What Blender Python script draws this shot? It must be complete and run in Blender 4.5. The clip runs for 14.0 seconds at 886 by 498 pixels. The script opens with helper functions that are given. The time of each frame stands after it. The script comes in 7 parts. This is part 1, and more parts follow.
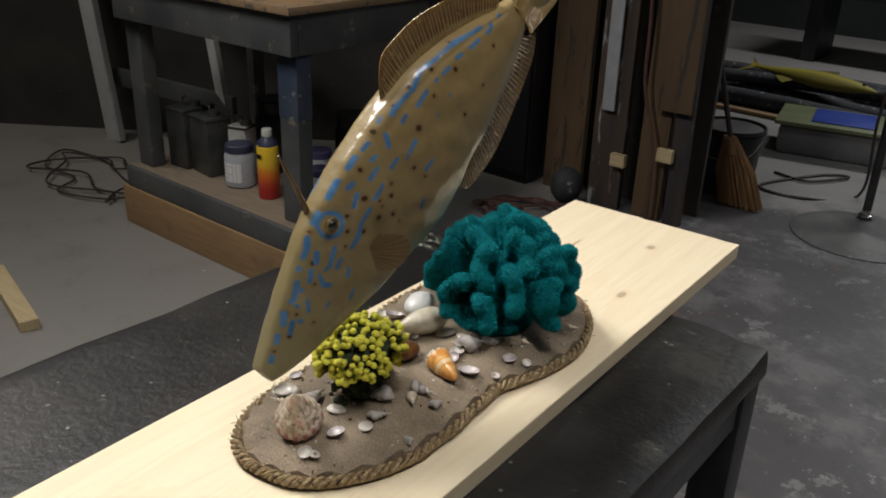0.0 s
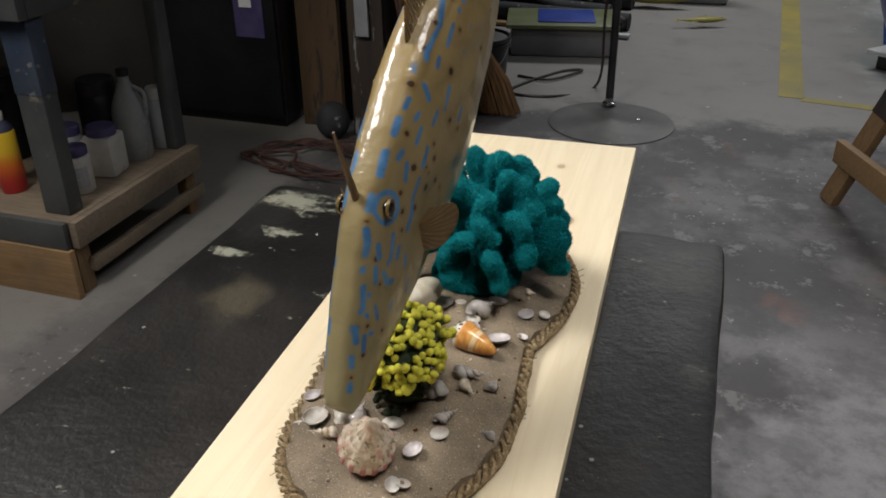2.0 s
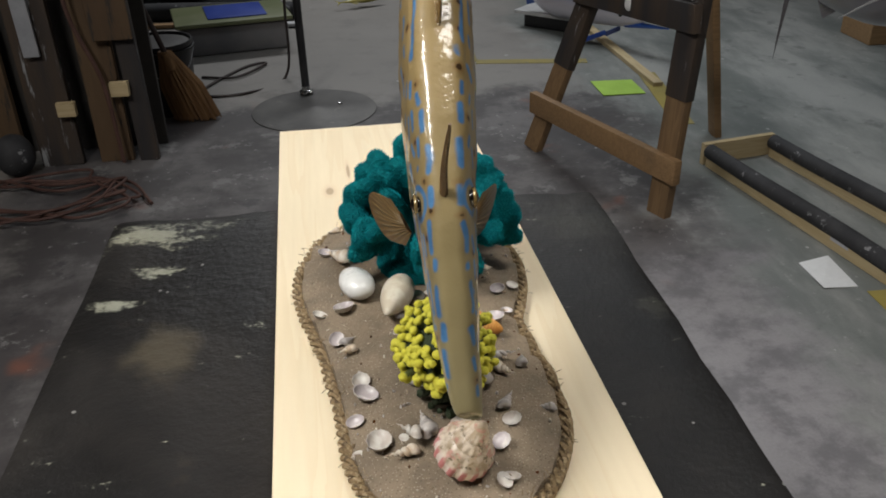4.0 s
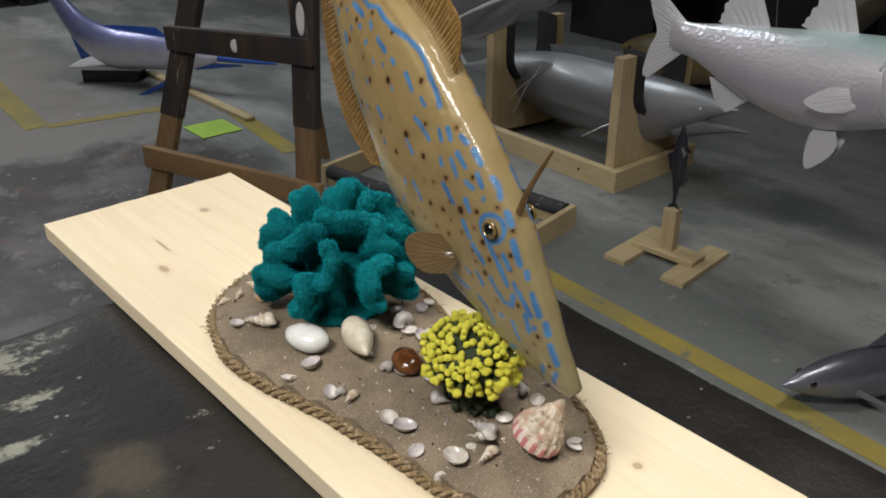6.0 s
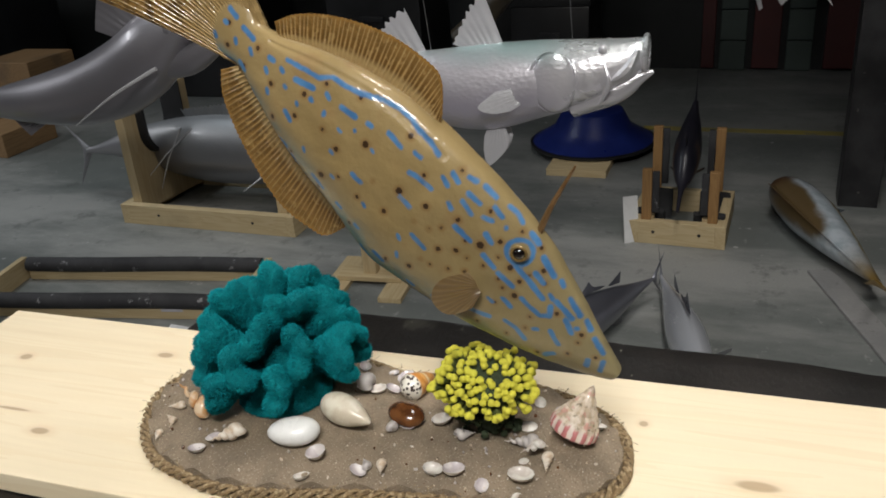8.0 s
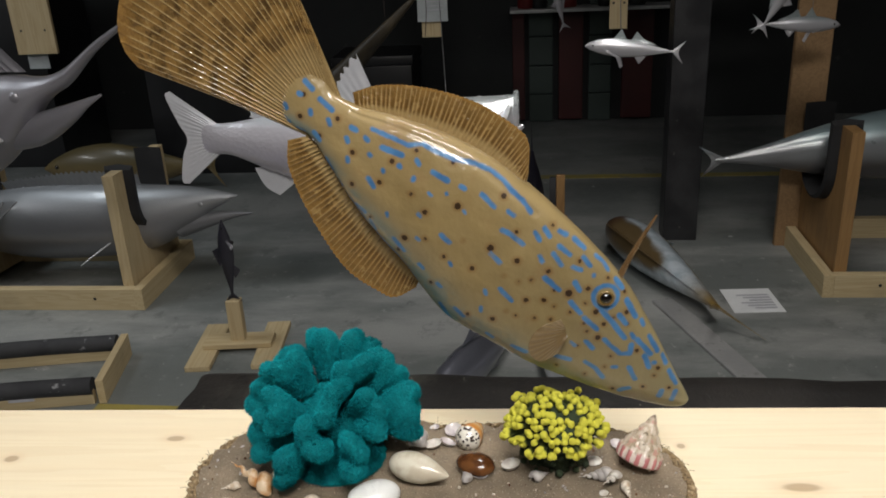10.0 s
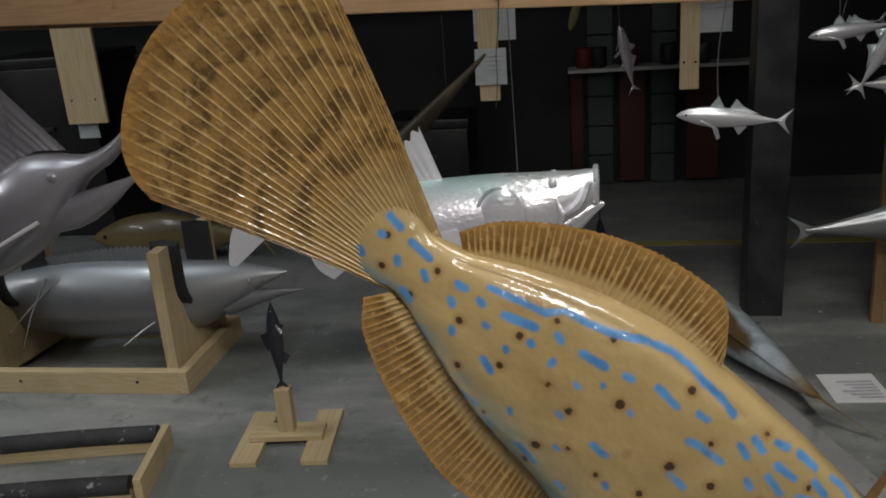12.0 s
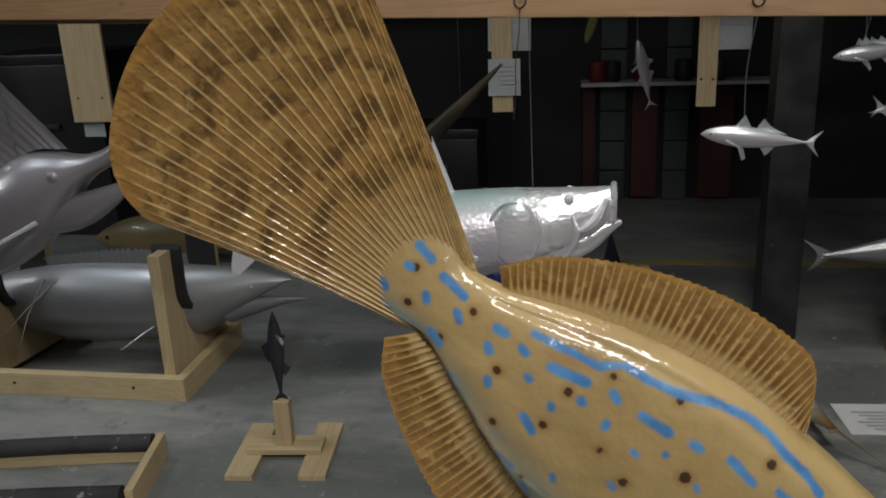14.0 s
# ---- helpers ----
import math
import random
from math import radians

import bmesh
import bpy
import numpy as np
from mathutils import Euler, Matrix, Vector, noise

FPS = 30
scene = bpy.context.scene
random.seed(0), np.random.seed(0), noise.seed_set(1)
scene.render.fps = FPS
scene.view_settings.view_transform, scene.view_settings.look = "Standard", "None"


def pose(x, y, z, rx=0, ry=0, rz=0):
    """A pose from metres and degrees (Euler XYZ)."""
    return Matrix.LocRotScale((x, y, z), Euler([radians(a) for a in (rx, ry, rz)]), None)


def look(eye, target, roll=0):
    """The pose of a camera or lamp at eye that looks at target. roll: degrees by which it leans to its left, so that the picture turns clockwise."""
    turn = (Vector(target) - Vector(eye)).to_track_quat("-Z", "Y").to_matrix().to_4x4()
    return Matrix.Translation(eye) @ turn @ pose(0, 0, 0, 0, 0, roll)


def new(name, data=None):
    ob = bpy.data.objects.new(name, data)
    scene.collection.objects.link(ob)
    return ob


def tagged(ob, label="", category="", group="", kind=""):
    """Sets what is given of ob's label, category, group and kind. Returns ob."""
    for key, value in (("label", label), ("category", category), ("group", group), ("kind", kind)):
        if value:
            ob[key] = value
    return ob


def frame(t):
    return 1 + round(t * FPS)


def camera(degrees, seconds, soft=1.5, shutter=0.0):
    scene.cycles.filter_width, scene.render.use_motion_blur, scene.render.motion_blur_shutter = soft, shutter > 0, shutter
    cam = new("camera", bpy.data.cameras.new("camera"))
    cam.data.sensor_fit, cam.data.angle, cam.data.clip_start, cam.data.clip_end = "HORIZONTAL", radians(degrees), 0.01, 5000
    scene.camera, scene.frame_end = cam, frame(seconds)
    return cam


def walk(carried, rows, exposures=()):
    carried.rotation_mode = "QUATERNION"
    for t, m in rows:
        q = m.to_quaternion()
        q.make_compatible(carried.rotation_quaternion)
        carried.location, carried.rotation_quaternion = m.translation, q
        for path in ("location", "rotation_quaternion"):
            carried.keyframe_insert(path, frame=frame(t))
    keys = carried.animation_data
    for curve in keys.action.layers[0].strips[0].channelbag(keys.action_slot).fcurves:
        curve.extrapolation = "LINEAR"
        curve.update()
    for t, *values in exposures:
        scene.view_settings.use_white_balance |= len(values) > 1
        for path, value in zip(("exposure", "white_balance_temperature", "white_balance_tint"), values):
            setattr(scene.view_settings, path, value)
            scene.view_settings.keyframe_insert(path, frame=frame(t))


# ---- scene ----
cam = camera(55.2, 14.0, 1.8)
PATH = [
    (0, (-0.004, 0.03, 1.385), (-1.141, 1.459, 0.571), 2.2),
    (0.5, (-0.083, 0.013, 1.38), (-1.083, 1.525, 0.537), 1.6),
    (1, (-0.148, -0.022, 1.376), (-0.992, 1.569, 0.505), 0.9),
    (1.5, (-0.217, -0.016, 1.367), (-0.945, 1.611, 0.461), 0.9),
    (2, (-0.297, 0.006, 1.354), (-0.843, 1.682, 0.41), -0.4),
    (2.5, (-0.357, 0.013, 1.342), (-0.692, 1.71, 0.339), 1.4),
    (2.7, (-0.383, 0.009, 1.341), (-0.666, 1.712, 0.331), 1.1),
    (4.8, (-0.708, -0.002, 1.357), (-0.128, 1.665, 0.416), -0.7),
    (5, (-0.743, 0.016, 1.364), (-0.074, 1.646, 0.418), -0.1),
    (5.5, (-0.809, 0.053, 1.368), (0.071, 1.588, 0.434), 1.5),
    (6, (-0.92, 0.081, 1.375), (0.219, 1.452, 0.467), 0.0),
    (6.5, (-1.029, 0.111, 1.393), (0.292, 1.32, 0.502), -1.6),
    (7, (-1.055, 0.189, 1.389), (0.421, 1.227, 0.526), -1.3),
    (7.5, (-1.077, 0.28, 1.388), (0.525, 1.092, 0.509), -2.6),
    (7.7, (-1.094, 0.297, 1.39), (0.544, 1.056, 0.53), -3.6),
    (9.8, (-1.221, 0.54, 1.422), (0.61, 0.77, 0.652), -3.3),
    (10, (-1.207, 0.555, 1.425), (0.633, 0.775, 0.674), -2.9),
    (10.5, (-1.154, 0.592, 1.436), (0.708, 0.782, 0.73), -2.4),
    (11, (-1.087, 0.617, 1.438), (0.789, 0.842, 0.782), -2.5),
    (11.5, (-1.01, 0.633, 1.428), (0.863, 0.907, 0.783), -3.8),
    (12, (-0.961, 0.64, 1.426), (0.91, 0.969, 0.801), -4.2),
    (12.5, (-0.923, 0.651, 1.421), (0.953, 0.979, 0.812), -2.6),
    (13, (-0.901, 0.662, 1.418), (0.983, 1.009, 0.844), -2.2),
    (13.5, (-0.893, 0.665, 1.415), (0.983, 1.018, 0.82), -2.5),
    (14, (-0.893, 0.669, 1.418), (0.984, 1.005, 0.813), -2.4),
]
walk(cam, [(t, look(eye, target, roll)) for t, eye, target, roll in PATH])

# ---- light ----
world = bpy.data.worlds.new("room_air")
scene.world = world
world.use_nodes = True
world.node_tree.nodes["Background"].inputs[0].default_value = (0.55, 0.62, 0.7, 1)
world.node_tree.nodes["Background"].inputs[1].default_value = 0.008


def area_lamp(name, at, to, sx, sy, watts, color, spread=180):
    data = bpy.data.lights.new(name, "AREA")
    data.shape, data.size, data.size_y, data.energy, data.color = "RECTANGLE", sx, sy, watts, color
    data.spread = radians(spread)
    ob = new(name, data)
    ob.matrix_basis = look(at, to)
    return ob


area_lamp("work_light", (-1.9, 0.25, 3.1), (-0.6, 0.75, 0.9), 1.2, 0.35, 41, (1.0, 0.972, 0.93), 140)
area_lamp("ceiling_tube_bench", (0.35, 0.35, 3.4), (0.3, 0.6, 0.0), 1.2, 0.35, 17, (1.0, 0.965, 0.92), 115)
area_lamp("ceiling_tube_far", (-0.3, 6.9, 3.4), (-0.3, 6.9, 0.0), 2.2, 0.4, 85, (0.94, 0.96, 0.98))
area_lamp("ceiling_tube_side", (-4.3, 0.7, 3.3), (-4.3, 0.9, 0.0), 1.2, 0.3, 25, (1.0, 0.95, 0.88))
area_lamp("ceiling_tube_right", (1.2, 3.7, 3.4), (1.2, 3.7, 0.0), 1.4, 0.4, 17, (0.88, 0.95, 1.0), 120)


# ---- materials ----
class Nodes:
    """A short hand for node materials."""

    def __init__(self, name):
        self.mat = bpy.data.materials.new(name)
        self.mat.use_nodes = True
        self.tree = self.mat.node_tree
        self.bsdf = self.tree.nodes["Principled BSDF"]
        self.coord = self.tree.nodes.new("ShaderNodeTexCoord").outputs["Object"]

    def put(self, socket, value):
        if isinstance(value, bpy.types.NodeSocket):
            self.tree.links.new(value, socket)
        elif isinstance(value, (tuple, list)) and len(value) == 3 and socket.type == "RGBA":
            socket.default_value = (*value, 1)
        else:
            socket.default_value = value

    def math(self, op, a, b=0.0, clamp=False):
        n = self.tree.nodes.new("ShaderNodeMath")
        n.operation, n.use_clamp = op, clamp
        self.put(n.inputs[0], a)
        self.put(n.inputs[1], b)
        return n.outputs[0]

    def stretch(self, s, shift=(0, 0, 0), turn=(0, 0, 0)):
        n = self.tree.nodes.new("ShaderNodeMapping")
        self.put(n.inputs[0], self.coord)
        n.inputs["Scale"].default_value, n.inputs["Location"].default_value = s, shift
        n.inputs["Rotation"].default_value = turn
        return n.outputs[0]

    def noise(self, scale, detail=4, vec=None, rough=0.55, warp=0.0):
        n = self.tree.nodes.new("ShaderNodeTexNoise")
        self.put(n.inputs["Vector"], vec or self.coord)
        n.inputs["Scale"].default_value, n.inputs["Detail"].default_value = scale, detail
        n.inputs["Roughness"].default_value, n.inputs["Distortion"].default_value = rough, warp
        return n.outputs["Fac"]

    def cells(self, scale, vec=None, out="Distance"):
        n = self.tree.nodes.new("ShaderNodeTexVoronoi")
        self.put(n.inputs["Vector"], vec or self.coord)
        n.inputs["Scale"].default_value = scale
        return n.outputs[out]

    def step(self, v, lo, hi):
        n = self.tree.nodes.new("ShaderNodeMapRange")
        n.interpolation_type = "SMOOTHSTEP"
        self.put(n.inputs[0], v)
        n.inputs[1].default_value, n.inputs[2].default_value = lo, hi
        return n.outputs[0]

    def span(self, v, lo, hi):
        n = self.tree.nodes.new("ShaderNodeMapRange")
        self.put(n.inputs[0], v)
        n.inputs[3].default_value, n.inputs[4].default_value = lo, hi
        return n.outputs[0]

    def mix(self, fac, a, b, kind="MIX"):
        n = self.tree.nodes.new("ShaderNodeMix")
        n.data_type, n.blend_type = "RGBA", kind
        self.put(n.inputs[0], fac)
        self.put(n.inputs[6], a)
        self.put(n.inputs[7], b)
        return n.outputs[2]

    def value(self, name):
        n = self.tree.nodes.new("ShaderNodeAttribute")
        n.attribute_name = name
        return n.outputs["Fac"]

    def chance(self):
        return self.tree.nodes.new("ShaderNodeObjectInfo").outputs["Random"]

    def near(self, at, reach):
        """1 at a place, 0 beyond the reach (three radii)."""
        n = self.tree.nodes.new("ShaderNodeVectorMath")
        n.operation = "SUBTRACT"
        self.put(n.inputs[0], self.coord)
        n.inputs[1].default_value = at
        d = self.tree.nodes.new("ShaderNodeVectorMath")
        d.operation = "DIVIDE"
        self.put(d.inputs[0], n.outputs[0])
        d.inputs[1].default_value = reach
        l = self.tree.nodes.new("ShaderNodeVectorMath")
        l.operation = "LENGTH"
        self.put(l.inputs[0], d.outputs[0])
        return self.math("SUBTRACT", 1.0, l.outputs["Value"], True)

    def axis(self, k):
        n = self.tree.nodes.new("ShaderNodeSeparateXYZ")
        self.put(n.inputs[0], self.coord)
        return n.outputs[k]

    def done(self, color, rough=0.5, metal=0.0, height=None, bump=0.2, depth=0.004, coat=0.0, sheen=0.0, spec=0.5):
        b = self.bsdf
        self.put(b.inputs["Base Color"], color)
        self.put(b.inputs["Roughness"], rough)
        self.put(b.inputs["Metallic"], metal)
        b.inputs["Coat Weight"].default_value, b.inputs["Coat Roughness"].default_value = coat, 0.09
        b.inputs["Sheen Weight"].default_value = sheen
        b.inputs["Specular IOR Level"].default_value = spec
        if height is not None:
            n = self.tree.nodes.new("ShaderNodeBump")
            n.inputs["Strength"].default_value, n.inputs["Distance"].default_value = bump, depth
            self.put(n.inputs["Height"], height)
            self.tree.links.new(n.outputs[0], b.inputs["Normal"])
            if coat > 0.45:
                self.tree.links.new(n.outputs[0], b.inputs["Coat Normal"])
        return self.mat


def surface(name, a, b, scale=6.0, fine=90.0, rough=0.6, metal=0.0, bump=0.25, depth=0.003, coat=0.0, wear=None, wear_at=0.6, stretch=(1, 1, 1), spec=0.5):
    """A plain worn surface: two colours in large patches, fine grain, and wear of a third colour."""
    n = Nodes(name)
    v = n.stretch(stretch)
    big, small = n.noise(scale, 5, v), n.noise(fine, 3, v)
    c = n.mix(n.step(big, 0.35, 0.68), a, b)
    c = n.mix(n.span(small, 0.0, 0.35), c, tuple(x * 0.55 for x in a))
    if wear:
        c = n.mix(n.math("MULTIPLY", n.step(n.noise(scale * 2.7, 6, v, 0.7), wear_at, wear_at + 0.06), 0.85), c, wear)
    return n.done(c, n.span(big, rough - 0.1, min(1.0, rough + 0.12)), metal, small, bump, depth, coat, spec=spec)


def timber(name, a, b, along=1, rough=0.62, dirt=0.25, grime=(0.05, 0.045, 0.04), knots=()):
    """Sawn softwood with its grain along one axis."""
    n = Nodes(name)
    s = [14.0, 14.0, 14.0]
    s[along] = 0.9
    shift = [0, 0, 0]
    v = n.stretch(s)
    ring = n.noise(1.6, 3, v, 0.5, 0.6)
    line = n.math("FRACT", n.math("MULTIPLY", ring, 7.0))
    grain = n.noise(9.0, 4, v)
    c = n.mix(n.math("MULTIPLY", n.step(line, 0.25, 1.0), 0.55), a, b)
    c = n.mix(n.span(grain, 0.0, 0.4), c, tuple(x * 0.7 for x in b))
    c = n.mix(n.math("MULTIPLY", n.step(n.noise(3.3, 5), 0.52, 0.75), dirt), c, grime)
    c = n.mix(n.math("MULTIPLY", n.chance(), 0.18), c, b)
    for at, reach in knots:
        k = n.near(at, reach)
        c = n.mix(n.math("MULTIPLY", n.step(k, 0.05, 0.9), 0.4), c, (b[0] * 0.75, b[1] * 0.6, b[2] * 0.5))
        c = n.mix(n.math("MULTIPLY", n.step(k, 0.55, 0.75), 0.5), c, (0.22, 0.125, 0.05))
    return n.done(c, n.span(grain, rough - 0.08, rough + 0.15), 0, grain, 0.25, 0.001)


KNOTS = [((0.044, -0.102, 0.884), (0.016, 0.022, 0.05)), ((0.068, -0.829, 0.884), (0.012, 0.012, 0.05)), ((-0.049, -0.169, 0.884), (0.006, 0.06, 0.05)),
         ((0.000, -0.932, 0.884), (0.018, 0.05, 0.05)), ((-0.031, -0.976, 0.884), (0.02, 0.022, 0.05)), ((0.089, -0.664, 0.884), (0.01, 0.02, 0.05)),
         ((-0.076, -0.229, 0.884), (0.014, 0.03, 0.05)), ((0.082, -0.274, 0.884), (0.014, 0.028, 0.05))]
M_WEATHERED = timber("weathered_board", (0.25, 0.195, 0.14), (0.16, 0.12, 0.082), 0, 0.65, 0.4)
M_BOARD = timber("pale_pine", (0.87, 0.76, 0.555), (0.80, 0.66, 0.44), 1, 0.55, 0.06, (0.5, 0.36, 0.2), KNOTS)
M_PINE_Y = timber("pine_along_y", (0.58, 0.47, 0.28), (0.45, 0.33, 0.17), 1)
M_PINE_X = timber("pine_along_x", (0.58, 0.47, 0.28), (0.45, 0.33, 0.17), 0)
M_PINE_Z = timber("pine_along_z", (0.56, 0.45, 0.27), (0.43, 0.31, 0.16), 2)
M_AMBER_Z = timber("amber_varnished_timber", (0.34, 0.195, 0.075), (0.23, 0.12, 0.042), 2, 0.5, 0.35)
M_OLD_Z = timber("stained_timber_z", (0.25, 0.155, 0.075), (0.145, 0.085, 0.042), 2, 0.6, 0.5)
M_OLD_X = timber("stained_timber_x", (0.31, 0.19, 0.09), (0.19, 0.11, 0.05), 0, 0.6, 0.45)
M_PLY = timber("plywood_skirt", (0.37, 0.235, 0.115), (0.24, 0.14, 0.062), 0, 0.6, 0.45, (0.06, 0.05, 0.04), [((0.30, -0.36, 0.085), (0.05, 0.08, 0.035)), ((-0.22, -0.36, 0.06), (0.04, 0.08, 0.03))])
BEAM_KNOTS = [((0.966, y, 1.357 + 0.028 * y + o), (0.05, 0.016, 0.012)) for y, o in ((0.335, 0.01), (0.815, -0.012), (1.30, 0.02), (1.72, -0.01), (1.80, 0.012), (2.4, 0.0), (-0.1, -0.02))]
M_BEAM = timber("beam_wood", (0.40, 0.255, 0.135), (0.27, 0.155, 0.075), 1, 0.55, 0.45, (0.12, 0.06, 0.03), BEAM_KNOTS)


def floor_material():
    n = Nodes("stained_concrete")
    x, y = n.axis(0), n.axis(1)
    wob = n.math("MULTIPLY", n.math("SUBTRACT", n.noise(1.1, 6, None, 0.7), 0.5), 1.5)
    pale = n.mix(n.noise(0.7, 5), (0.21, 0.196, 0.182), (0.31, 0.292, 0.272))
    pale = n.mix(n.math("MULTIPLY", n.step(n.noise(4.5, 6, None, 0.7), 0.5, 0.72), 0.5), pale, (0.14, 0.135, 0.13))
    green = n.mix(n.step(n.noise(1.6, 6, n.stretch((1.0, 0.35, 1.0), (0, 0, 0), (0, 0, 0.5)), 0.65), 0.42, 0.62), (0.165, 0.182, 0.174), (0.37, 0.375, 0.36))
    green = n.mix(n.math("MULTIPLY", n.step(n.noise(6.0, 6, None, 0.7), 0.56, 0.66), 0.55), green, (0.10, 0.112, 0.108))
    green = n.mix(n.math("MULTIPLY", n.step(n.noise(17.0, 6, None, 0.75), 0.60, 0.66), 0.6), green, (0.42, 0.42, 0.40))
    black = n.mix(n.step(n.noise(2.2, 6, None, 0.68), 0.45, 0.64), (0.064, 0.057, 0.058), (0.155, 0.144, 0.143))
    black = n.mix(n.math("MULTIPLY", n.step(n.noise(5.0, 7, None, 0.74), 0.57, 0.62), 0.7), black, (0.24, 0.235, 0.23))
    black = n.mix(n.math("MULTIPLY", n.step(n.noise(15.0, 6, n.stretch((1, 1, 1), (2, 5, 0)), 0.75), 0.62, 0.66), 0.7), black, (0.36, 0.355, 0.35))
    black = n.mix(n.math("MULTIPLY", n.step(n.noise(3.1, 3, n.stretch((1, 1, 1), (7, 3, 0))), 0.62, 0.74), 0.6), black, (0.26, 0.085, 0.045))
    specks = n.math("LESS_THAN", n.cells(34), n.math("MULTIPLY", n.step(n.noise(2.3, 3), 0.45, 0.7), 0.17))
    black = n.mix(n.math("MULTIPLY", specks, 0.7), black, (0.42, 0.42, 0.41))
    black = n.mix(n.math("MULTIPLY", n.step(n.noise(11.0, 6, n.stretch((1, 1, 1), (1, 9, 0)), 0.72), 0.56, 0.66), 0.7), black, (0.04, 0.038, 0.042))
    xx, yy = n.math("ADD", x, wob), n.math("ADD", y, wob)
    is_green = n.step(xx, 0.45, 0.75)
    in_front = n.math("SUBTRACT", 1.0, n.step(yy, 3.75, 4.05), True)
    is_black = n.math("MULTIPLY", n.step(xx, -1.95, -1.7), in_front)
    c = n.mix(is_black, pale, black)
    near_patch = n.math("MULTIPLY", n.step(xx, -0.2, 0.15), n.math("SUBTRACT", 1.0, n.step(yy, 1.8, 2.6), True))
    c = n.mix(n.math("MULTIPLY", near_patch, 0.85), c, n.mix(n.step(n.noise(5.5, 6, None, 0.7), 0.4, 0.62), (0.36, 0.345, 0.36), (0.20, 0.192, 0.205)))
    # darker mottled tone for the floor east of about x 2.2
    east_dark = n.mix(n.step(n.noise(3.1, 6, None, 0.7), 0.42, 0.62), (0.075, 0.082, 0.078), (0.15, 0.155, 0.148))
    green = n.mix(n.math("MULTIPLY", n.step(n.math("ADD", x, n.math("MULTIPLY", wob, 0.35)), 2.15, 2.75), 0.55), green, east_dark)
    c = n.mix(n.math("MULTIPLY", is_green, 0.92), c, green)
    # spatter: small pale drips
    dots = n.math("LESS_THAN", n.cells(7.5), n.math("MULTIPLY", n.step(n.noise(1.7, 2), 0.4, 0.7), 0.10))
    c = n.mix(n.math("MULTIPLY", dots, 0.8), c, (0.5, 0.5, 0.49))
    fine = n.noise(140, 3)
    c = n.mix(n.span(fine, 0.0, 0.3), c, (0.05, 0.05, 0.05))
    return n.done(c, n.span(n.noise(2.6, 5), 0.36, 0.72), 0, n.noise(35, 5), 0.12, 0.003)


def bench_material():
    n = Nodes("worn_black_paint")
    c = n.mix(n.step(n.noise(5, 6, None, 0.65), 0.4, 0.7), (0.0060, 0.0054, 0.0052), (0.019, 0.0165, 0.0148))
    c = n.mix(n.math("MULTIPLY", n.step(n.noise(14, 6, None, 0.7), 0.62, 0.75), 0.3), c, (0.08, 0.062, 0.045))
    streak = n.math("ADD", n.math("MULTIPLY", n.noise(30, 6, n.stretch((0.6, 1.4, 1.0), (0, 0, 0), (0, 0, 0.35)), 0.75), 0.7), n.math("MULTIPLY", n.noise(130, 4, None, 0.7), 0.3))
    blots = [((-0.238, 0.675, 0.86), (0.11, 0.055, 0.2), 0.8), ((-0.238, 0.585, 0.86), (0.05, 0.022, 0.2), 0.9), ((-0.268, 0.520, 0.86), (0.045, 0.018, 0.2), 0.9),
             ((0.262, 0.625, 0.86), (0.1, 0.1, 0.2), 0.05), ((0.294, 0.430, 0.86), (0.03, 0.05, 0.2), 0.1)]
    for at, reach, much in blots:
        m = n.step(n.math("ADD", n.math("MULTIPLY", n.near(at, reach), 0.5), n.math("MULTIPLY", n.math("SUBTRACT", streak, 0.5), 1.9)), 0.2, 0.42)
        c = n.mix(n.math("MULTIPLY", m, much * 0.6), c, n.mix(n.noise(9, 3), (0.36, 0.40, 0.36), (0.52, 0.50, 0.36)))
    c = n.mix(n.math("MULTIPLY", n.step(n.math("ADD", n.near((-0.203, 0.420, 0.86), (0.07, 0.09, 0.2)), n.math("SUBTRACT", n.noise(30, 4), 0.5)), 0.35, 0.8), 0.14), c, (0.33, 0.27, 0.17))
    dots = n.math("LESS_THAN", n.cells(26), 0.055)
    c = n.mix(n.math("MULTIPLY", dots, 0.5), c, (0.4, 0.4, 0.38))
    h = n.noise(60, 5, None, 0.7)
    return n.done(c, n.span(n.noise(7, 5), 0.30, 0.56), 0, h, 0.55, 0.003, spec=0.5)


M_FLOOR, M_BENCH = floor_material(), bench_material()
M_WALL = surface("dark_block_paint", (0.011, 0.012, 0.013), (0.019, 0.021, 0.021), 2.2, 60, 0.8, wear=(0.04, 0.04, 0.038), wear_at=0.66)
M_CEIL = surface("sooty_ceiling", (0.04, 0.04, 0.042), (0.06, 0.06, 0.06), 1.5, 40, 0.9)
M_YELLOW_LINE = surface("worn_yellow_paint", (0.36, 0.285, 0.065), (0.25, 0.215, 0.09), 3, 60, 0.6, wear=(0.17, 0.165, 0.13), wear_at=0.60)
M_BLACK_STEEL = surface("black_steel", (0.012, 0.012, 0.014), (0.03, 0.03, 0.032), 9, 120, 0.42, wear=(0.11, 0.10, 0.09), wear_at=0.66)
M_DISC = surface("scuffed_steel_disc", (0.085, 0.082, 0.08), (0.15, 0.145, 0.138), 5, 90, 0.5, 0.3, wear=(0.2, 0.19, 0.17), wear_at=0.62)
M_CHROME = surface("bright_bolt", (0.6, 0.6, 0.6), (0.7, 0.7, 0.7), 30, 200, 0.25, 1.0)
M_BLUEGREY = surface("blue_grey_paint", (0.055, 0.060, 0.064), (0.10, 0.102, 0.10), 4, 70, 0.6, wear=(0.2, 0.17, 0.13), wear_at=0.6)
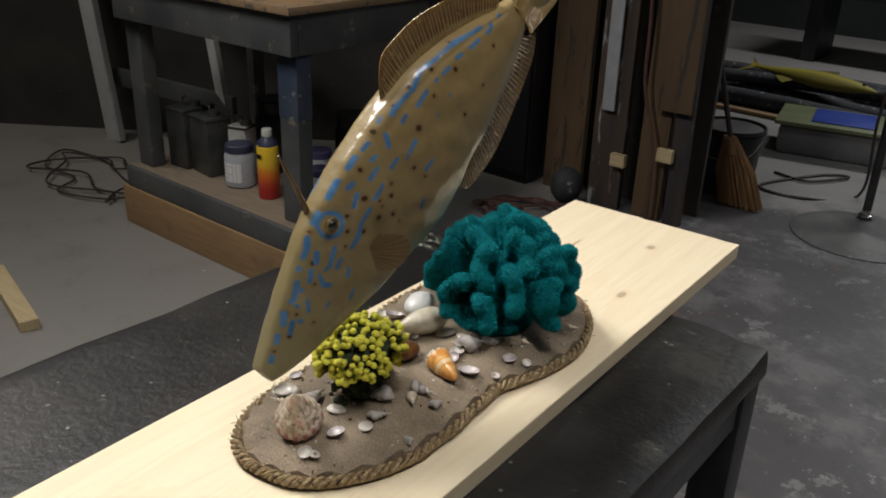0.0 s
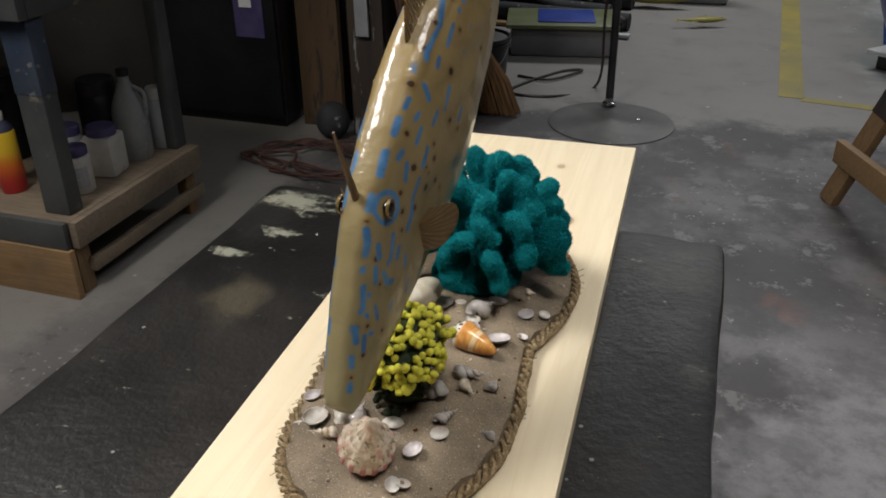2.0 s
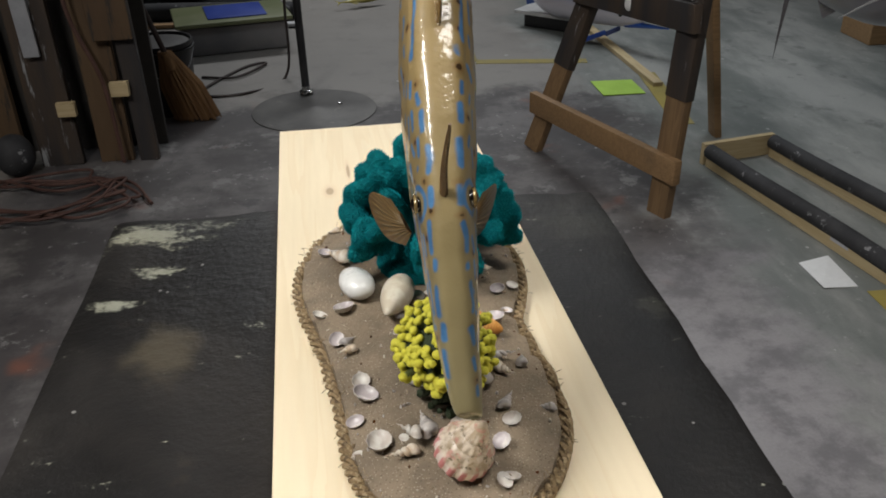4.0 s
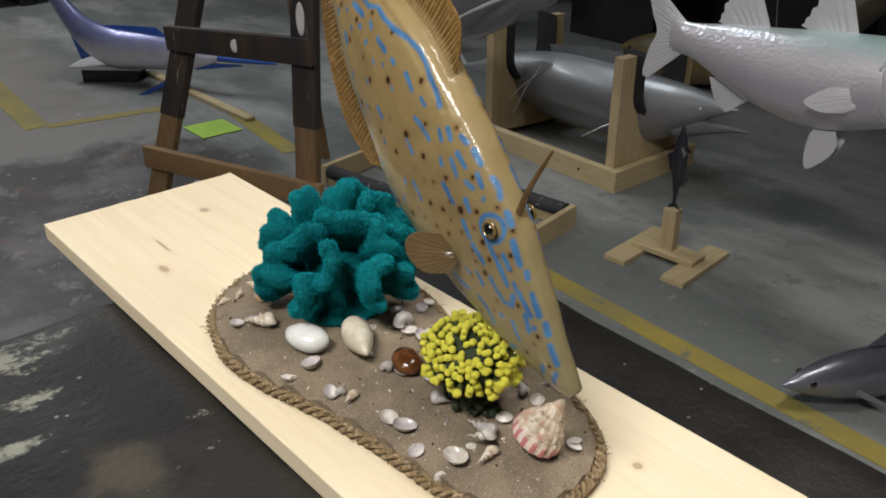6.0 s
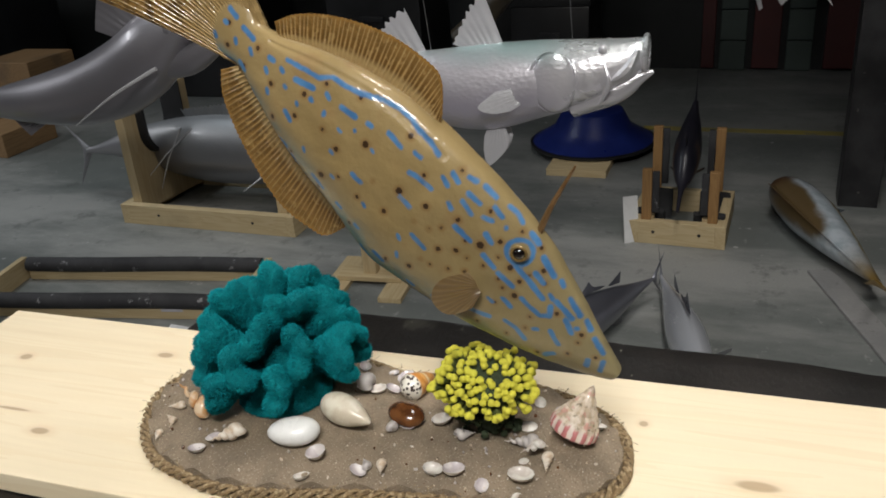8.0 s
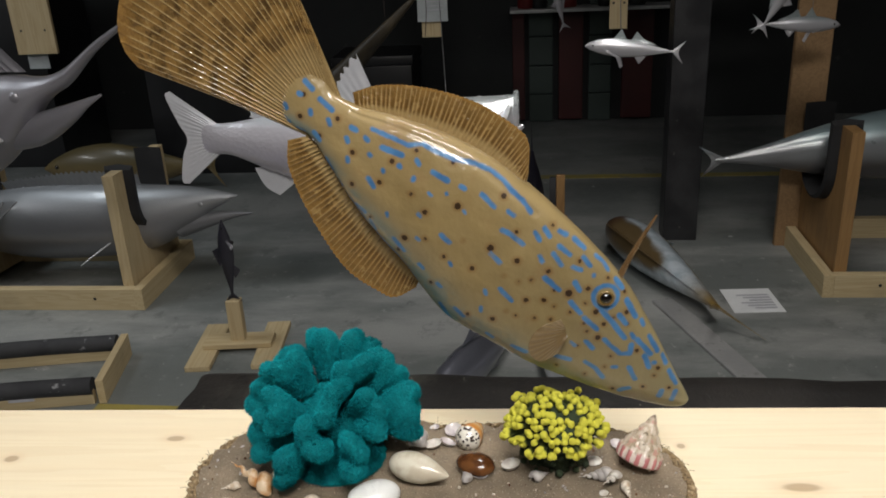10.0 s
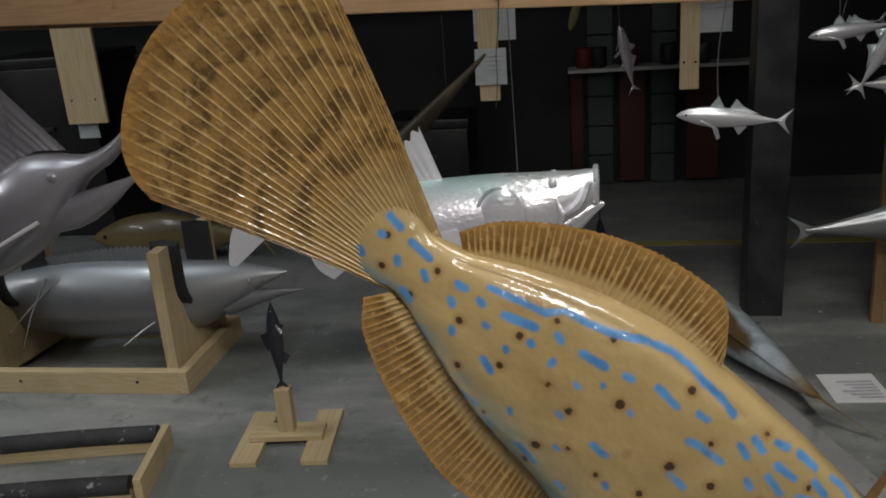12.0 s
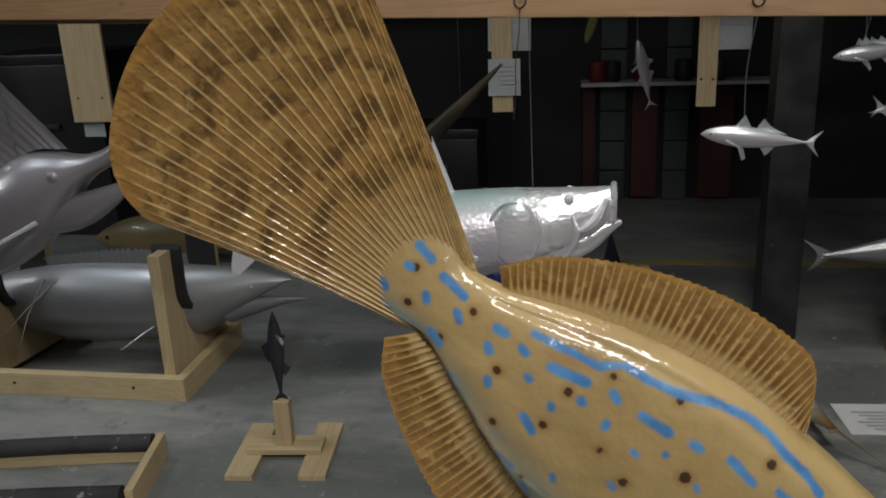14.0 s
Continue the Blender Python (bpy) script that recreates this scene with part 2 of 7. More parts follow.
M_BLUE_PAINT = surface("blue_paint_wear", (0.035, 0.052, 0.088), (0.07, 0.085, 0.115), 6, 70, 0.55, wear=(0.25, 0.25, 0.25), wear_at=0.6)
M_WORKTOP = surface("worn_plywood_top", (0.33, 0.21, 0.11), (0.22, 0.16, 0.11), 6, 80, 0.6, wear=(0.08, 0.075, 0.07), wear_at=0.55)
M_BLACK = surface("black_plastic", (0.009, 0.009, 0.01), (0.016, 0.016, 0.018), 4, 90, 0.38)
M_SOOT = surface("sooty_board", (0.040, 0.037, 0.034), (0.070, 0.063, 0.056), 3, 60, 0.6, wear=(0.10, 0.095, 0.09), wear_at=0.64)
M_FOAM = surface("black_pipe_foam", (0.022, 0.022, 0.025), (0.05, 0.05, 0.053), 7, 60, 0.8, wear=(0.27, 0.27, 0.275), wear_at=0.60)
M_FOAM_PLAIN = surface("soft_black_foam", (0.012, 0.012, 0.013), (0.022, 0.022, 0.024), 9, 90, 0.85)
M_WHITE_PAINT = surface("scuffed_white_paint", (0.62, 0.62, 0.62), (0.48, 0.48, 0.48), 6, 90, 0.5, wear=(0.2, 0.19, 0.18), wear_at=0.62)
M_PAPER = surface("white_paper", (0.80, 0.81, 0.82), (0.74, 0.75, 0.76), 8, 60, 0.75, bump=0.1)
# the same white paper, darkened in colour for the dim light at the rear rail
M_PAPER_SHADED = surface("shaded_white_paper", (0.46, 0.49, 0.50), (0.40, 0.43, 0.44), 8, 60, 0.8, bump=0.1)
M_INK = surface("faint_grey_ink", (0.50, 0.50, 0.54), (0.56, 0.56, 0.60), 30, 90, 0.8)
M_PURPLE_INK = surface("purple_ink", (0.08, 0.05, 0.3), (0.1, 0.06, 0.32), 30, 90, 0.8)
M_GREEN_PAPER = surface("lime_sheet", (0.42, 0.66, 0.10), (0.36, 0.58, 0.08), 6, 90, 0.55)
M_GREY_CAN = surface("dull_tin", (0.075, 0.08, 0.078), (0.13, 0.13, 0.125), 12, 120, 0.45, 0.6, wear=(0.05, 0.03, 0.02), wear_at=0.6)
M_JAR = surface("cloudy_plastic", (0.42, 0.43, 0.46), (0.33, 0.34, 0.37), 12, 90, 0.4)
M_JAR_WHITE = surface("white_plastic", (0.6, 0.59, 0.56), (0.5, 0.49, 0.46), 12, 90, 0.45, wear=(0.3, 0.26, 0.2), wear_at=0.62)
M_LID = surface("purple_lid", (0.065, 0.055, 0.15), (0.10, 0.085, 0.19), 12, 90, 0.45)
M_LID_DARK = surface("navy_lid", (0.03, 0.035, 0.075), (0.05, 0.055, 0.1), 12, 90, 0.45)


def flame_label():
    n = Nodes("yellow_to_red_label")
    z = n.math("ADD", n.axis(2), n.math("MULTIPLY", n.math("SUBTRACT", n.noise(25, 3), 0.5), 0.02))
    c = n.mix(n.step(z, 0.03, 0.10), (0.50, 0.03, 0.03), (0.70, 0.16, 0.02))
    c = n.mix(n.step(z, 0.085, 0.15), c, (0.72, 0.47, 0.03))
    return n.done(c, 0.4, 0, n.noise(90, 3), 0.1, 0.001)


M_FLAME = flame_label()
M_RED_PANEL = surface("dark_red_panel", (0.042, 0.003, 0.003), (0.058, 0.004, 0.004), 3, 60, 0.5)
M_TIN_RED = surface("red_tin", (0.11, 0.010, 0.009), (0.16, 0.016, 0.012), 8, 60, 0.4)
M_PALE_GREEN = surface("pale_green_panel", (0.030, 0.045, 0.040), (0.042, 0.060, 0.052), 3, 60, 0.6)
M_CABLE = surface("dark_cable", (0.03, 0.02, 0.018), (0.05, 0.035, 0.03), 20, 120, 0.5)
M_SMEARED = surface("paint_smeared_plank", (0.03, 0.028, 0.03), (0.075, 0.05, 0.032), 9, 120, 0.6, wear=(0.34, 0.35, 0.36), wear_at=0.60, stretch=(1, 1, 0.12))
M_DULL_PLANK = surface("dull_brown_plank", (0.085, 0.05, 0.025), (0.13, 0.08, 0.04), 8, 120, 0.65, wear=(0.025, 0.022, 0.02), wear_at=0.55, stretch=(1, 1, 0.12))
M_RED_CABLE = surface("dusty_red_hose", (0.075, 0.034, 0.026), (0.11, 0.055, 0.042), 20, 120, 0.6)
M_STRAW = surface("broom_straw", (0.15, 0.075, 0.028), (0.22, 0.12, 0.048), 40, 220, 0.8, stretch=(1, 1, 0.15))
M_TUB = surface("clear_grey_tub", (0.15, 0.15, 0.16), (0.21, 0.2, 0.2), 5, 60, 0.35)
M_TUB_LID = surface("olive_lid", (0.14, 0.16, 0.075), (0.18, 0.19, 0.10), 5, 60, 0.45)
M_BLUE = surface("deep_blue_plastic", (0.02, 0.05, 0.30), (0.03, 0.07, 0.36), 5, 60, 0.4)
M_NAVY = surface("navy_enamel", (0.008, 0.016, 0.11), (0.015, 0.028, 0.17), 5, 60, 0.3)
M_GLASSY = surface("dusty_clear_plastic", (0.3, 0.31, 0.32), (0.22, 0.23, 0.24), 8, 60, 0.25)
M_WIRE = surface("hanging_wire", (0.25, 0.25, 0.26), (0.35, 0.35, 0.36), 20, 100, 0.4, 0.8)


def scale_paint(name, back, side, belly, rough, metal, spread=0.05, coat=0.2, wrinkle=0.1, head=0.0):
    """Sprayed fish paint: back to belly by height, in the fish's own frame, with fine scale relief."""
    n = Nodes(name)
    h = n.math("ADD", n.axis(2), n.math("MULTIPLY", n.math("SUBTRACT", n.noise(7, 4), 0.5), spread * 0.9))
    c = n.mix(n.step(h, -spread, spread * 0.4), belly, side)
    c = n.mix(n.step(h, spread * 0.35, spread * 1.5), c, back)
    big = n.noise(14, 5, n.stretch((0.5, 1, 1)))
    c = n.mix(n.span(big, 0.0, 0.5), c, tuple(x * 0.62 for x in side))
    relief = n.math("ADD", n.cells(95, n.stretch((0.7, 1, 1))), n.math("MULTIPLY", n.noise(24, 4, n.stretch((0.6, 1, 1.6))), 2.0))
    # chrome head: a near-white mix paints in part of its highlights
    bright = n.math("SUBTRACT", 1.0, n.step(n.axis(0), head - 0.14, head + 0.03)) if head else 0.0
    if head:
        c = n.mix(n.math("MULTIPLY", bright, 0.7), c, (0.95, 0.94, 0.97))
        rough = n.math("SUBTRACT", n.span(big, rough - 0.02, rough + 0.14), n.math("MULTIPLY", bright, 0.02))
        metal = n.math("ADD", metal, n.math("MULTIPLY", bright, 0.10))
    else:
        rough = n.span(big, rough - 0.06, rough + 0.14)
    return n.done(c, rough, metal, relief, wrinkle, 0.004, coat)


# tarpon silver; the darker violet belly paints in the metal's dim lower reflection
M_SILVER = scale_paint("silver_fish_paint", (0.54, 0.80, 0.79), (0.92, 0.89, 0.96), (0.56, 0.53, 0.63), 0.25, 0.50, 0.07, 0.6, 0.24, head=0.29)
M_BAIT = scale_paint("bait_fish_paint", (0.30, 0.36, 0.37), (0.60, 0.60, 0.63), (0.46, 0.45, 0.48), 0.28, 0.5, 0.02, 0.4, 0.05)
M_SILVER_FIN = scale_paint("silver_fin_paint", (0.74, 0.74, 0.78), (0.72, 0.72, 0.76), (0.7, 0.7, 0.73), 0.34, 0.2)
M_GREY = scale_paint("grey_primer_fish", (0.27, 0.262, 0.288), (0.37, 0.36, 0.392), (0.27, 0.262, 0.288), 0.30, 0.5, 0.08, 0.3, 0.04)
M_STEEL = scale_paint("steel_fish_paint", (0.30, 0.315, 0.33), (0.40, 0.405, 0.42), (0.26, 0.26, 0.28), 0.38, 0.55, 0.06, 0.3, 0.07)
M_DARKFISH = scale_paint("dark_tuna_paint", (0.11, 0.115, 0.14), (0.24, 0.245, 0.285), (0.30, 0.30, 0.32), 0.26, 0.5, 0.03, 0.4, 0.05)
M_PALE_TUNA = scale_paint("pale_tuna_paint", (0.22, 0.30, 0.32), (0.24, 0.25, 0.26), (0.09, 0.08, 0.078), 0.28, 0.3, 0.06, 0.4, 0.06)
M_BLACKFISH = scale_paint("black_sword_paint", (0.012, 0.012, 0.02), (0.025, 0.024, 0.035), (0.05, 0.048, 0.06), 0.35, 0.3, 0.03)
M_SAILFISH = scale_paint("sailfish_paint", (0.14, 0.16, 0.40), (0.62, 0.60, 0.68), (0.50, 0.48, 0.53), 0.30, 0.3, 0.10, 0.4)
M_BLUE_BILL = scale_paint("blue_bill_paint", (0.03, 0.11, 0.46), (0.03, 0.10, 0.42), (0.02, 0.06, 0.30), 0.30, 0.1, 0.05, 0.4)
M_YELLOWFISH = scale_paint("yellow_foam_paint", (0.05, 0.05, 0.02), (0.30, 0.25, 0.015), (0.16, 0.13, 0.02), 0.55, 0.0, 0.04)
M_BONITO = scale_paint("pale_steel_fish_paint", (0.44, 0.46, 0.50), (0.64, 0.66, 0.71), (0.42, 0.44, 0.47), 0.20, 0.35, 0.03, 0.5, 0.04)
M_EYE = surface("dark_glass_eye", (0.008, 0.006, 0.005), (0.012, 0.01, 0.008), 20, 100, 0.06, coat=1.0, bump=0.0)
M_EYE_RING = surface("gold_eye_ring", (0.30, 0.20, 0.07), (0.2, 0.13, 0.05), 60, 300, 0.2, 0.3, coat=0.8)
M_HOOK_WHITE = surface("bright_fin_edge", (0.7, 0.7, 0.72), (0.6, 0.6, 0.62), 20, 90, 0.3, 0.4)


def mahi_paint():
    n = Nodes("brown_white_fish_paint")
    x = n.math("ADD", n.axis(0), n.math("MULTIPLY", n.math("SUBTRACT", n.noise(9, 4), 0.5), 0.12))
    h = n.math("ADD", n.axis(2), n.math("MULTIPLY", n.math("SUBTRACT", n.noise(7, 4), 0.5), 0.06))
    mottle = n.noise(22, 4)
    flank = n.mix(n.step(mottle, 0.35, 0.65), (0.50, 0.55, 0.60), (0.34, 0.40, 0.44))
    stripe = n.math("SUBTRACT", 1.0, n.step(n.math("ABSOLUTE", n.math("ADD", h, 0.022)), 0.010, 0.022))
    flank = n.mix(n.math("MULTIPLY", stripe, n.step(x, 0.22, 0.34)), flank, (0.26, 0.19, 0.035))
    flank = n.mix(n.step(h, 0.055, 0.085), flank, (0.11, 0.075, 0.035))
    c = n.mix(n.step(x, 0.08, 0.15), (0.085, 0.045, 0.022), flank)
    c = n.mix(n.step(x, 0.60, 0.82), c, (0.21, 0.14, 0.045))
    return n.done(c, 0.28, 0.1, n.noise(60, 3), 0.1, 0.003, 0.3)


M_BROWNFISH = mahi_paint()
M_TANFISH = scale_paint("tan_fish_paint", (0.10, 0.08, 0.035), (0.17, 0.125, 0.05), (0.2, 0.15, 0.07), 0.4, 0.0, 0.05)
M_STRIP = surface("dusty_grey_strip", (0.26, 0.26, 0.26), (0.34, 0.335, 0.33), 6, 90, 0.5, wear=(0.17, 0.17, 0.165), wear_at=0.6)


def filefish_body():
    n = Nodes("glossy_filefish_paint")
    big, mid = n.noise(13, 5), n.noise(55, 4)
    c = n.mix(n.step(big, 0.3, 0.7), (0.312, 0.226, 0.100), (0.258, 0.183, 0.076))
    c = n.mix(n.math("MULTIPLY", n.step(n.noise(30, 4, n.stretch((1, 1, 1), (3, 1, 2))), 0.56, 0.74), 0.5), c, (0.25, 0.15, 0.065))
    low = n.value("belly")
    c = n.mix(n.math("MULTIPLY", n.step(low, 0.62, 1.0), 0.6), c, (0.24, 0.23, 0.17))
    streak = n.math("MULTIPLY", n.step(low, 0.74, 0.95), n.step(n.noise(40, 4), 0.42, 0.6))
    c = n.mix(n.math("MULTIPLY", streak, 0.65), c, (0.10, 0.185, 0.20))
    c = n.mix(n.math("MULTIPLY", n.step(n.math("ADD", n.value("pale"), n.math("MULTIPLY", n.math("SUBTRACT", n.noise(60, 4), 0.5), 0.5)), 0.2, 0.4), 0.9), c, (0.62, 0.56, 0.42))
    c = n.mix(n.math("MULTIPLY", n.step(n.value("snout"), 0.0, 0.9), 0.8), c, (0.225, 0.203, 0.113))
    jit = n.math("ADD", n.math("MULTIPLY", n.math("SUBTRACT", n.noise(170, 2), 0.5), 0.0013), n.math("MULTIPLY", n.math("SUBTRACT", n.noise(62, 2), 0.5), 0.0022))
    dark = n.math("ADD", n.value("dark_far"), n.math("MULTIPLY", jit, 0.9))
    c = n.mix(n.math("MULTIPLY", n.math("SUBTRACT", 1.0, n.step(dark, 0.0, 0.0038)), 0.5), c, (0.20, 0.10, 0.035))
    c = n.mix(n.math("MULTIPLY", n.math("SUBTRACT", 1.0, n.step(dark, -0.0006, 0.0006)), 0.95), c, (0.03, 0.014, 0.006))
    blue = n.math("ADD", n.value("blue_far"), jit)
    c = n.mix(n.math("SUBTRACT", 1.0, n.step(blue, -0.0011, 0.0012)), c, n.mix(n.step(mid, 0.35, 0.65), (0.045, 0.14, 0.30), (0.075, 0.205, 0.40)))
    return n.done(c, n.span(mid, 0.38, 0.5), 0, n.math("ADD", n.noise(34, 3), n.math("MULTIPLY", n.noise(85, 3), 0.5)), 0.5, 0.003, 0.6, spec=0.25)


def filefish_fin(name, dark, comb):
    n = Nodes(name)
    ray, out = n.value("ray"), n.value("fan")
    patch = n.step(n.noise(62, 4, None, 0.6, 0.5), 0.40, 0.60)
    band = n.step(n.math("SINE", n.math("ADD", n.math("MULTIPLY", n.value("band"), 46.0), n.math("ADD", n.math("MULTIPLY", n.noise(26, 2), 9.0), n.math("MULTIPLY", n.noise(95, 2), 7.0)))), -0.8, 0.6)
    dim = n.math("MULTIPLY", band, n.span(patch, 0.3, 1.0))
    c = n.mix(n.math("MULTIPLY", dim, dark), (0.225, 0.128, 0.038), (0.072, 0.038, 0.011))
    inner = n.math("MULTIPLY", n.math("SUBTRACT", 1.0, n.step(out, 0.45, 0.85)), n.math("SUBTRACT", 1.0, n.step(ray, 0.05, 0.3)))
    c = n.mix(n.math("MULTIPLY", inner, comb), c, (0.085, 0.044, 0.012))
    blot = n.step(n.noise(120, 2, n.stretch((1, 1, 1), (4, 8, 3)), 0.5, 0.3), 0.60, 0.68)
    c = n.mix(n.math("MULTIPLY", blot, 0.35), c, (0.40, 0.27, 0.11))
    root = n.math("SUBTRACT", 1.0, n.step(n.math("SUBTRACT", out, n.math("MULTIPLY", ray, 0.12)), 0.22, 0.40))
    c = n.mix(root, c, (0.30, 0.206, 0.088))
    edge = n.step(out, 0.91, 0.98)
    c = n.mix(n.math("MULTIPLY", edge, 0.5), c, (0.31, 0.165, 0.042))
    pale = n.math("MULTIPLY", n.step(ray, 0.3, 0.75), n.math("SUBTRACT", 1.0, n.math("MAXIMUM", edge, n.math("MULTIPLY", root, 0.7))))
    c = n.mix(n.math("MULTIPLY", pale, 0.7), c, (0.46, 0.33, 0.15))
    return n.done(c, n.span(n.noise(40, 3), 0.16, 0.3), 0, n.math("ADD", n.noise(75, 4), n.noise(150, 2)), 0.42, 0.003, 0.9)


def breast_fin_material():
    n = Nodes("tan_breast_fin")
    c = n.mix(n.step(n.value("ray"), 0.2, 0.8), (0.165, 0.105, 0.042), (0.225, 0.150, 0.066))
    c = n.mix(n.span(n.noise(90, 3), 0.0, 0.5), c, (0.15, 0.09, 0.035))
    return n.done(c, 0.3, 0, n.noise(120, 3), 0.3, 0.002, 0.5)


M_PEC = breast_fin_material()
M_HORN = surface("dark_horn", (0.026, 0.019, 0.010), (0.045, 0.033, 0.016), 14, 120, 0.45)
M_SPINE = surface("brown_horn", (0.11, 0.06, 0.022), (0.16, 0.09, 0.035), 60, 260, 0.4)
M_FILE, M_TAIL_FIN, M_FILE_FIN = filefish_body(), filefish_fin("glossy_tail_paint", 0.9, 0.0), filefish_fin("glossy_fin_paint", 0.4, 0.75)


def sand_material():
    n = Nodes("packed_sand")
    c = n.mix(n.step(n.noise(14, 5, None, 0.65), 0.35, 0.65), (0.252, 0.195, 0.134), (0.158, 0.122, 0.084))
    c = n.mix(n.math("MULTIPLY", n.math("LESS_THAN", n.cells(420), 0.22), 0.5), c, (0.52, 0.45, 0.34))
    c = n.mix(n.math("MULTIPLY", n.math("LESS_THAN", n.cells(310, n.stretch((1, 1, 1), (5, 2, 1))), 0.2), 0.6), c, (0.08, 0.055, 0.035))
    wet = n.step(n.near((-0.575, 0.78, 0.907), (0.05, 0.07, 0.1)), 0.1, 0.7)
    return n.done(c, n.math("SUBTRACT", 0.8, n.math("MULTIPLY", wet, 0.5)), 0, n.noise(330, 3, None, 0.7), 0.7, 0.002)


def rope_material():
    n = Nodes("jute_rope")
    c = n.mix(n.noise(70, 4), (0.31, 0.22, 0.115), (0.18, 0.118, 0.058))
    c = n.mix(n.step(n.noise(230, 3), 0.48, 0.66), c, (0.42, 0.32, 0.19))
    c = n.mix(n.math("MULTIPLY", n.step(n.noise(190, 3, n.stretch((1, 1, 1), (3, 7, 1))), 0.52, 0.66), 0.8), c, (0.05, 0.027, 0.012))
    return n.done(c, 0.85, 0, n.noise(420, 3), 0.8, 0.002)


def coral_material(name, gain):
    n = Nodes(name)
    pit = n.cells(520)
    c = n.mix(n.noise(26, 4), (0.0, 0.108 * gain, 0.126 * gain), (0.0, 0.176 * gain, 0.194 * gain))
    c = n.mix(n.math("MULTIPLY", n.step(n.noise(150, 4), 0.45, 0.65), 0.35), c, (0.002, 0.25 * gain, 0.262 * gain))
    return n.done(c, 0.85, 0, n.math("ADD", pit, n.noise(620, 3)), 0.6, 0.0015, spec=0.2)


def shell_material(name, a, b, scale, rough=0.28):
    n = Nodes(name)
    v = n.noise(scale, 4)
    c = n.mix(n.step(v, 0.4, 0.62), a, b)
    c = n.mix(n.math("MULTIPLY", n.chance(), 0.35), c, tuple(x * 0.75 for x in a))
    return n.done(c, n.span(v, rough, rough + 0.15), 0, n.noise(scale * 5, 3), 0.2, 0.001, 0.3)


def top_shell_material():
    n = Nodes("pink_striped_shell")
    low = n.math("SUBTRACT", 1.0, n.step(n.math("ADD", n.axis(2), n.math("MULTIPLY", n.math("SUBTRACT", n.noise(90, 3), 0.5), 0.010)), 0.014, 0.019))
    flame = n.step(n.math("ADD", n.value("rib"), n.math("MULTIPLY", n.math("SUBTRACT", n.noise(150, 3), 0.5), 0.7)), 0.42, 0.58)
    c = n.mix(n.step(n.noise(110, 4), 0.4, 0.6), (0.62, 0.53, 0.43), (0.44, 0.35, 0.25))
    c = n.mix(n.step(n.noise(170, 3), 0.59, 0.65), c, (0.20, 0.16, 0.10))
    c = n.mix(n.math("MULTIPLY", n.step(n.noise(120, 3, n.stretch((1, 1, 1), (4, 2, 7))), 0.55, 0.66), 0.6), c, (0.55, 0.22, 0.20))
    pink = n.mix(flame, (0.70, 0.60, 0.54), (0.50, 0.18, 0.18))
    c = n.mix(low, c, pink)
    return n.done(c, 0.4, 0, n.noise(260, 3), 0.5, 0.0012, 0.2)


def cone_shell_material():
    n = Nodes("orange_cone_shell")
    x = n.axis(2)
    c = n.mix(n.step(n.noise(90, 3, n.stretch((1, 1, 2.5))), 0.4, 0.65), (0.62, 0.25, 0.05), (0.78, 0.42, 0.13))
    spots = n.math("LESS_THAN", n.cells(260), 0.4)
    tip = n.mix(spots, (0.72, 0.68, 0.6), (0.05, 0.035, 0.03))
    band = n.step(n.math("ABSOLUTE", n.math("SUBTRACT", x, 0.02)), 0.0015, 0.003)
    c = n.mix(band, (0.8, 0.6, 0.35), c)
    c = n.mix(n.step(x, 0.034, 0.037), c, tip)
    return n.done(c, 0.3, 0, n.noise(200, 3), 0.15, 0.001, 0.4)


def knob_material():
    n = Nodes("yellow_coral_knobs")
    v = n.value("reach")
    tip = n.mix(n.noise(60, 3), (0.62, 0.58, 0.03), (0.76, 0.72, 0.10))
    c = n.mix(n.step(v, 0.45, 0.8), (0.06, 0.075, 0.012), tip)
    return n.done(c, 0.7, 0, n.noise(450, 3), 0.5, 0.0015)


M_SAND, M_ROPE, M_KNOB = sand_material(), rope_material(), knob_material()
# bristles take the coral's teal raised by half, a velvet sheen put into colour
M_CORAL, M_CORAL_SHEEN = coral_material("teal_flocked_coral", 1.02), coral_material("teal_flock_sheen", 1.5)
M_KNOB_BASE = surface("dark_green_coral", (0.018, 0.03, 0.012), (0.035, 0.05, 0.018), 60, 300, 0.85, bump=0.6)
M_SHELL = shell_material("white_shell", (0.66, 0.63, 0.58), (0.48, 0.42, 0.37), 90)
M_SHELL_TAN = shell_material("tan_shell", (0.55, 0.43, 0.31), (0.72, 0.66, 0.57), 110)
M_SHELL_ORANGE = shell_material("orange_brown_shell", (0.50, 0.24, 0.08), (0.70, 0.55, 0.38), 70)
M_SHELL_GREY = shell_material("violet_grey_shell", (0.38, 0.35, 0.335), (0.56, 0.52, 0.49), 70)
M_SHELL_BROWN = shell_material("brown_cowrie", (0.07, 0.025, 0.009), (0.15, 0.06, 0.02), 60, 0.08)
M_SHELL_EGG = shell_material("milk_white_shell", (0.82, 0.82, 0.80), (0.78, 0.78, 0.76), 40, 0.2)
M_SHELL_CREAM = shell_material("cream_shell", (0.72, 0.67, 0.55), (0.58, 0.50, 0.38), 60, 0.25)
M_SHELL_INSIDE = shell_material("pearly_inside", (0.47, 0.42, 0.425), (0.66, 0.62, 0.60), 60, 0.2)
M_TOPSHELL, M_CONE = top_shell_material(), cone_shell_material()


# ---- mesh helpers ----
def thing(name, label, category, at=(0, 0, 0), turn=0.0, group=""):
    ob = new(name)
    ob.empty_display_size = 0.05
    ob.matrix_basis = pose(*at, 0, 0, turn)
    return tagged(ob, label, category, group)


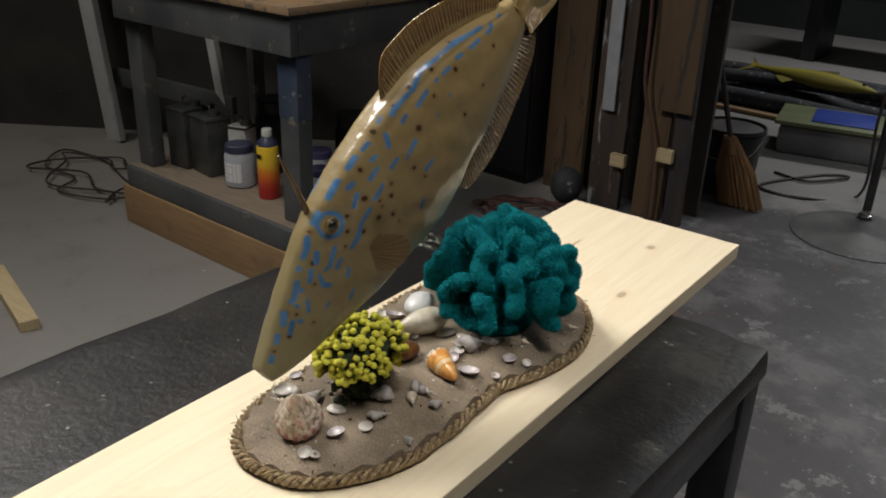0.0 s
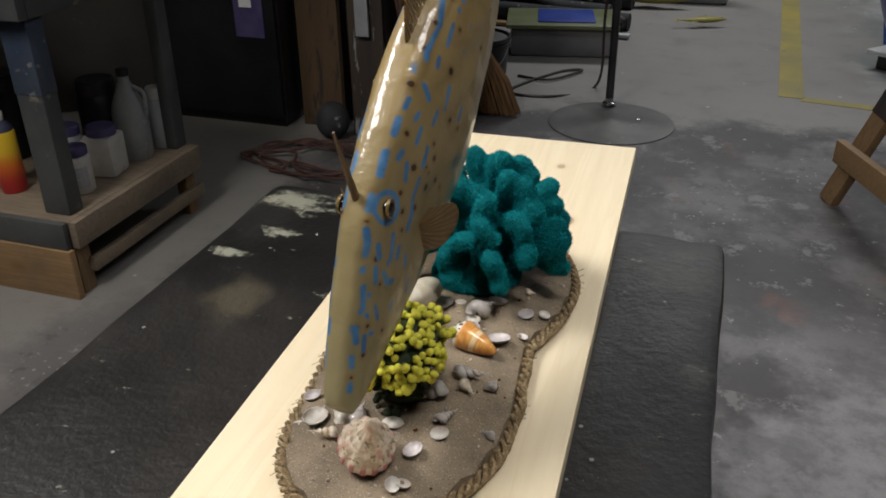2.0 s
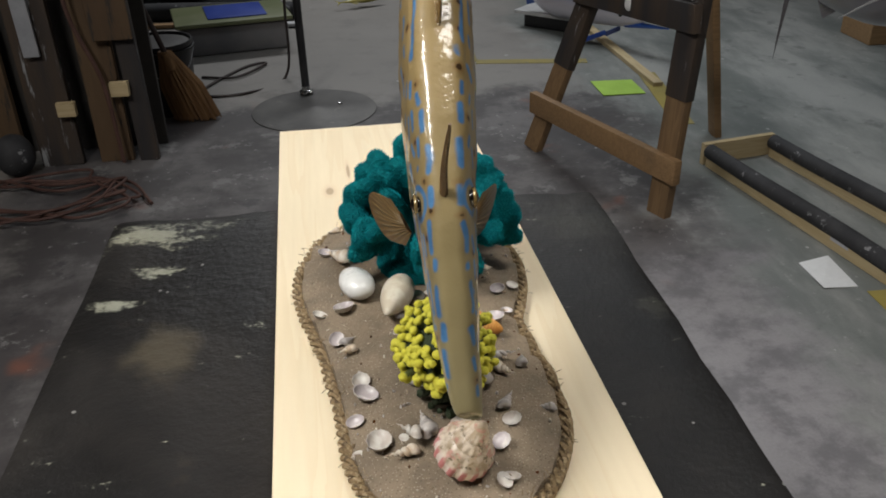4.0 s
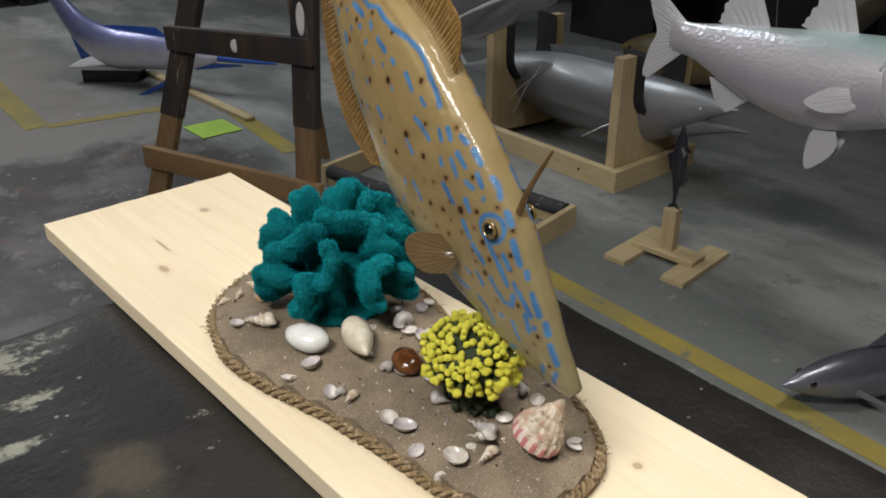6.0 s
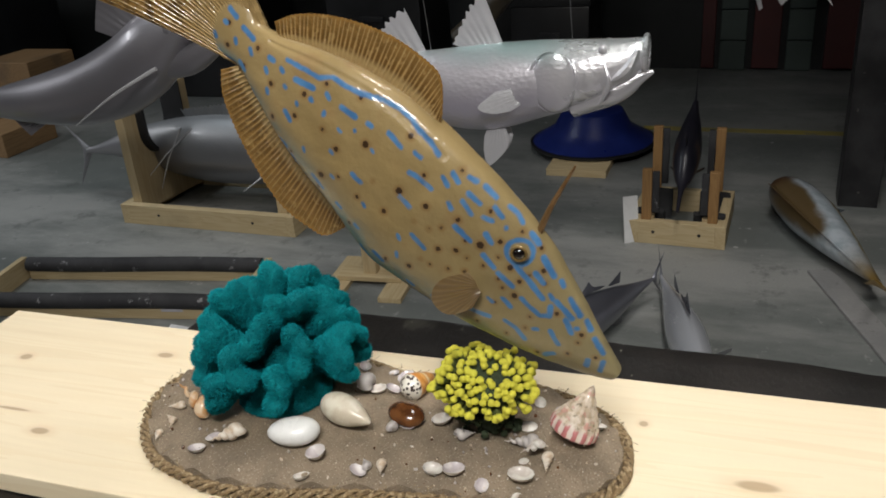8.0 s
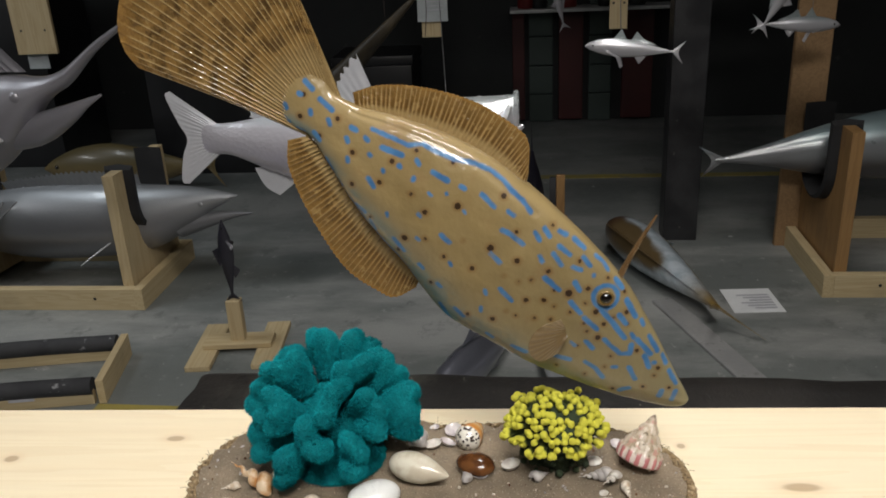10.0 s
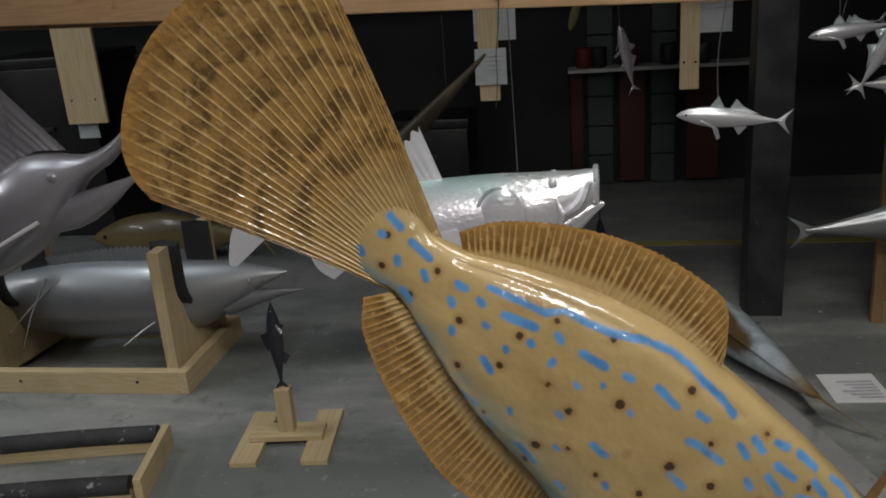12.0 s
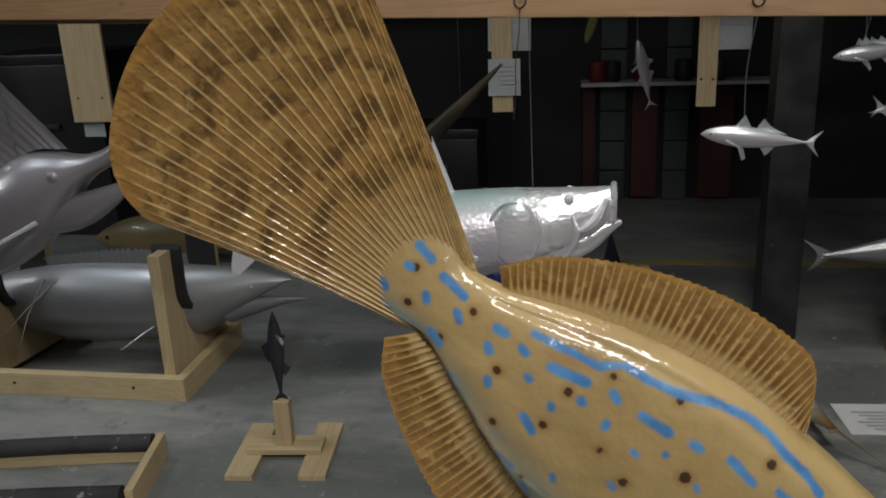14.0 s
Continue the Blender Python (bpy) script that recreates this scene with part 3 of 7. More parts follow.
def mesh_of(name, bm, mats, smooth=True):
    me = bpy.data.meshes.new(name)
    bm.normal_update()
    bm.to_mesh(me)
    bm.free()
    for m in mats if isinstance(mats, (list, tuple)) else [mats]:
        me.materials.append(m)
    if smooth:
        me.shade_smooth()
        me.set_sharp_from_angle(angle=radians(38))
    return me


def part(name, bm, mats, parent, label="", smooth=True):
    ob = new(name, mesh_of(name, bm, mats, smooth))
    ob.parent = parent
    return tagged(ob, label)


def solo(name, bm, mats, label, category, at=None, group="", kind="", smooth=True):
    ob = new(name, mesh_of(name, bm, mats, smooth))
    if at is not None:
        ob.matrix_basis = at
    return tagged(ob, label, category, group, kind)


def box(x0, x1, y0, y1, z0, z1, bevel=0.003, bm=None, m=None):
    bm = bm or bmesh.new()
    c = Matrix.Translation(((x0 + x1) / 2, (y0 + y1) / 2, (z0 + z1) / 2)) @ Matrix.Diagonal((abs(x1 - x0), abs(y1 - y0), abs(z1 - z0), 1))
    made = bmesh.ops.create_cube(bm, size=1.0, matrix=(m or Matrix()) @ c)["verts"]
    if bevel:
        edges = list({e for v in made for e in v.link_edges})
        bmesh.ops.bevel(bm, geom=edges, offset=bevel, segments=2, profile=0.6, affect="EDGES", clamp_overlap=True)
    return bm


def plank(a, b, width, thick, side=(1, 0, 0), bevel=0.003, bm=None):
    """A board from a to b; its width lies along side."""
    a, b = Vector(a), Vector(b)
    w = (b - a).normalized()
    u = (Vector(side) - w * Vector(side).dot(w)).normalized()
    v = w.cross(u)
    m = Matrix((u, v, w)).transposed().to_4x4()
    m.translation = (a + b) / 2
    n = (b - a).length / 2
    return box(-width / 2, width / 2, -thick / 2, thick / 2, -n, n, bevel, bm, m)


def rings(bm, loops, cap=True, mat=0, close=True):
    """Skins a row of vertex loops."""
    made = [[bm.verts.new(p) for p in loop] for loop in loops]
    k = len(made[0])
    for a, b in zip(made, made[1:]):
        for i in range(k if close else k - 1):
            f = bm.faces.new((a[i], a[(i + 1) % k], b[(i + 1) % k], b[i]))
            f.material_index = mat
    if cap and close:
        bm.faces.new(made[0][::-1]).material_index = mat
        bm.faces.new(made[-1]).material_index = mat
    return made


def tube(points, radius, seg=8, bm=None, mat=0):
    bm = bm or bmesh.new()
    p = [Vector(q) for q in points]
    loops, up = [], Vector((0.3, 0.2, 1)).normalized()
    for i, q in enumerate(p):
        w = (p[min(i + 1, len(p) - 1)] - p[max(i - 1, 0)]).normalized()
        u = (up - w * up.dot(w))
        u = u.normalized() if u.length > 1e-4 else w.orthogonal().normalized()
        up = u
        v = w.cross(u)
        r = radius[i] if isinstance(radius, (list, tuple)) else radius
        loops.append([q + (u * math.cos(a) + v * math.sin(a)) * r for a in (2 * math.pi * k / seg for k in range(seg))])
    rings(bm, loops, mat=mat)
    return bm


def glide(points, n):
    """n places along a smooth curve through the points."""
    p = [Vector(q) for q in points]
    p = [2 * p[0] - p[1]] + p + [2 * p[-1] - p[-2]]
    res = []
    for k in range(n):
        s = k / (n - 1) * (len(p) - 3)
        i = min(int(s), len(p) - 4)
        t = s - i
        a, b, c, d = p[i:i + 4]
        res.append(0.5 * ((2 * b) + (c - a) * t + (2 * a - 5 * b + 4 * c - d) * t * t + (3 * b - a - 3 * c + d) * t ** 3))
    return res


def lathe(profile, seg=24, bm=None, m=None, mat=0):
    bm = bm or bmesh.new()
    m = m or Matrix()
    rings(bm, [[m @ Vector((r * math.cos(2 * math.pi * k / seg), r * math.sin(2 * math.pi * k / seg), z)) for k in range(seg)] for r, z in profile], mat=mat)
    return bm


def ball(center, sx, sy, sz, bm=None, u=14, v=8, m=None, mat=0):
    bm = bm or bmesh.new()
    made = bmesh.ops.create_uvsphere(bm, u_segments=u, v_segments=v, radius=1.0, matrix=(m or Matrix()) @ Matrix.Translation(center) @ Matrix.Diagonal((sx, sy, sz, 1)))["verts"]
    for f in {f for w in made for f in w.link_faces}:
        f.material_index = mat
    return bm


# ---- structure ----
def plain(name, bm, mat, label, category="", kind="structure"):
    return solo(name, bm, mat, label, category, kind=kind, smooth=False)


plain("floor", box(-5.2, 4.9, -3.7, 9.7, -0.12, 0.0, 0), M_FLOOR, "stained grey concrete workshop floor with dark painted areas", "floor")
plain("wall_west", box(-5.3, -5.1, -3.6, 9.6, 0.0, 3.6, 0), M_WALL, "dark painted block wall", "wall")
plain("wall_south", box(-5.1, 4.65, -3.6, -3.4, 0.0, 3.6, 0), M_WALL, "dark painted block wall", "wall")
plain("wall_north", box(-5.1, 4.65, 9.4, 9.6, 0.0, 3.6, 0), M_WALL, "dark painted block wall", "wall")
plain("ceiling", box(-5.3, 4.85, -3.6, 9.6, 3.6, 3.75, 0), M_CEIL, "dark sooty workshop ceiling", "ceiling")
wall_east = plain("wall_east", box(4.66, 4.85, -3.4, 9.4, 0.0, 3.6, 0), M_WALL, "dark painted concrete block wall", "wall")
plain("column", box(2.37, 2.50, -0.145, 0.0, 0.0, 3.6, 0.004), M_BLACK_STEEL, "black square steel column standing on the concrete floor", "column")


def floor_line(a, b, width):
    a, b = Vector((*a, 0.0)), Vector((*b, 0.0))
    return plain("floor_line", plank(a + Vector((0, 0, 0.001)), b + Vector((0, 0, 0.001)), width, 0.004, (-(b - a).y, (b - a).x, 0), 0), M_YELLOW_LINE, "worn yellow line painted on the concrete floor", "floor line")


floor_line((0.95, 1.95), (0.90, 0.1), 0.075)
floor_line((0.10, 4.46), (0.20, 7.4), 0.12)
floor_line((0.15, 4.45), (0.74, 4.36), 0.07)
floor_line((0.98, 4.10), (0.90, 3.36), 0.09)
floor_line((3.33, 0.9), (3.33, -1.6), 0.06)


# ---- the bench and its board ----
def ragged(bm, amount, scale):
    for v in bm.verts:
        v.co += noise.noise_vector(v.co * scale) * amount
    return bm


def bench():
    b = thing("work_bench", "low black steel work bench with worn paint-smeared top", "bench", (-0.562, 0.28, 0))
    hx, hy = 0.312, 0.725
    bm = box(-hx, hx, -hy, hy, 0.815, 0.860, 0.012)
    bmesh.ops.subdivide_edges(bm, edges=[e for e in bm.edges if e.calc_length() > 0.3], cuts=22, use_grid_fill=True)
    part("top", ragged(ragged(bm, 0.0036, 17), 0.002, 45), M_BENCH, b, "black painted top with pale paint smears")
    for name, x0, x1, y0, y1 in (("apron", -hx + 0.06, hx - 0.06, hy - 0.036, hy - 0.010), ("apron", -hx + 0.06, hx - 0.06, 0.010 - hy, 0.036 - hy),
                                 ("apron", -hx + 0.010, -hx + 0.036, -hy + 0.06, hy - 0.06), ("apron", hx - 0.036, hx - 0.010, -hy + 0.06, hy - 0.06)):
        part(name, box(x0, x1, y0, y1, 0.765, 0.815, 0.003), M_BLACK_STEEL, b)
    for sx in (-1, 1):
        for sy in (-1, 1):
            part("leg", box(sx * (hx - 0.031) - 0.026, sx * (hx - 0.031) + 0.026, sy * (hy - 0.031) - 0.026, sy * (hy - 0.031) + 0.026, 0.0, 0.82, 0.006), M_BLACK_STEEL, b)
    return b


bench()

bm = box(-0.1415, 0.1415, -1.52, 0.0, 0.861, 0.8835, 0.0015)
bmesh.ops.subdivide_edges(bm, edges=[e for e in bm.edges if e.calc_length() > 0.2], cuts=14, use_grid_fill=True)
for v in bm.verts:
    if v.co.y > -0.02:
        v.co.y += 0.002 * noise.noise(v.co * 60)
solo("pine_board", bm, M_BOARD, "pale unfinished pine board lying on the black bench", "board", pose(-0.5313, 1.231, 0, 0, 0, 1.9), smooth=False)

# ---- sand base with rope edge ----
OUTLINE = [(-0.532, 0.410), (-0.490, 0.411), (-0.452, 0.432), (-0.424, 0.478), (-0.414, 0.540), (-0.421, 0.610), (-0.424, 0.660), (-0.408, 0.715), (-0.403, 0.780),
           (-0.420, 0.840), (-0.458, 0.888), (-0.510, 0.908), (-0.562, 0.894), (-0.608, 0.852), (-0.630, 0.795), (-0.632, 0.725), (-0.617, 0.662), (-0.602, 0.594),
           (-0.593, 0.530), (-0.586, 0.476), (-0.569, 0.437)]


def closed_curve(points, n):
    k = len(points)
    res = []
    for i in range(n):
        s = i / n * k
        j = int(s)
        t = s - j
        a, b, c, d = (Vector((*points[(j + o) % k], 0)) for o in (-1, 0, 1, 2))
        res.append(0.5 * ((2 * b) + (c - a) * t + (2 * a - 5 * b + 4 * c - d) * t * t + (3 * b - a - 3 * c + d) * t ** 3))
    return res


OUTLINE = [(-0.515 + (x + 0.515) * 0.975, y + 0.004 if y < 0.6 else 0.604 + (y - 0.6) * 0.965) for x, y in OUTLINE]
EDGE = closed_curve(OUTLINE, 140)
MIDDLE = Vector((-0.518, 0.655, 0))


def sand_height(x, y):
    """Height of the sand's face: domed to the middle."""
    d = min((Vector((x, y, 0)) - e).length for e in EDGE[::4])
    return 0.889 + 0.0195 * min(1.0, d / 0.045) ** 0.5 + 0.0012 * noise.noise(Vector((x * 40, y * 40, 3)))


def sand_base():
    bm = bmesh.new()
    loops = []
    for q in (0.0, 1.0):
        loops.append([Vector((e.x, e.y, 0.8839 if q == 0 else 0.8875)) for e in EDGE])
    for f in (0.985, 0.96, 0.92, 0.86, 0.78, 0.68, 0.56, 0.44, 0.32, 0.2, 0.1, 0.03):
        row = []
        for e in EDGE:
            c = Vector((MIDDLE.x + 0.0, 0.52 + 0.28 * min(1, max(0, (e.y - 0.45) / 0.42)), 0))
            p = c + (e - c) * f
            row.append(Vector((p.x, p.y, sand_height(p.x, p.y))))
        loops.append(row)
    rings(bm, loops, cap=True)
    return solo("sand_base", bm, M_SAND, "kidney-shaped base coated in packed brown sand on the pine board", "display base")


sand_base()


def rope():
    t = thing("rope_edging", "twisted natural jute rope glued round the sand base", "rope")
    n = 1200
    path = closed_curve(OUTLINE, n)
    for k in range(3):
        pts = []
        for i in range(n + 1):
            p = path[i % n]
            w = (path[(i + 1) % n] - path[i % n]).normalized()
            out = Vector((w.y, -w.x, 0))
            a = i / n * 2 * math.pi * 42 + k * 2 * math.pi / 3
            sway = noise.noise(p * 28) * 0.0022
            pts.append(p + out * (0.0035 + sway + (0.0034 + sway * 0.2) * math.cos(a)) + Vector((0, 0, 0.8908 + 0.0034 * math.sin(a))))
        fat = [0.0024 * (1 + 0.16 * noise.noise(q * 260)) for q in pts]
        part("strand", tube(pts, fat, 6), M_ROPE, t)
    rng = random.Random(4)
    bm = bmesh.new()
    for i in range(1100):
        p = path[rng.randrange(n)]
        q = p + Vector((rng.uniform(-0.006, 0.006), rng.uniform(-0.006, 0.006), 0.893))
        d = Vector((rng.uniform(-1, 1), rng.uniform(-1, 1), rng.uniform(-0.1, 0.6))).normalized() * rng.uniform(0.004, 0.011)
        tube([q, q + d * 0.5 + Vector((0, 0, 0.001)), q + d], 0.0003, 3, bm)
    tagged(part("fibre", bm, M_ROPE, t), kind="stuff")
    return t


rope()


# ---- fish models ----
def fish_bmesh():
    bm = bmesh.new()
    for nm in ("ray", "fan", "band", "blue_far", "dark_far", "belly", "snout", "pale"):
        bm.verts.layers.float.new(nm)
    return bm


def even(points, n):
    """n places at even steps of length along a smooth curve in the plane."""
    fine = glide([(p[0], p[1], 0) for p in points], 200)
    d = [0.0]
    for a, b in zip(fine, fine[1:]):
        d.append(d[-1] + (b - a).length)
    s = np.linspace(0, d[-1], n)
    return list(zip(np.interp(s, d, [f.x for f in fine]), np.interp(s, d, [f.y for f in fine])))


def fin(bm, base, tip, at, rays=14, thick=0.004, mat=1, rows=7, per=4, ridge=0.5, curl=0.0, saw=0.0, bands=0.16, crisp=1.0, shine=1.0):
    """A ribbed fin between a base line and an outer line; at() takes the plane's two coordinates and the offset."""
    ray, fan, band = (bm.verts.layers.float[q] for q in ("ray", "fan", "band"))
    n = rays * per + 1
    a, b = even(base, n), even(tip, n)
    far = [math.hypot(q[0] - p[0], q[1] - p[1]) for p, q in zip(a, b)]
    sheets = []
    for side in (1, -1):
        grid = []
        for i in range(n):
            u = i / (n - 1)
            rib = (0.5 + 0.5 * math.cos(2 * math.pi * (rays * u + 0.38 * noise.noise(Vector((u * rays * 0.7, rays, 0.5)))))) ** crisp
            col = []
            for j in range(rows + 1):
                v = j / rows
                vv = v * (1 + saw * (rib - 0.5)) if j == rows else v
                y, z = a[i][0] + (b[i][0] - a[i][0]) * vv, a[i][1] + (b[i][1] - a[i][1]) * vv
                t = thick * (1 - 0.78 * v) * (1 - ridge + ridge * rib) * min(1.0, 0.12 + min(i, n - 1 - i) / (per * 1.5))
                p = bm.verts.new(at(y, z, side * t / 2 + curl * (v * far[i] / max(far)) ** 2))
                p[ray], p[fan], p[band] = rib * shine, v, v * bands
                col.append(p)
            grid.append(col)
        sheets.append(grid)
    f, g = sheets
    for i in range(n - 1):
        for j in range(rows):
            bm.faces.new((f[i][j], f[i + 1][j], f[i + 1][j + 1], f[i][j + 1])).material_index = mat
            bm.faces.new((g[i][j], g[i][j + 1], g[i + 1][j + 1], g[i + 1][j])).material_index = mat
        bm.faces.new((f[i][rows], f[i + 1][rows], g[i + 1][rows], g[i][rows])).material_index = mat
    for i in (0, n - 1):
        for j in range(rows):
            bm.faces.new((f[i][j], f[i][j + 1], g[i][j + 1], g[i][j])).material_index = mat


def trunk(bm, stations, length, n=44, k=28, mat=0):
    """A fish's body: stations of (share of length, top, bottom, half width)."""
    loops = []
    for q in glide([Vector(s) for s in stations], n):
        s, top, bot, wid = q
        loops.append([Vector((s * length, wid * length * math.sin(a) * (0.82 + 0.18 * abs(math.sin(a))), length * ((top + bot) / 2 + (top - bot) / 2 * math.cos(a)))) for a in (2 * math.pi * i / k for i in range(k))])
    rings(bm, loops, mat=mat)


def flat(a, b, o):
    return Vector((a, o, b))


def fish_model(name, length, stations, fins, mats, label, m, eye=None, jaw=None, plates=(), wings=(), group="fish models", extra=None, eye_mat=2):
    """A cast fish with its fins, jaw and eyes as parts. Snout at the origin, tail along +x."""
    t = new(name)
    t.empty_display_size = 0.05
    t.matrix_basis = m
    tagged(t, label, "fish model", group)
    L = length
    bm = fish_bmesh()
    trunk(bm, stations, L)
    part("body", bm, [mats[0]], t)
    for base, tip, rays, *notch in fins:
        bm = fish_bmesh()
        fin(bm, [(x * L, z * L) for x, z in base], [(x * L, z * L) for x, z in tip], flat, rays, 0.016 * L if L < 0.5 else 0.011 * L, 0, 6, saw=notch[0] if notch else 0.0)
        part("tail_fin" if base[0][0] > 0.84 else "fin", bm, [mats[1]], t)
    for (x, y, z), (yaw, pitch), base, tip, rays in wings:
        for s in (1, -1):
            mm = Matrix.Translation((x * L, s * y * L, z * L)) @ Euler((0, radians(pitch), s * radians(yaw))).to_matrix().to_4x4()
            bm = fish_bmesh()
            fin(bm, [(p * L, q * L) for p, q in base], [(p * L, q * L) for p, q in tip], lambda a, b, o, mm=mm: mm @ Vector((a, o, b)), rays, 0.005 * L, 0, 5)
            part("breast_fin", bm, [mats[1]], t)
    if jaw:
        pts = glide([(x * L, 0, z * L) for x, z, r in jaw], 14)
        rad = np.interp(np.linspace(0, 1, 14), np.linspace(0, 1, len(jaw)), [r * L for x, z, r in jaw])
        part("lower_jaw", tube(pts, [float(r) for r in rad], 16), [mats[0]], t)
    for (x, y, z), (sx, sy, sz) in plates:
        for s in (1, -1):
            part("gill_plate", ball((x * L, s * y * L, z * L), sx * L, sy * L, sz * L, u=24, v=14), [mats[0]], t)
    if eye:
        x, y, z, r = eye
        for s in (1, -1):
            part("eye", ball((x * L, s * y * L, z * L), r * L, r * L * 0.6, r * L, u=14, v=8), [mats[eye_mat]], t)
    if extra:
        extra(t, L, mats)
    return t


# the filefish on the sand base
STATIONS = [(0.4150, 0.9885, 0.4195, 0.9805, 0.0030), (0.4125, 0.9915, 0.4215, 0.9775, 0.0085), (0.4225, 1.012, 0.444, 0.981, 0.0125), (0.4345, 1.038, 0.472, 0.990, 0.0155), (0.4535, 1.077, 0.516, 1.007, 0.019),
            (0.472, 1.110, 0.556, 1.026, 0.0225), (0.500, 1.144, 0.597, 1.052, 0.0265), (0.528, 1.1735, 0.627, 1.073, 0.029), (0.556, 1.200, 0.646, 1.098, 0.030),
            (0.590, 1.227, 0.663, 1.125, 0.0295), (0.628, 1.246, 0.685, 1.152, 0.027), (0.665, 1.259, 0.705, 1.182, 0.0225), (0.694, 1.266, 0.722, 1.213, 0.0165),
            (0.7125, 1.275, 0.737, 1.239, 0.0112), (0.7205, 1.287, 0.751, 1.2475, 0.0085), (0.7265, 1.299, 0.764, 1.255, 0.0076), (0.7305, 1.307, 0.771, 1.260, 0.0064)]
# paint marks in the plane of the fish: strokes from end to end and round spots, in millimetres
STROKES_TAIL = [(738, 1289, 732, 1282), (744, 1279, 743, 1278), (758, 1269, 757, 1266), (762, 1258, 757, 1253), (735, 1264, 735, 1261), (726, 1274, 716, 1265),
                (719, 1257, 718, 1253), (749, 1247, 744, 1245), (733, 1245, 729, 1239), (699, 1251, 695, 1249), (704, 1242, 703, 1239), (687, 1243, 685, 1241),
                (704, 1225, 704, 1222), (725, 1222, 721, 1213), (684, 1229, 683, 1228), (715, 1201, 713, 1199), (673, 1235, 656, 1229), (659, 1220, 658, 1219),
                (673, 1216, 673, 1215), (644, 1225, 642, 1221), (647, 1210, 648, 1208), (686, 1208, 682, 1201), (631, 1215, 619, 1208), (608, 1203, 605, 1201)]
STROKES_BACK = [(681, 1250, 666, 1244), (666, 1244, 651, 1237), (651, 1237, 639, 1238), (639, 1238, 629, 1232), (629, 1232, 615, 1226), (615, 1226, 597, 1221),
                (597, 1221, 584, 1215), (584, 1215, 574, 1207), (574, 1207, 567, 1198), (567, 1198, 558, 1189), (558, 1189, 551, 1179), (700, 1182, 693, 1176),
                (672, 1178, 672, 1175), (688, 1168, 685, 1160), (635, 1197, 633, 1195), (620, 1197, 620, 1197), (645, 1178, 643, 1176), (606, 1182, 605, 1180),
                (626, 1160, 619, 1153), (648, 1156, 646, 1154), (668, 1153, 660, 1142), (710, 1192, 695, 1168), (695, 1168, 682, 1151), (682, 1151, 674, 1142)]
STROKES_BELLY = [(674, 1142, 661, 1124), (661, 1124, 653, 1111), (671, 1137, 654, 1114), (647, 1130, 644, 1126), (620, 1134, 619, 1131), (632, 1112, 629, 1109),
                 (591, 1108, 590, 1104), (578, 1110, 568, 1098), (595, 1090, 595, 1086), (631, 1090, 624, 1073), (618, 1087, 611, 1079), (591, 1196, 581, 1185),
                 (570, 1181, 565, 1177), (575, 1165, 568, 1161), (568, 1161, 558, 1152), (585, 1144, 577, 1135), (548, 1162, 544, 1155), (540, 1165, 536, 1158),
                 (528, 1162, 522, 1158), (516, 1154, 507, 1145), (528, 1149, 519, 1141), (533, 1143, 526, 1132), (508, 1138, 502, 1130), (517, 1130, 510, 1127)]
STROKES_CHEEK = [(499, 1122, 499, 1121), (497, 1138, 490, 1131), (490, 1131, 487, 1125), (480, 1116, 475, 1108), (544, 1141, 542, 1136), (515, 1116, 511, 1108),
                 (540, 1121, 528, 1109), (518, 1097, 510, 1086), (507, 1082, 496, 1070), (492, 1088, 484, 1078), (484, 1078, 472, 1060), (477, 1083, 471, 1074),
                 (471, 1096, 463, 1080), (458, 1076, 456, 1071), (466, 1064, 464, 1060), (451, 1060, 443, 1045), (461, 1058, 449, 1043), (489, 1059, 483, 1052),
                 (483, 1052, 475, 1044), (475, 1044, 467, 1044), (467, 1044, 466, 1053), (454, 1041, 450, 1029), (446, 1034, 445, 1034), (438, 1040, 435, 1032)]
STROKES_SNOUT = [(505, 1057, 499, 1049), (518, 1056, 514, 1052), (534, 1042, 518, 1036), (505, 1034, 496, 1027), (496, 1027, 489, 1017), (481, 1029, 478, 1029),
                 (467, 1029, 461, 1016), (474, 1001, 466, 1005), (437, 1003, 439, 996), (432, 1024, 425, 1010), (425, 1002, 428, 992), (569, 1048, 557, 1042),
                 (591, 1060, 586, 1056), (581, 1043, 563, 1032)]
FAR_BACK = [(661, 1253, 645, 1248), (645, 1248, 629, 1243), (629, 1243, 614, 1236), (614, 1236, 600, 1229), (600, 1229, 588, 1223), (588, 1223, 582, 1216),
            (582, 1216, 576, 1208), (576, 1208, 566, 1201), (566, 1201, 557, 1194), (557, 1194, 553, 1189), (690, 1262, 686, 1260), (674, 1255, 671, 1251),
            (671, 1251, 666, 1248), (654, 1243, 641, 1237), (631, 1233, 624, 1230), (614, 1223, 606, 1218), (600, 1215, 598, 1213), (588, 1206, 576, 1194),
            (611, 1200, 612, 1199), (565, 1188, 560, 1182), (545, 1189, 541, 1184), (598, 1184, 598, 1183), (529, 1168, 523, 1163), (544, 1174, 545, 1163)]
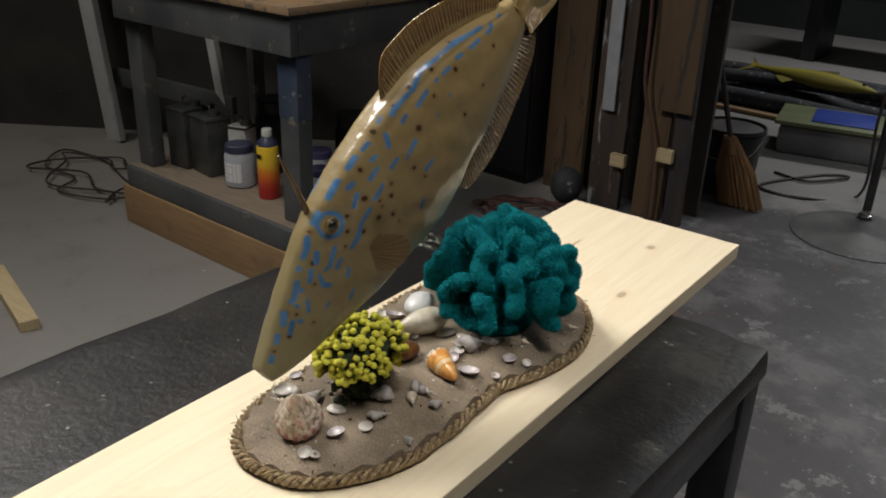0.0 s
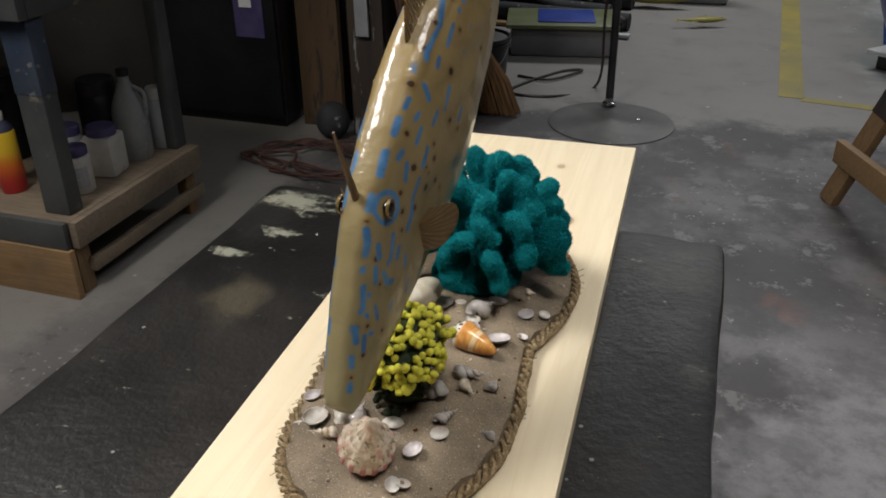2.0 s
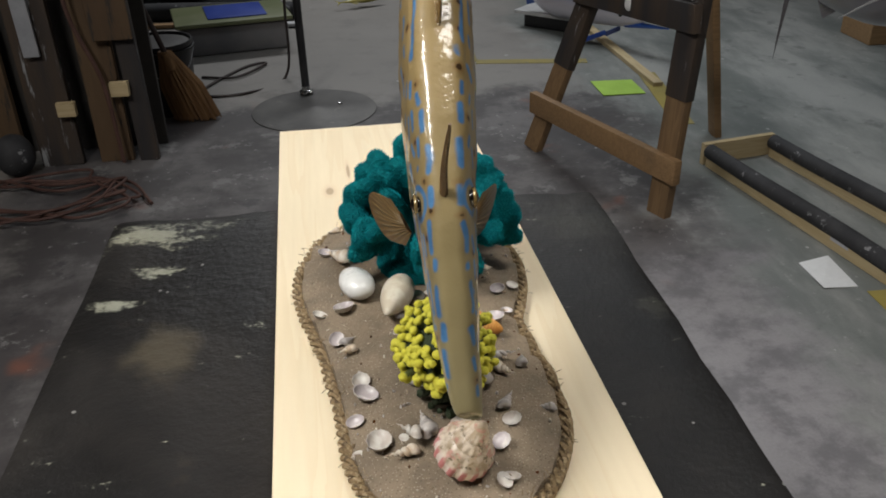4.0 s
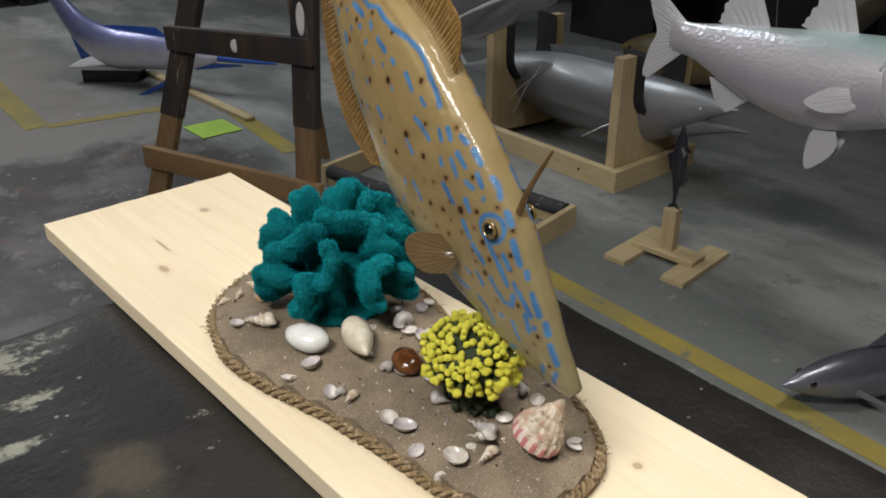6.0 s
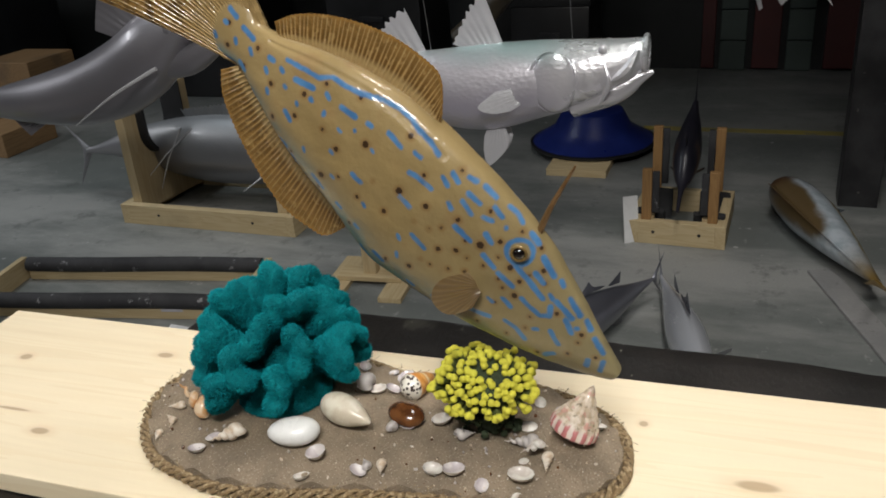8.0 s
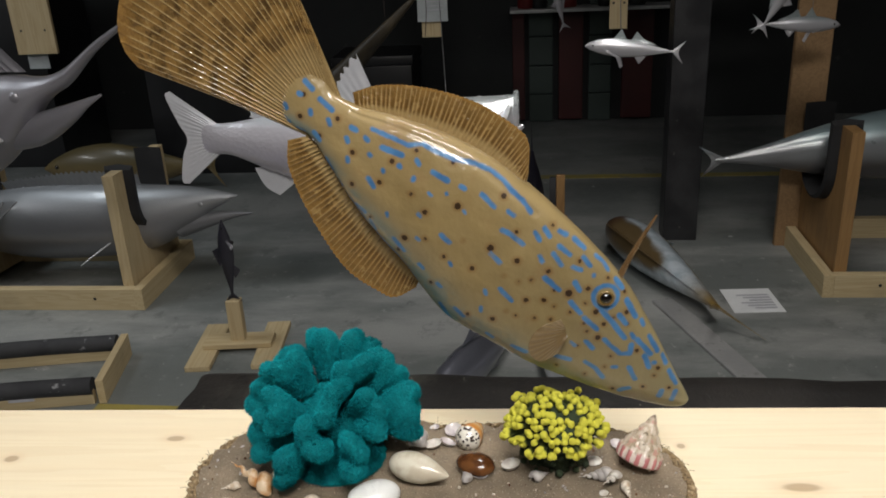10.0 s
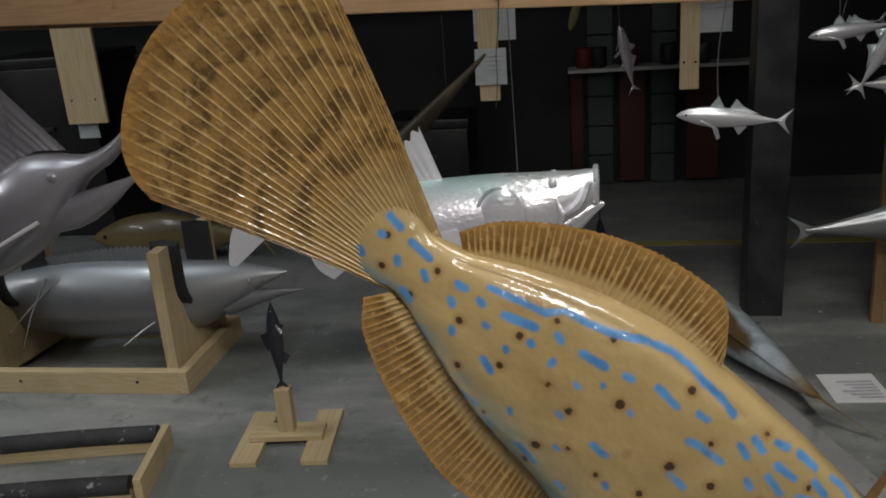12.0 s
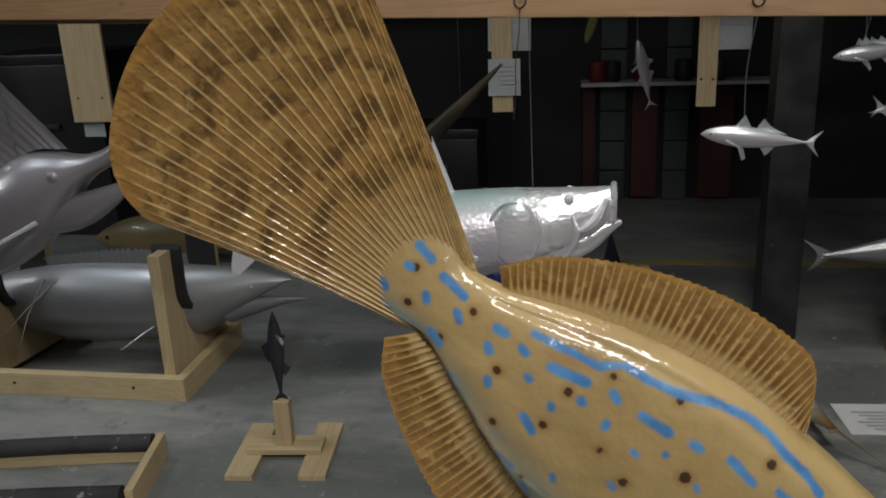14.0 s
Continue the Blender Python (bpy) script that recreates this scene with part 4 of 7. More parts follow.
FAR_CHEEK = [(572, 1164, 562, 1151), (533, 1157, 528, 1154), (516, 1158, 511, 1152), (511, 1152, 508, 1149), (552, 1152, 546, 1145), (532, 1146, 525, 1138),
             (592, 1142, 584, 1135), (509, 1137, 504, 1133), (499, 1141, 494, 1134), (494, 1134, 488, 1127), (512, 1127, 508, 1117), (536, 1130, 527, 1119),
             (522, 1111, 514, 1100), (514, 1100, 510, 1088), (510, 1088, 503, 1080), (584, 1105, 582, 1097), (479, 1118, 472, 1108), (466, 1097, 464, 1088),
             (464, 1088, 460, 1081), (471, 1083, 469, 1075), (487, 1084, 481, 1069), (481, 1069, 477, 1066), (492, 1072, 488, 1065), (456, 1073, 455, 1071)]
FAR_SNOUT = [(464, 1069, 462, 1059), (500, 1061, 498, 1054), (471, 1062, 473, 1053), (473, 1053, 480, 1051), (452, 1061, 447, 1047), (447, 1047, 444, 1045),
             (454, 1054, 455, 1053), (448, 1041, 449, 1040), (458, 1043, 458, 1033), (438, 1036, 436, 1027), (443, 1027, 440, 1018), (449, 1027, 451, 1025),
             (430, 1018, 428, 1012), (423, 1001, 421, 997), (480, 1034, 476, 1030), (506, 1037, 503, 1030)]
SPOTS_TAIL = [(740, 1278, 4), (745, 1259, 4), (711, 1258, 4), (728, 1243, 4), (699, 1230, 5), (665, 1224, 5), (644, 1233, 4), (702, 1202, 4), (677, 1205, 5), (614, 1223, 4),
              (650, 1196, 4), (639, 1180, 5), (611, 1186, 6), (688, 1172, 3), (658, 1155, 6), (665, 1142, 4), (640, 1156, 3), (625, 1139, 4), (601, 1129, 5), (638, 1112, 4),
              (585, 1149, 7), (607, 1082, 4), (608, 1155, 2), (573, 1194, 5), (563, 1163, 4), (563, 1137, 6), (537, 1127, 4), (551, 1119, 4), (562, 1117, 3), (511, 1135, 4),
              (533, 1167, 4), (487, 1118, 3)]
SPOTS_FLANK = [(504, 1110, 4), (473, 1104, 3), (532, 1109, 4), (520, 1106, 7), (556, 1099, 5), (541, 1099, 5), (585, 1078, 5), (532, 1093, 3), (506, 1096, 3), (549, 1081, 4),
               (535, 1080, 4), (519, 1087, 4), (497, 1087, 6), (471, 1085, 4), (482, 1081, 3), (470, 1074, 4), (507, 1076, 3), (490, 1075, 4), (504, 1068, 3), (495, 1061, 5),
               (512, 1052, 3), (461, 1047, 4), (483, 1041, 3), (442, 1028, 4), (445, 1020, 3), (454, 1007, 4), (480, 1003, 4), (431, 1006, 3), (505, 1020, 3), (488, 1029, 2),
               (530, 1029, 3), (565, 1083, 3)]
SPOTS_HEAD = [(573, 1087, 2), (574, 1123, 2)]
FAR_SPOTS_BACK = [(624, 1243, 4), (597, 1223, 4), (621, 1221, 5), (574, 1210, 4), (557, 1196, 4), (594, 1201, 4), (672, 1236, 4), (656, 1202, 3), (632, 1178, 4), (576, 1175, 7),
                  (535, 1177, 5), (517, 1147, 5), (570, 1140, 4), (583, 1129, 3), (545, 1130, 4), (518, 1122, 6), (545, 1119, 5), (532, 1117, 3), (535, 1111, 3), (532, 1101, 6),
                  (548, 1100, 5), (501, 1110, 4), (479, 1120, 5), (468, 1102, 4), (500, 1096, 4), (516, 1092, 5), (497, 1083, 4), (485, 1079, 4), (466, 1075, 4), (556, 1091, 3),
                  (555, 1077, 3), (439, 1036, 3)]
FAR_SPOTS_HEAD = [(447, 1033, 3), (439, 1015, 4), (425, 1005, 3), (462, 1021, 3), (466, 1056, 3)]


def mid_x(y, z):
    t = max(0.0, (y - 0.41 + z - 0.98) / 0.72)
    return -0.5165 + 0.040 * min(t, 1.0) ** 2


def lean(h, u):
    """The head bends a little to the east, and its keel more than its crown."""
    return 0.005 * max(0.0, 1 - u / 0.35) + 0.008 * (1 - h) * min(1.0, max(0.0, (0.8 - u) / 0.35))


def stretched(bm):
    for v in bm.verts:
        v.co.y = 0.415 + (v.co.y - 0.415) * 1.034
    return bm


def filefish_skin():
    bm = fish_bmesh()
    k, n = 132, 360
    loops = glide([Vector(s[:4]) for s in STATIONS], n)
    widths = [v.x for v in glide([(s[4], 0, 0) for s in STATIONS], n)]
    skin, uv = [], []
    for i, (q, w) in enumerate(zip(loops, widths)):
        row, u = [], i / n
        for j in range(k):
            a = 2 * math.pi * j / k
            h = 0.5 + 0.5 * math.cos(a)
            y, z = q[2] + (q[0] - q[2]) * h, q[3] + (q[1] - q[3]) * h
            s = math.sin(a)
            bow = 0.010 * max(0.0, (u - 0.92) / 0.08) ** 2 * (1 - (2 * h - 1) ** 2)
            y, z = y + bow * 0.75, z + bow * 0.66
            lump = noise.noise(Vector((s, y * 48, z * 48))) * 0.0013 * min(1.0, w / 0.015)
            flat_side = abs(s) ** (0.62 + 0.7 * max(0.0, (u - 0.80) / 0.2))
            groove = -0.0016 * math.exp(-((h - 0.925) / 0.018) ** 2) * (1.0 if 0.46 < u < 0.76 else 0.0)
            row.append(Vector((mid_x(y, z) + lean(h, u) + (w * 0.94 + lump + groove) * math.copysign(flat_side, s), y, z + lump * 0.6 * math.cos(a))))
            uv.append((y, z, s, h, u))
        skin.append(row)
    made = rings(bm, skin, mat=0)
    uv = np.array(uv)
    blue, dark = np.full(len(uv), 0.05), np.full(len(uv), 0.05)
    ridge = np.maximum(0.0, 0.30 - np.abs(uv[:, 2])) * 0.012

    def strokes(marks, side, fat):
        face = uv[:, 2] * side > -0.02
        for y0, z0, y1, z1 in marks:
            y0, z0, y1, z1 = y0 / 1000, z0 / 1000, y1 / 1000, z1 / 1000
            dy, dz = y1 - y0, z1 - z0
            long = max(1e-6, dy * dy + dz * dz)
            t = np.clip(((uv[:, 0] - y0) * dy + (uv[:, 1] - z0) * dz) / long, 0, 1)
            d = np.hypot(uv[:, 0] - y0 - t * dy, uv[:, 1] - z0 - t * dz) + ridge - fat * (1.0 if long > 0.00004 else 0.9)
            blue[:] = np.where(face, np.minimum(blue, d), blue)

    def spots(marks, side):
        face = uv[:, 2] * side > 0
        for y, z, r in marks:
            d = np.hypot(uv[:, 0] - y / 1000, uv[:, 1] - z / 1000) + ridge - 0.00048 * r
            dark[:] = np.where(face, np.minimum(dark, d), dark)

    for marks, fat in ((STROKES_TAIL, 0.0025), (STROKES_BACK, 0.0020), (STROKES_BELLY, 0.0021), (STROKES_CHEEK, 0.0023), (STROKES_SNOUT, 0.0022)):
        strokes(marks, -1, fat)
    for marks, fat in ((FAR_BACK, 0.0017), (FAR_CHEEK, 0.0022), (FAR_SNOUT, 0.0021)):
        strokes(marks, 1, fat)
    for marks in (SPOTS_TAIL, SPOTS_FLANK, SPOTS_HEAD):
        spots(marks, -1)
    for marks in (FAR_SPOTS_BACK, FAR_SPOTS_HEAD):
        spots(marks, 1)
    for side, (ey, ez) in ((-1, EYE_WEST), (1, EYE_EAST)):
        ring = np.abs(np.hypot(uv[:, 0] - ey, uv[:, 1] - ez) - 0.0105) - 0.0019
        blue[:] = np.where(uv[:, 2] * side > 0, np.minimum(blue, ring), blue)
    lb, ld = bm.verts.layers.float["blue_far"], bm.verts.layers.float["dark_far"]
    lw, ls, lp = (bm.verts.layers.float[q] for q in ("belly", "snout", "pale"))
    for c, v in enumerate(v for row in made for v in row):
        y, z, s, h, u = uv[c]
        v[lb], v[ld], v[lw], v[ls] = blue[c], dark[c], 1 - h, max(0.0, 1 - u * 1.9)
        v[lp] = max(0.0, 1 - abs(h - 0.18) / 0.17) * max(0.0, 1 - abs(u - 0.455) / 0.085) if s > 0 else 0.0
    return bm


EYE_WEST, EYE_EAST = (0.489, 1.101), (0.4855, 1.105)


def filefish():
    t = thing("filefish_model", "glossy tan filefish model with blue dashes, head down on coral", "fish model", (0.001, 0.004, 0.001), 0, "fish models")
    part("body", stretched(filefish_skin()), [M_FILE], t, "varnished tan body with blue strokes and dark spots")

    def back_plane(y, z, o):
        return Vector((mid_x(y, z) + o, y, z))

    def belly_plane(y, z, o):
        return Vector((mid_x(y, z) + 0.0075 * min(1.0, max(0.0, (0.745 - y) / 0.09)) + o, y, z))

    dorsal = fish_bmesh()
    fin(dorsal, [(0.697, 1.262), (0.665, 1.254), (0.628, 1.241), (0.59, 1.222), (0.556, 1.194)],
        [(0.699, 1.278), (0.673, 1.284), (0.635, 1.281), (0.594, 1.268), (0.562, 1.247), (0.5525, 1.233), (0.553, 1.207)], back_plane, 44, 0.006, 0, 10, 8, 0.22, saw=0.018, crisp=2.0, shine=0.6)
    part("dorsal_fin", stretched(dorsal), [M_FILE_FIN], t, "ribbed brown dorsal fin with a notched edge")
    anal = fish_bmesh()
    fin(anal, [(0.742, 1.240), (0.722, 1.218), (0.704, 1.188), (0.684, 1.158), (0.662, 1.13), (0.650, 1.106)],
        [(0.760, 1.236), (0.761, 1.21), (0.745, 1.166), (0.718, 1.117), (0.689, 1.093), (0.674, 1.087), (0.655, 1.096)], belly_plane, 42, 0.007, 0, 10, 8, 0.42, saw=0.02, crisp=2.0, shine=0.55)
    part("anal_fin", stretched(anal), [M_FILE_FIN], t, "ribbed amber fin along the belly")
    tail = fish_bmesh()
    fin(tail, [(0.709, 1.268), (0.718, 1.260), (0.726, 1.252), (0.733, 1.244), (0.738, 1.236)],
        [(0.747, 1.398), (0.754, 1.420), (0.770, 1.438), (0.80, 1.437), (0.838, 1.412), (0.856, 1.395), (0.871, 1.372), (0.881, 1.345), (0.881, 1.324), (0.874, 1.307)],
        lambda y, z, o: Vector((-0.4845 + o, y, z)), 30, 0.0125, 0, 30, 12, 0.20, curl=-0.036, bands=1.0, crisp=8.0)
    part("tail_fin", stretched(tail), [M_TAIL_FIN], t, "wide fanned tail fin with pale rays and brown bands")
    for s in (-1, 1):
        mm = Matrix.Translation((-0.5135 + s * 0.0235, 0.523, 1.070)) @ Euler((0, 0, s * radians(-48))).to_matrix().to_4x4() @ Matrix.Rotation(s * radians(12), 4, "Y")
        breast = fish_bmesh()
        fin(breast, [(-0.004, -0.008), (0.0, 0.0), (0.003, 0.008)], [(0.004, -0.022), (0.024, -0.023), (0.036, -0.010), (0.037, 0.005), (0.028, 0.016), (0.009, 0.018)],
            lambda a, b, o, mm=mm, s=s: mm @ Vector((o - s * 5.0 * a * a, a, b)), 13, 0.003, 0, 8, 8, 0.55, crisp=2.0)
        part("breast_fin", stretched(breast), [M_PEC], t, "small ribbed tan breast fin")
    part("dorsal_spine", stretched(tube(glide([(-0.5145, 0.479, 1.108), (-0.5155, 0.466, 1.138), (-0.514, 0.448, 1.171)], 8), [0.0031, 0.0029, 0.0027, 0.0024, 0.0021, 0.0018, 0.0015, 0.0009], 8)), [M_SPINE], t, "thin brown dorsal spine")
    for s, (ey, ez), x in ((-1, EYE_WEST, -0.5308), (1, EYE_EAST, -0.4955)):
        eye = part("eye", stretched(ball((x, ey, ez), 0.0048, 0.0054, 0.0054, u=24, v=16)), [M_EYE], t, "black glass pupil")
        loop = [Vector((x + s * 0.0016, ey + 0.0060 * math.cos(a), ez + 0.0060 * math.sin(a))) for a in (i * math.pi / 14 for i in range(29))]
        part("eye_ring", stretched(tube(loop, 0.0012, 8)), [M_EYE_RING], eye, "gold ring round the pupil")
    return t


filefish()


# ---- corals and shells on the sand ----
def teal_coral():
    """A dome of thick folded ridges, skinned as one, with a velvet of short bristles."""
    rng = random.Random(19)
    t = thing("coral", "teal flocked lettuce coral standing on the sand base", "coral")
    bm = bmesh.new()
    core, half = Vector((-0.498, 0.760, 0.947)), Vector((0.085, 0.084, 0.090))
    ball(core + Vector((0, 0, 0.006)), 0.034, 0.034, 0.037, bm, 20, 14)
    ball((core.x, core.y, 0.925), 0.036, 0.038, 0.024, bm, 20, 12)
    count, ways = 22, []
    for i in range(count):
        up = -0.13 + 1.08 * (i + 0.5) / count
        az = i * 2.39996 + 0.35
        ways.append(Vector((math.sqrt(1 - up * up) * math.cos(az), math.sqrt(1 - up * up) * math.sin(az), up)))
    for step in range(12):
        for a in range(count):
            push = Vector()
            for b in range(count):
                d = ways[a] - ways[b]
                if a != b and d.length < 0.54:
                    push += d.normalized() * (0.54 - d.length) * 0.22
            w = (ways[a] + push).normalized()
            ways[a] = Vector((w.x, w.y, max(0.02 if w.x > 0 else -0.14, w.z))).normalized()
    for i, d in enumerate(ways):
        az = math.atan2(d.y, d.x)
        east = Vector((-math.sin(az), math.cos(az), 0))
        north = d.cross(east)
        turn = radians(rng.uniform(66, 114) if d.x > -0.35 and d.z < 0.75 else rng.uniform(50, 130) if d.z < 0.75 else rng.uniform(0, 180))
        side, other = east * math.cos(turn) + north * math.sin(turn), north * math.cos(turn) - east * math.sin(turn)
        span, hook = rng.uniform(0.16, 0.27), rng.choice((-1, 1)) * rng.uniform(0.03, 0.14)
        tall, fat = rng.uniform(0.93, 1.06), rng.uniform(0.86, 1.0)
        for j in range(13):
            q = (j / 12 - 0.5) * 2
            e = (d + side * q * span + other * hook * (q * q - 0.35)).normalized() * tall * (1 + 0.035 * math.cos(q * 5.5 + i))
            tip = core + Vector((e.x * half.x, e.y * half.y, e.z * half.z))
            for f, r in ((0.965, 0.0088), (0.905, 0.0102), (0.835, 0.0094), (0.76, 0.0080), (0.67, 0.0064), (0.57, 0.0050)):
                p = core + (tip - core) * f
                if p.z > (0.936 if p.x > core.x else 0.9245):
                    bmesh.ops.create_icosphere(bm, subdivisions=1, radius=r * fat * (1.12 if abs(q) > 0.75 else 1.0), matrix=Matrix.Translation(p))
    ball((core.x - 0.006, core.y - 0.004, 0.912), 0.048, 0.048, 0.012, bm, 24, 8)
    ob = part("folded_body", bm, M_CORAL, t)
    r = ob.modifiers.new("skin", "REMESH")
    r.mode, r.voxel_size, r.use_smooth_shade = "VOXEL", 0.0017, True
    m = ob.modifiers.new("soften", "SMOOTH")
    m.factor, m.iterations = 0.5, 4
    tex = bpy.data.textures.new("coral_fuzz", "CLOUDS")
    tex.noise_scale, tex.noise_depth = 0.0016, 0
    m = ob.modifiers.new("fuzz", "DISPLACE")
    m.texture, m.strength, m.mid_level = tex, 0.0016, 0.5
    bpy.context.view_layer.update()
    skin = bpy.data.meshes.new_from_object(ob.evaluated_get(bpy.context.evaluated_depsgraph_get()))
    ob.modifiers.clear()
    ob.data = skin
    verts, faces = [], []
    for p in skin.polygons:
        if p.center.z < 0.909 or rng.random() > 0.9:
            continue
        n = (p.normal + Vector((rng.gauss(0, 0.28), rng.gauss(0, 0.28), rng.gauss(0, 0.28)))).normalized()
        a = n.orthogonal().normalized()
        b, c, k = n.cross(a), p.center - n * 0.0003, len(verts)
        verts += [c + a * 0.0006, c - a * 0.0003 + b * 0.0005, c - a * 0.0003 - b * 0.0005, c + n * rng.uniform(0.0016, 0.0034)]
        faces += [(k, k + 1, k + 3), (k + 1, k + 2, k + 3), (k + 2, k, k + 3)]
    me = bpy.data.meshes.new("bristles")
    me.from_pydata(verts, [], faces)
    me.materials.append(M_CORAL_SHEEN)
    fuzz = new("bristles", me)
    fuzz.parent = t
    tagged(fuzz, "fine teal velvet bristles", kind="stuff")
    return t


teal_coral()


def yellow_coral():
    t = thing("coral", "yellow knobbed coral with dark green core beside the fish", "coral", (-0.508, 0.539, 0.906))
    rng = random.Random(5)
    base = bmesh.new()
    half, mid = Vector((0.040, 0.051, 0.034)), Vector((0, 0, 0.050))
    ball(mid, half.x * 0.74, half.y * 0.76, half.z * 0.76, base, 28, 16)
    ball(Vector((0.004, 0, 0.016)), half.x * 0.40, half.y * 0.40, 0.02, base, 18, 10)
    for v in base.verts:
        v.co += noise.noise_vector(v.co * 70) * 0.005
    for k in range(80):
        a, q = rng.uniform(0, 2 * math.pi), rng.uniform(0.35, 0.85)
        p = Vector((half.x * 0.72 * q * math.cos(a), half.y * 0.74 * q * math.sin(a), rng.uniform(0.006, 0.034)))
        bmesh.ops.create_icosphere(base, subdivisions=1, radius=rng.uniform(0.0025, 0.005), matrix=Matrix.Translation(p))
    part("core", base, M_KNOB_BASE, t, "dark green inner coral")
    shapes = []
    for v in range(4):
        bm = bmesh.new()
        reach = bm.verts.layers.float.new("reach")
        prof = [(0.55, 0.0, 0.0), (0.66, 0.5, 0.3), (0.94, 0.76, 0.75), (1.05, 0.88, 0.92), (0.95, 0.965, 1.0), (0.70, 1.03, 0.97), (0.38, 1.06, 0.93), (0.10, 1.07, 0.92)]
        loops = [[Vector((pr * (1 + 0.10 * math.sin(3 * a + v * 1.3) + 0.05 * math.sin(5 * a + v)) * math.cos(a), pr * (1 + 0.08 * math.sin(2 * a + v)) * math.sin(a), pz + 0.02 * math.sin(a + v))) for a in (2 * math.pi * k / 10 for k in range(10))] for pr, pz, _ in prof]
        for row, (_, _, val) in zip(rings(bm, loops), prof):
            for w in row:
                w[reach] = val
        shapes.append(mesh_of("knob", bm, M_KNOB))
    n = 290
    for i in range(n):
        up = 1 - 1.42 * (i + 0.5) / n
        az = i * 2.39996
        fr = math.sqrt(max(0, 1 - up * up))
        d = Vector((fr * math.cos(az), fr * math.sin(az), up)) + Vector((rng.uniform(-0.11, 0.11), rng.uniform(-0.11, 0.11), rng.uniform(-0.11, 0.11)))
        d.normalize()
        if noise.noise(d * 2.6 + Vector((3, 1, 7))) > 0.42:
            continue
        lump = 0.93 + 0.22 * noise.noise(d * 2.3)
        tip = mid + Vector((d.x * half.x, d.y * half.y, d.z * half.z)) * lump * rng.uniform(0.93, 1.06)
        if tip.z < 0.012:
            continue
        r = rng.uniform(0.0029, 0.0038)
        root = mid + (tip - mid) * 0.66
        ob = new("knob", shapes[i % 4])
        ob.parent = t
        ob.matrix_basis = Matrix.Translation(root) @ d.to_track_quat("Z", "Y").to_matrix().to_4x4() @ Matrix.Diagonal((r, r, (tip - root).length, 1))


yellow_coral()


def clam(size, deep=0.42):
    """An open half shell, hollow side up, with ribs."""
    bm = bmesh.new()
    loops = []
    for j, (f, h) in enumerate([(0.02, 0.0), (0.35, 0.05), (0.62, 0.18), (0.85, 0.5), (1.0, 1.0), (0.94, 1.0), (0.8, 0.62), (0.55, 0.33), (0.3, 0.22), (0.02, 0.17)]):
        row = []
        for k in range(22):
            a = 2 * math.pi * k / 22
            r = size * 0.5 * f * (1.0 + 0.10 * math.cos(a)) * (1 + (0.025 * math.cos(11 * a) if j < 6 else 0))
            row.append(Vector((r * math.cos(a) * 1.12, r * math.sin(a) * 0.92, size * deep * h * 0.62)))
        loops.append(row)
    rings(bm, loops)
    for f in bm.faces:
        if f.calc_center_median().length < size * 0.5 and f.normal.z > 0:
            f.material_index = 1
    bm.normal_update()
    for f in bm.faces:
        f.material_index = 1 if f.normal.z > 0.15 else 0
    return bm


def spiral(length, wide, turns=4.5, seg=110, open_lip=True, ribs=0):
    """A coiled shell lying along +x, its tip at +x."""
    bm = bmesh.new()
    loops = []
    for i in range(seg + 1):
        t = i / seg
        a = t * turns * 2 * math.pi
        grow = (1 - t) ** 1.25
        r = wide * 0.5 * grow
        c = Vector((length * (t ** 0.9), r * 0.55 * math.cos(a), r * 0.55 * math.sin(a)))
        rr = r * 0.66 + 0.0003
        if ribs:
            rr *= 1 + 0.09 * math.cos(a * ribs)
        loops.append([c + Vector((rr * 1.25 * math.cos(b), rr * math.sin(b) * math.cos(a), rr * math.sin(b) * math.sin(a))) for b in (2 * math.pi * k / 12 for k in range(12))])
    rings(bm, loops)
    return bm


def lay(name, bm, mats, label, x, y, yaw=0.0, tilt=0.0, roll=0.0, lift=0.0, group="shells on the sand"):
    y += 0.004
    z = sand_height(x, y) + lift
    return solo(name, bm, mats, label, "shell", pose(x, y, z, roll, tilt, yaw), group)


rng = random.Random(21)
HALF_SHELLS = [(-606, 791, 19), (-591, 782, 19), (-612, 678, 17), (-588, 672, 25), (-596, 629, 17), (-576, 566, 20), (-575, 547, 23), (-583, 518, 16), (-566, 486, 25),
               (-547, 489, 15), (-525, 609, 22), (-516, 578, 20), (-537, 652, 12), (-438, 694, 17), (-461, 497, 16), (-472, 440, 13), (-478, 645, 18), (-581, 487, 14),
               (-502, 497, 21), (-475, 470, 18), (-480, 437, 16), (-521, 684, 26), (-503, 694, 19), (-481, 657, 19), (-479, 679, 20), (-467, 697, 20), (-452, 639, 24),
               (-433, 662, 12), (-421, 703, 13)]
for i, (x, y, s) in enumerate(HALF_SHELLS):
    white = rng.random() < 0.68
    ob = lay("half_shell", clam(s / 1000 * rng.uniform(0.8, 0.92), rng.uniform(0.35, 0.5)), [M_SHELL if white else M_SHELL_GREY, M_SHELL_INSIDE if rng.random() < 0.5 else M_SHELL],
             "small white half clam shell pressed into sand" if white else "small violet grey half clam shell on sand", x / 1000, y / 1000,
             rng.uniform(0, 360), rng.uniform(-16, 16), rng.uniform(-16, 16) + (172 if rng.random() < 0.2 else 0), 0.0005 if s < 18 else 0.001)
    if abs(ob.rotation_euler.x) > 1.5:
        ob.location.z += 0.0045
